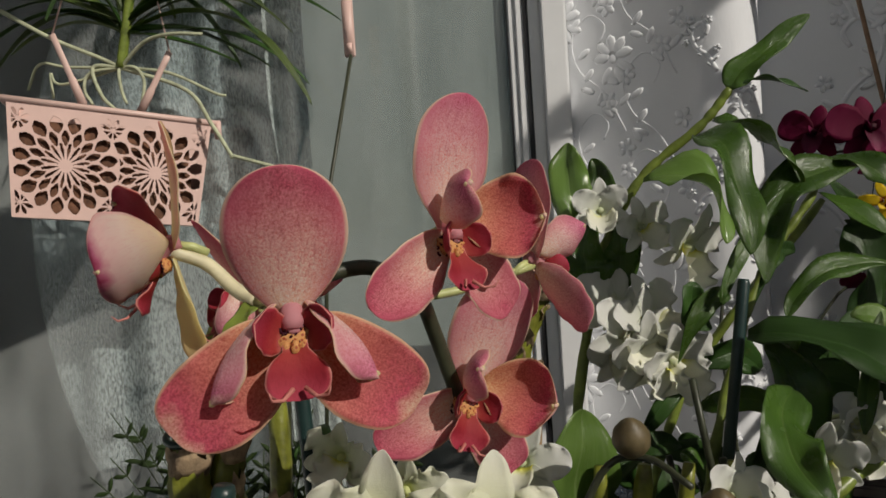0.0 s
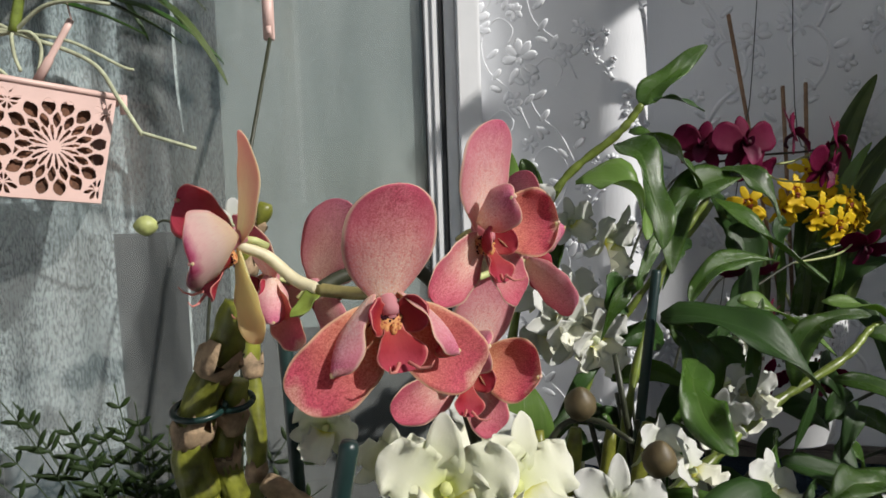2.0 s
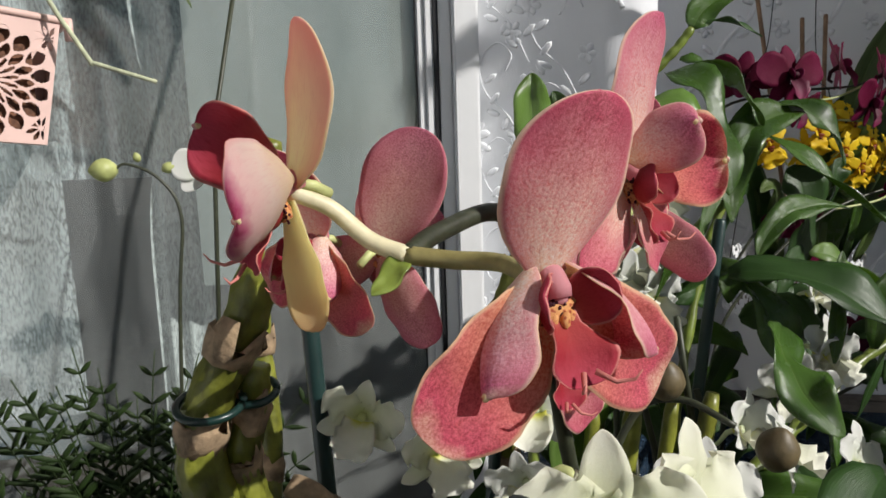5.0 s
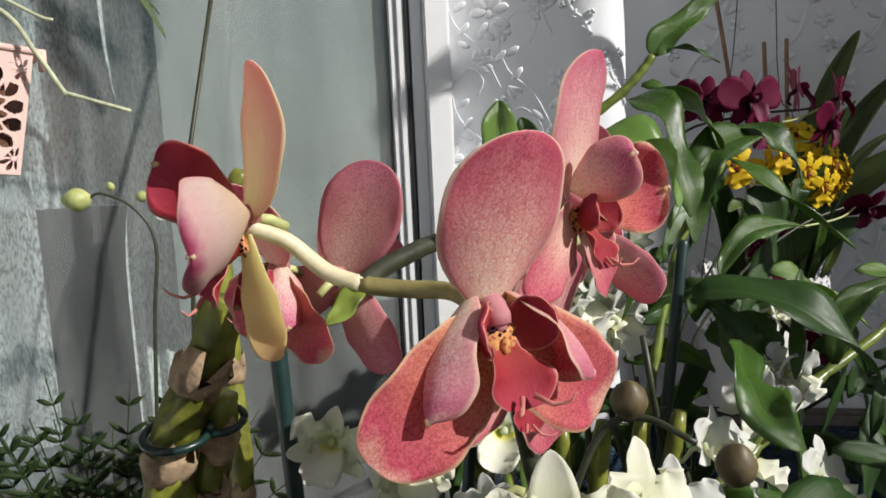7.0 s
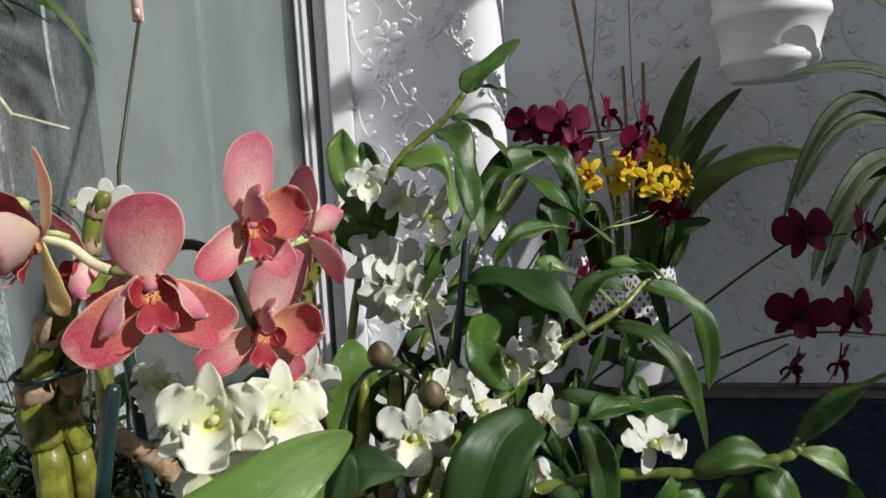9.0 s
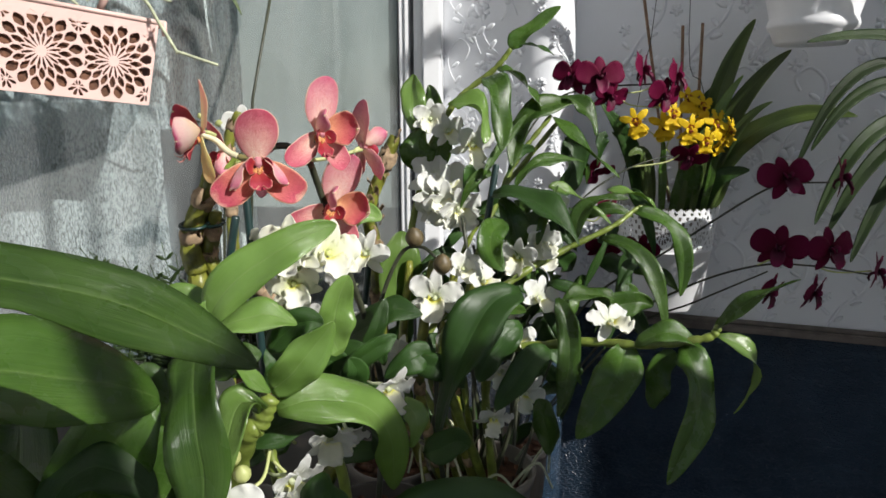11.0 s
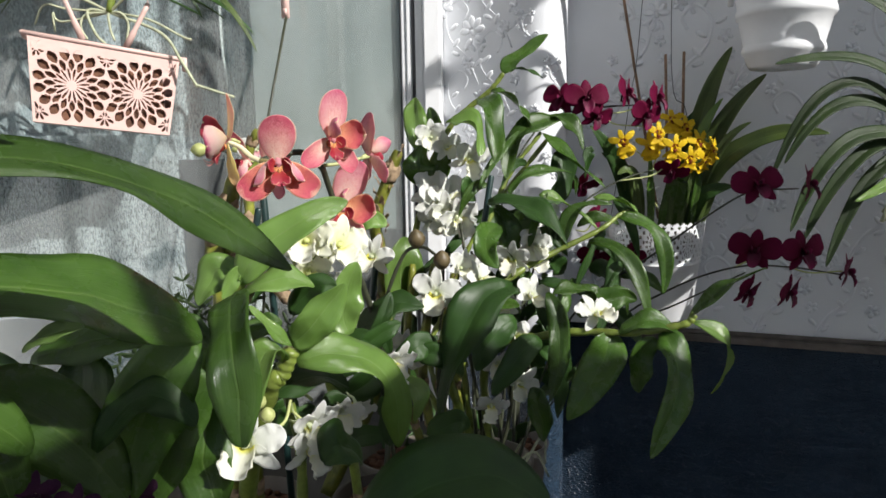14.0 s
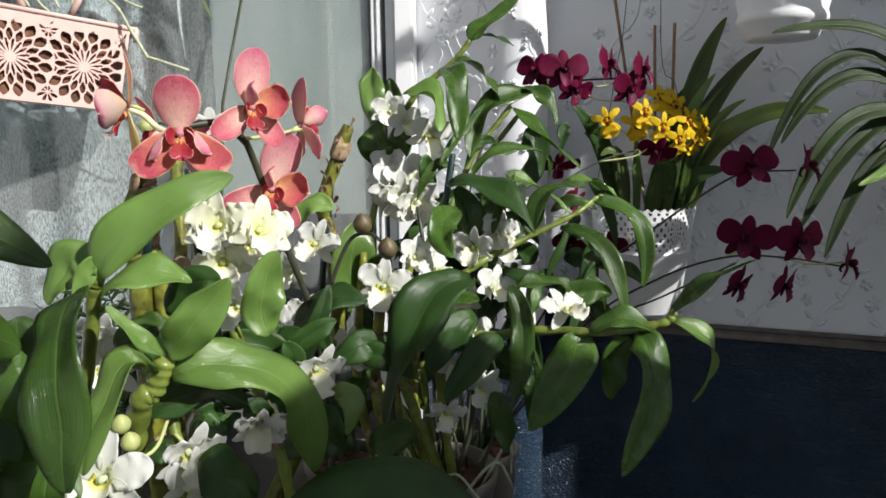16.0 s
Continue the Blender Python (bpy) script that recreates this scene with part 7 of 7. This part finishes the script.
for row in (
        ((-0.021, 0.050, 1.225), (-0.002, 0.042, 1.262), (0.049, 0.063, 1.276), 0.026, LEAF_LIGHT, (0.1, -0.85, 0.55), 0.22, 0.25),
        ((-0.024, 0.060, 1.230), (-0.042, 0.060, 1.239), (-0.050, 0.055, 1.210), 0.026, LEAF_LIGHT, (-0.3, -0.9, 0.3), 0.3, 0),
        ((-0.019, 0.050, 1.229), (-0.022, 0.050, 1.236), (-0.031, 0.045, 1.215), 0.012, LEAF_LIGHT, (0.6, -0.8, 0.2), 0.3, 0),
        ((-0.021, 0.052, 1.215), (0.005, 0.045, 1.237), (0.026, 0.055, 1.221), 0.022, LEAF_LIGHT, (0.05, -0.55, 0.85), 0.2, 0.1),
        ((0.007, 0.070, 1.199), (0.023, 0.065, 1.228), (0.040, 0.060, 1.219), 0.020, LEAF_DARK_SHADED, (0.2, -0.9, 0.3), 0.3, 0.2),
        ((0.010, 0.053, 1.183), (0.026, 0.045, 1.196), (0.047, 0.050, 1.224), 0.026, LEAF_LIGHT, (0.35, -0.8, 0.5), 0.3, 0.5),):
    add_front_leaf(*row)
for row in (
        ((0.013, 0.052, 1.170), (0.077, 0.062, 1.199), (0.076, 0.118, 1.079), 0.036, LEAF_LIGHT, (0.1, -0.62, 0.78), 0.2, -0.1),
        ((0.010, 0.050, 1.183), (-0.000, 0.042, 1.194), (-0.014, 0.042, 1.212), 0.011, LEAF_LIGHT, (0.3, -0.6, 0.8), 0.4, 0.2),
        ((0.005, 0.050, 1.173), (-0.005, 0.020, 1.204), (-0.012, 0.000, 1.141), 0.026, LEAF_LIGHT, (-0.25, -0.85, 0.45), 0.25, 0.1),
        ((-0.017, 0.020, 1.224), (-0.006, -0.030, 1.219), (-0.003, -0.032, 1.150), 0.033, LEAF, (-0.1, -0.98, 0.15), 0.34, 0.15, 0.36),
        ((-0.007, 0.060, 1.144), (0.017, 0.070, 1.164), (0.042, 0.090, 1.138), 0.030, LEAF_DARK_SHADED, (0, -0.5, 0.9), 0.3, 0),):
    add_front_leaf(*row)
for row in (
        ((-0.038, 0.100, 1.172), (-0.020, 0.100, 1.184), (-0.008, 0.110, 1.184), 0.020, LEAF, (0, -0.8, 0.5), 0.3, 0),
        ((0.032, 0.200, 1.148), (0.018, 0.200, 1.180), (0.041, 0.200, 1.212), 0.034, LEAF_LIGHT, (0.25, -1, 0.15), 0.3, 0.2),
        ((0.075, 0.220, 1.095), (0.100, 0.200, 1.103), (0.087, 0.200, 1.066), 0.022, LEAF_LIGHT, (0.5, -0.8, 0.2), 0.3, 0),
        ((0.029, 0.040, 1.106), (0.045, 0.040, 1.132), (0.052, 0.060, 1.094), 0.036, LEAF_DARK_SHADED, (0.2, -0.5, 0.9), 0.3, 0),
        ((-0.055, 0.020, 1.156), (-0.040, 0.020, 1.191), (-0.046, 0.020, 1.213), 0.036, LEAF, (0, -0.9, 0.4), 0.3, 0),
        ((0.013, 0.420, 1.204), (0.035, 0.420, 1.234), (0.055, 0.420, 1.218), 0.026, LEAF_LIGHT, (0, -0.8, 0.6), 0.25, 0),):
    add_front_leaf(*row)
# dark filler leaves over bright gaps, their colour standing for shade
rl = random.Random(21)
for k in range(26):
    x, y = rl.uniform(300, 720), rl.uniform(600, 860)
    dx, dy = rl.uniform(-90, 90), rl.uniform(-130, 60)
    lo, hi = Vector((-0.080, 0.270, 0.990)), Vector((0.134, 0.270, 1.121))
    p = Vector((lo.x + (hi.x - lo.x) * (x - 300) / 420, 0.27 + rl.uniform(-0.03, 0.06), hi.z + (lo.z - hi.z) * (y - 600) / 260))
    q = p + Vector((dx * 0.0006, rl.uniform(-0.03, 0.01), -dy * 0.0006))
    leaf(front, p, p.lerp(q, 0.5) + Vector((0.01, -0.01, 0.02)), q, rl.uniform(0.018, 0.034), LEAF_DARK_SHADED, (rl.uniform(-0.4, 0.4), -0.9, 0.3), 0.35)
for q, d in (((-0.011, 0.040, 1.144), (0.1, -0.2, 1)), ((-0.004, 0.035, 1.137), (0, -0.3, 1))):
    bud(front, q, d, 0.011, 0.010, BUD_GREEN)
snow = thing("white_dendrobium", (-0.02, 0.05, 0.86), "low white dendrobium flowers under the broad leaves", "orchid")
for q, f, u, s in (((-0.017, 0.030, 1.124), (-0.1, -0.95, 0.25), (0.1, 0, 1), 1.0), ((0.018, 0.050, 1.129), (0.7, -0.6, -0.3), (0.4, 0, 1), 0.85), ((0.018, 0.050, 1.111), (0.8, -0.5, -0.3), (0.2, 0, 1), 0.8), ((-0.046, 0.120, 1.171), (-0.3, -0.9, 0), (0.3, 0, 1), 0.95), ((-0.002, 0.250, 1.159), (-0.4, -0.8, -0.2), (0.2, 0, 1), 0.9), ((0.023, 0.190, 1.084), (0.2, -0.9, -0.3), (0.2, 0, 1), 0.95), ((-0.049, 0.110, 1.154), (0.2, -0.7, 0.3), (0.2, 0, 1), 0.9)):
    bloom(snow, WHITE_KITS[int(s * 20) % 4], q, f, u, s * 0.9)
cane(snow, [(-0.02, 0.09, 0.88), (0.0, 0.09, 1.0), (0.009, 0.070, 1.094), (-0.001, 0.080, 1.142)], 0.004, 8, CANE, "cane", False)
for pts in (((0.006, 0.060, 1.143), (0.004, 0.040, 1.133), (-0.015, 0.030, 1.129)), ((0.005, 0.070, 1.129), (0.013, 0.065, 1.124)), ((-0.000, 0.080, 1.149), (0.015, 0.090, 1.130))):
    stalk(snow, list(pts), 0.0011, STEM_GREEN, "pedicel", 1.0, 6)
plant_pot("orchid_pot", (-0.045, 0.10, TABLE_Z), 0.055, 0.042, 0.09, DARK_PLASTIC, "dark brown plastic orchid pot with bark")

big = thing("broad_leaved_dendrobium", (-0.24, 0.08, 0.86), "tall dendrobium with long dark green leaves and purple buds", "orchid")
G0 = (-0.041, -0.200, 1.314)
cane(big, [(-0.26, 0.06, 0.88), (-0.24, -0.10, 1.10), (-0.072, -0.190, 1.279), (-0.047, -0.200, 1.308), G0, (-0.035, -0.200, 1.330), (-0.032, -0.200, 1.334)], 0.0060, 13, CANE, "cane", False, 0.62, 0.10)


def add_big_leaf(base, c, tip, w, m, face, fold, roll):
    leaf(big, base, c, tip, w, m, face, fold, roll, 0.5, 0.55, 0.16, 20)


for row in (
        ((-0.033, -0.200, 1.332), (-0.022, -0.215, 1.342), (0.025, -0.215, 1.359), 0.0075, LEAF, (-0.3, -0.7, 0.6), 0.4, 0.5),
        ((-0.038, -0.200, 1.326), (-0.036, -0.215, 1.336), (-0.042, -0.215, 1.358), 0.011, LEAF_LIGHT, (0.3, -0.9, 0.3), 0.4, 0),
        ((-0.039, -0.200, 1.309), (-0.007, -0.150, 1.315), (0.044, -0.111, 1.262), 0.027, LEAF, (0.15, -0.55, 0.8), 0.22, 0.05),
        ((-0.108, -0.120, 1.252), (-0.060, -0.070, 1.258), (-0.0275, -0.0105, 1.207), 0.050, LEAF, (0.05, -0.72, 0.69), 0.2, 0),
        ((-0.040, -0.200, 1.298), (-0.044, -0.200, 1.296), (-0.045, -0.215, 1.291), 0.008, LEAF, (0, -0.6, 0.8), 0.3, 0),):
    add_big_leaf(*row)
for row in (
        ((-0.100, -0.140, 1.259), (-0.082, -0.130, 1.257), (-0.073, -0.120, 1.244), 0.013, LEAF_LIGHT, (0, -0.5, 0.9), 0.3, 0),
        ((-0.034, 0.000, 1.203), (-0.062, -0.015, 1.178), (-0.088, 0.000, 1.100), 0.046, LEAF, (0.35, -0.85, 0.4), 0.22, 0.2),
        ((-0.036, 0.020, 1.176), (-0.060, 0.012, 1.150), (-0.082, 0.015, 1.085), 0.038, LEAF, (0.3, -0.85, 0.4), 0.22, 0.2),
        ((-0.156, -0.060, 1.184), (-0.107, -0.030, 1.199), (-0.078, -0.010, 1.110), 0.050, LEAF, (0.1, -0.6, 0.7), 0.22, 0),
        ((-0.141, 0.020, 1.186), (-0.102, 0.020, 1.208), (-0.046, 0.020, 1.194), 0.034, LEAF, (0, -0.6, 0.8), 0.25, 0),):
    add_big_leaf(*row)
for row in (
        ((-0.160, 0.000, 1.145), (-0.125, 0.010, 1.180), (-0.085, 0.020, 1.120), 0.044, LEAF, (0, -0.6, 0.8), 0.25, 0),
        ((-0.113, 0.000, 1.097), (-0.095, 0.000, 1.151), (-0.112, 0.020, 1.191), 0.05, LEAF, (0, -0.9, 0.3), 0.25, 0),
        ((-0.034, 0.020, 1.085), (-0.052, 0.020, 1.118), (-0.038, 0.030, 1.150), 0.04, LEAF, (0, -0.9, 0.3), 0.25, 0),
        ((-0.134, -0.100, 1.211), (-0.113, -0.080, 1.203), (-0.099, -0.060, 1.163), 0.03, LEAF, (0.1, -0.6, 0.8), 0.25, 0),
        ((-0.147, -0.080, 1.173), (-0.120, -0.060, 1.177), (-0.116, -0.050, 1.124), 0.035, LEAF, (0.1, -0.6, 0.8), 0.25, 0),):
    add_big_leaf(*row)
for row in (
        ((-0.193, -0.020, 1.117), (-0.177, 0.020, 1.160), (-0.173, 0.050, 1.174), 0.05, LEAF_DARK_SHADED, (0, -0.9, 0.4), 0.25, 0),
        ((-0.161, 0.060, 1.066), (-0.179, 0.080, 1.120), (-0.220, 0.100, 1.168), 0.05, LEAF_DARK_SHADED, (0, -0.9, 0.4), 0.25, 0),
        ((-0.088, -0.020, 1.145), (-0.057, -0.010, 1.199), (-0.035, -0.010, 1.154), 0.026, LEAF_DARK_SHADED, (0.1, -0.6, 0.8), 0.25, 0),
        ((-0.074, -0.100, 1.227), (-0.062, -0.100, 1.236), (-0.047, -0.100, 1.237), 0.011, LEAF_LIGHT, (0, -0.5, 0.8), 0.25, 0),
        ((0.043, 0.080, 1.021), (0.115, 0.080, 1.096), (0.190, 0.090, 1.041), 0.07, LEAF_DARK_SHADED, (0, -0.6, 0.8), 0.25, 0),):
    add_big_leaf(*row)
stalk(big, [(-0.22, 0.0, 1.05), (-0.114, -0.130, 1.232), (-0.090, -0.140, 1.243), (-0.073, -0.139, 1.241)], 0.0016, STEM_GREEN, "spike", 0.8)
for q, d in (((-0.075, -0.139, 1.240), (1, -0.1, 0.0)), ((-0.085, -0.130, 1.241), (0.4, -0.2, -0.9))):
    bud(big, q, d, 0.016, 0.0095, PURPLE)
PURPLE_KIT = white_kit("purple_flower", PURPLE, PURPLE)
for q, f, u in (((-0.106, -0.050, 1.135), (0.2, -0.8, 0.5), (0, 0, 1)), ((-0.091, -0.040, 1.122), (0.5, -0.7, 0.3), (0.3, 0, 1)), ((-0.076, 0.000, 1.108), (0.6, -0.6, 0.0), (0.2, 0, 1))):
    bloom(big, PURPLE_KIT, q, f, u, 0.45, "purple flower")
stalk(big, [(-0.22, 0.03, 1.0), (-0.153, -0.060, 1.144), (-0.133, -0.050, 1.146), (-0.108, -0.045, 1.132)], 0.002, STEM_GREEN, "spike", 0.8)
plant_pot("orchid_pot", (-0.25, 0.085, TABLE_Z), 0.06, 0.046, 0.10, GREY_PLASTIC, "grey plastic orchid pot with bark")
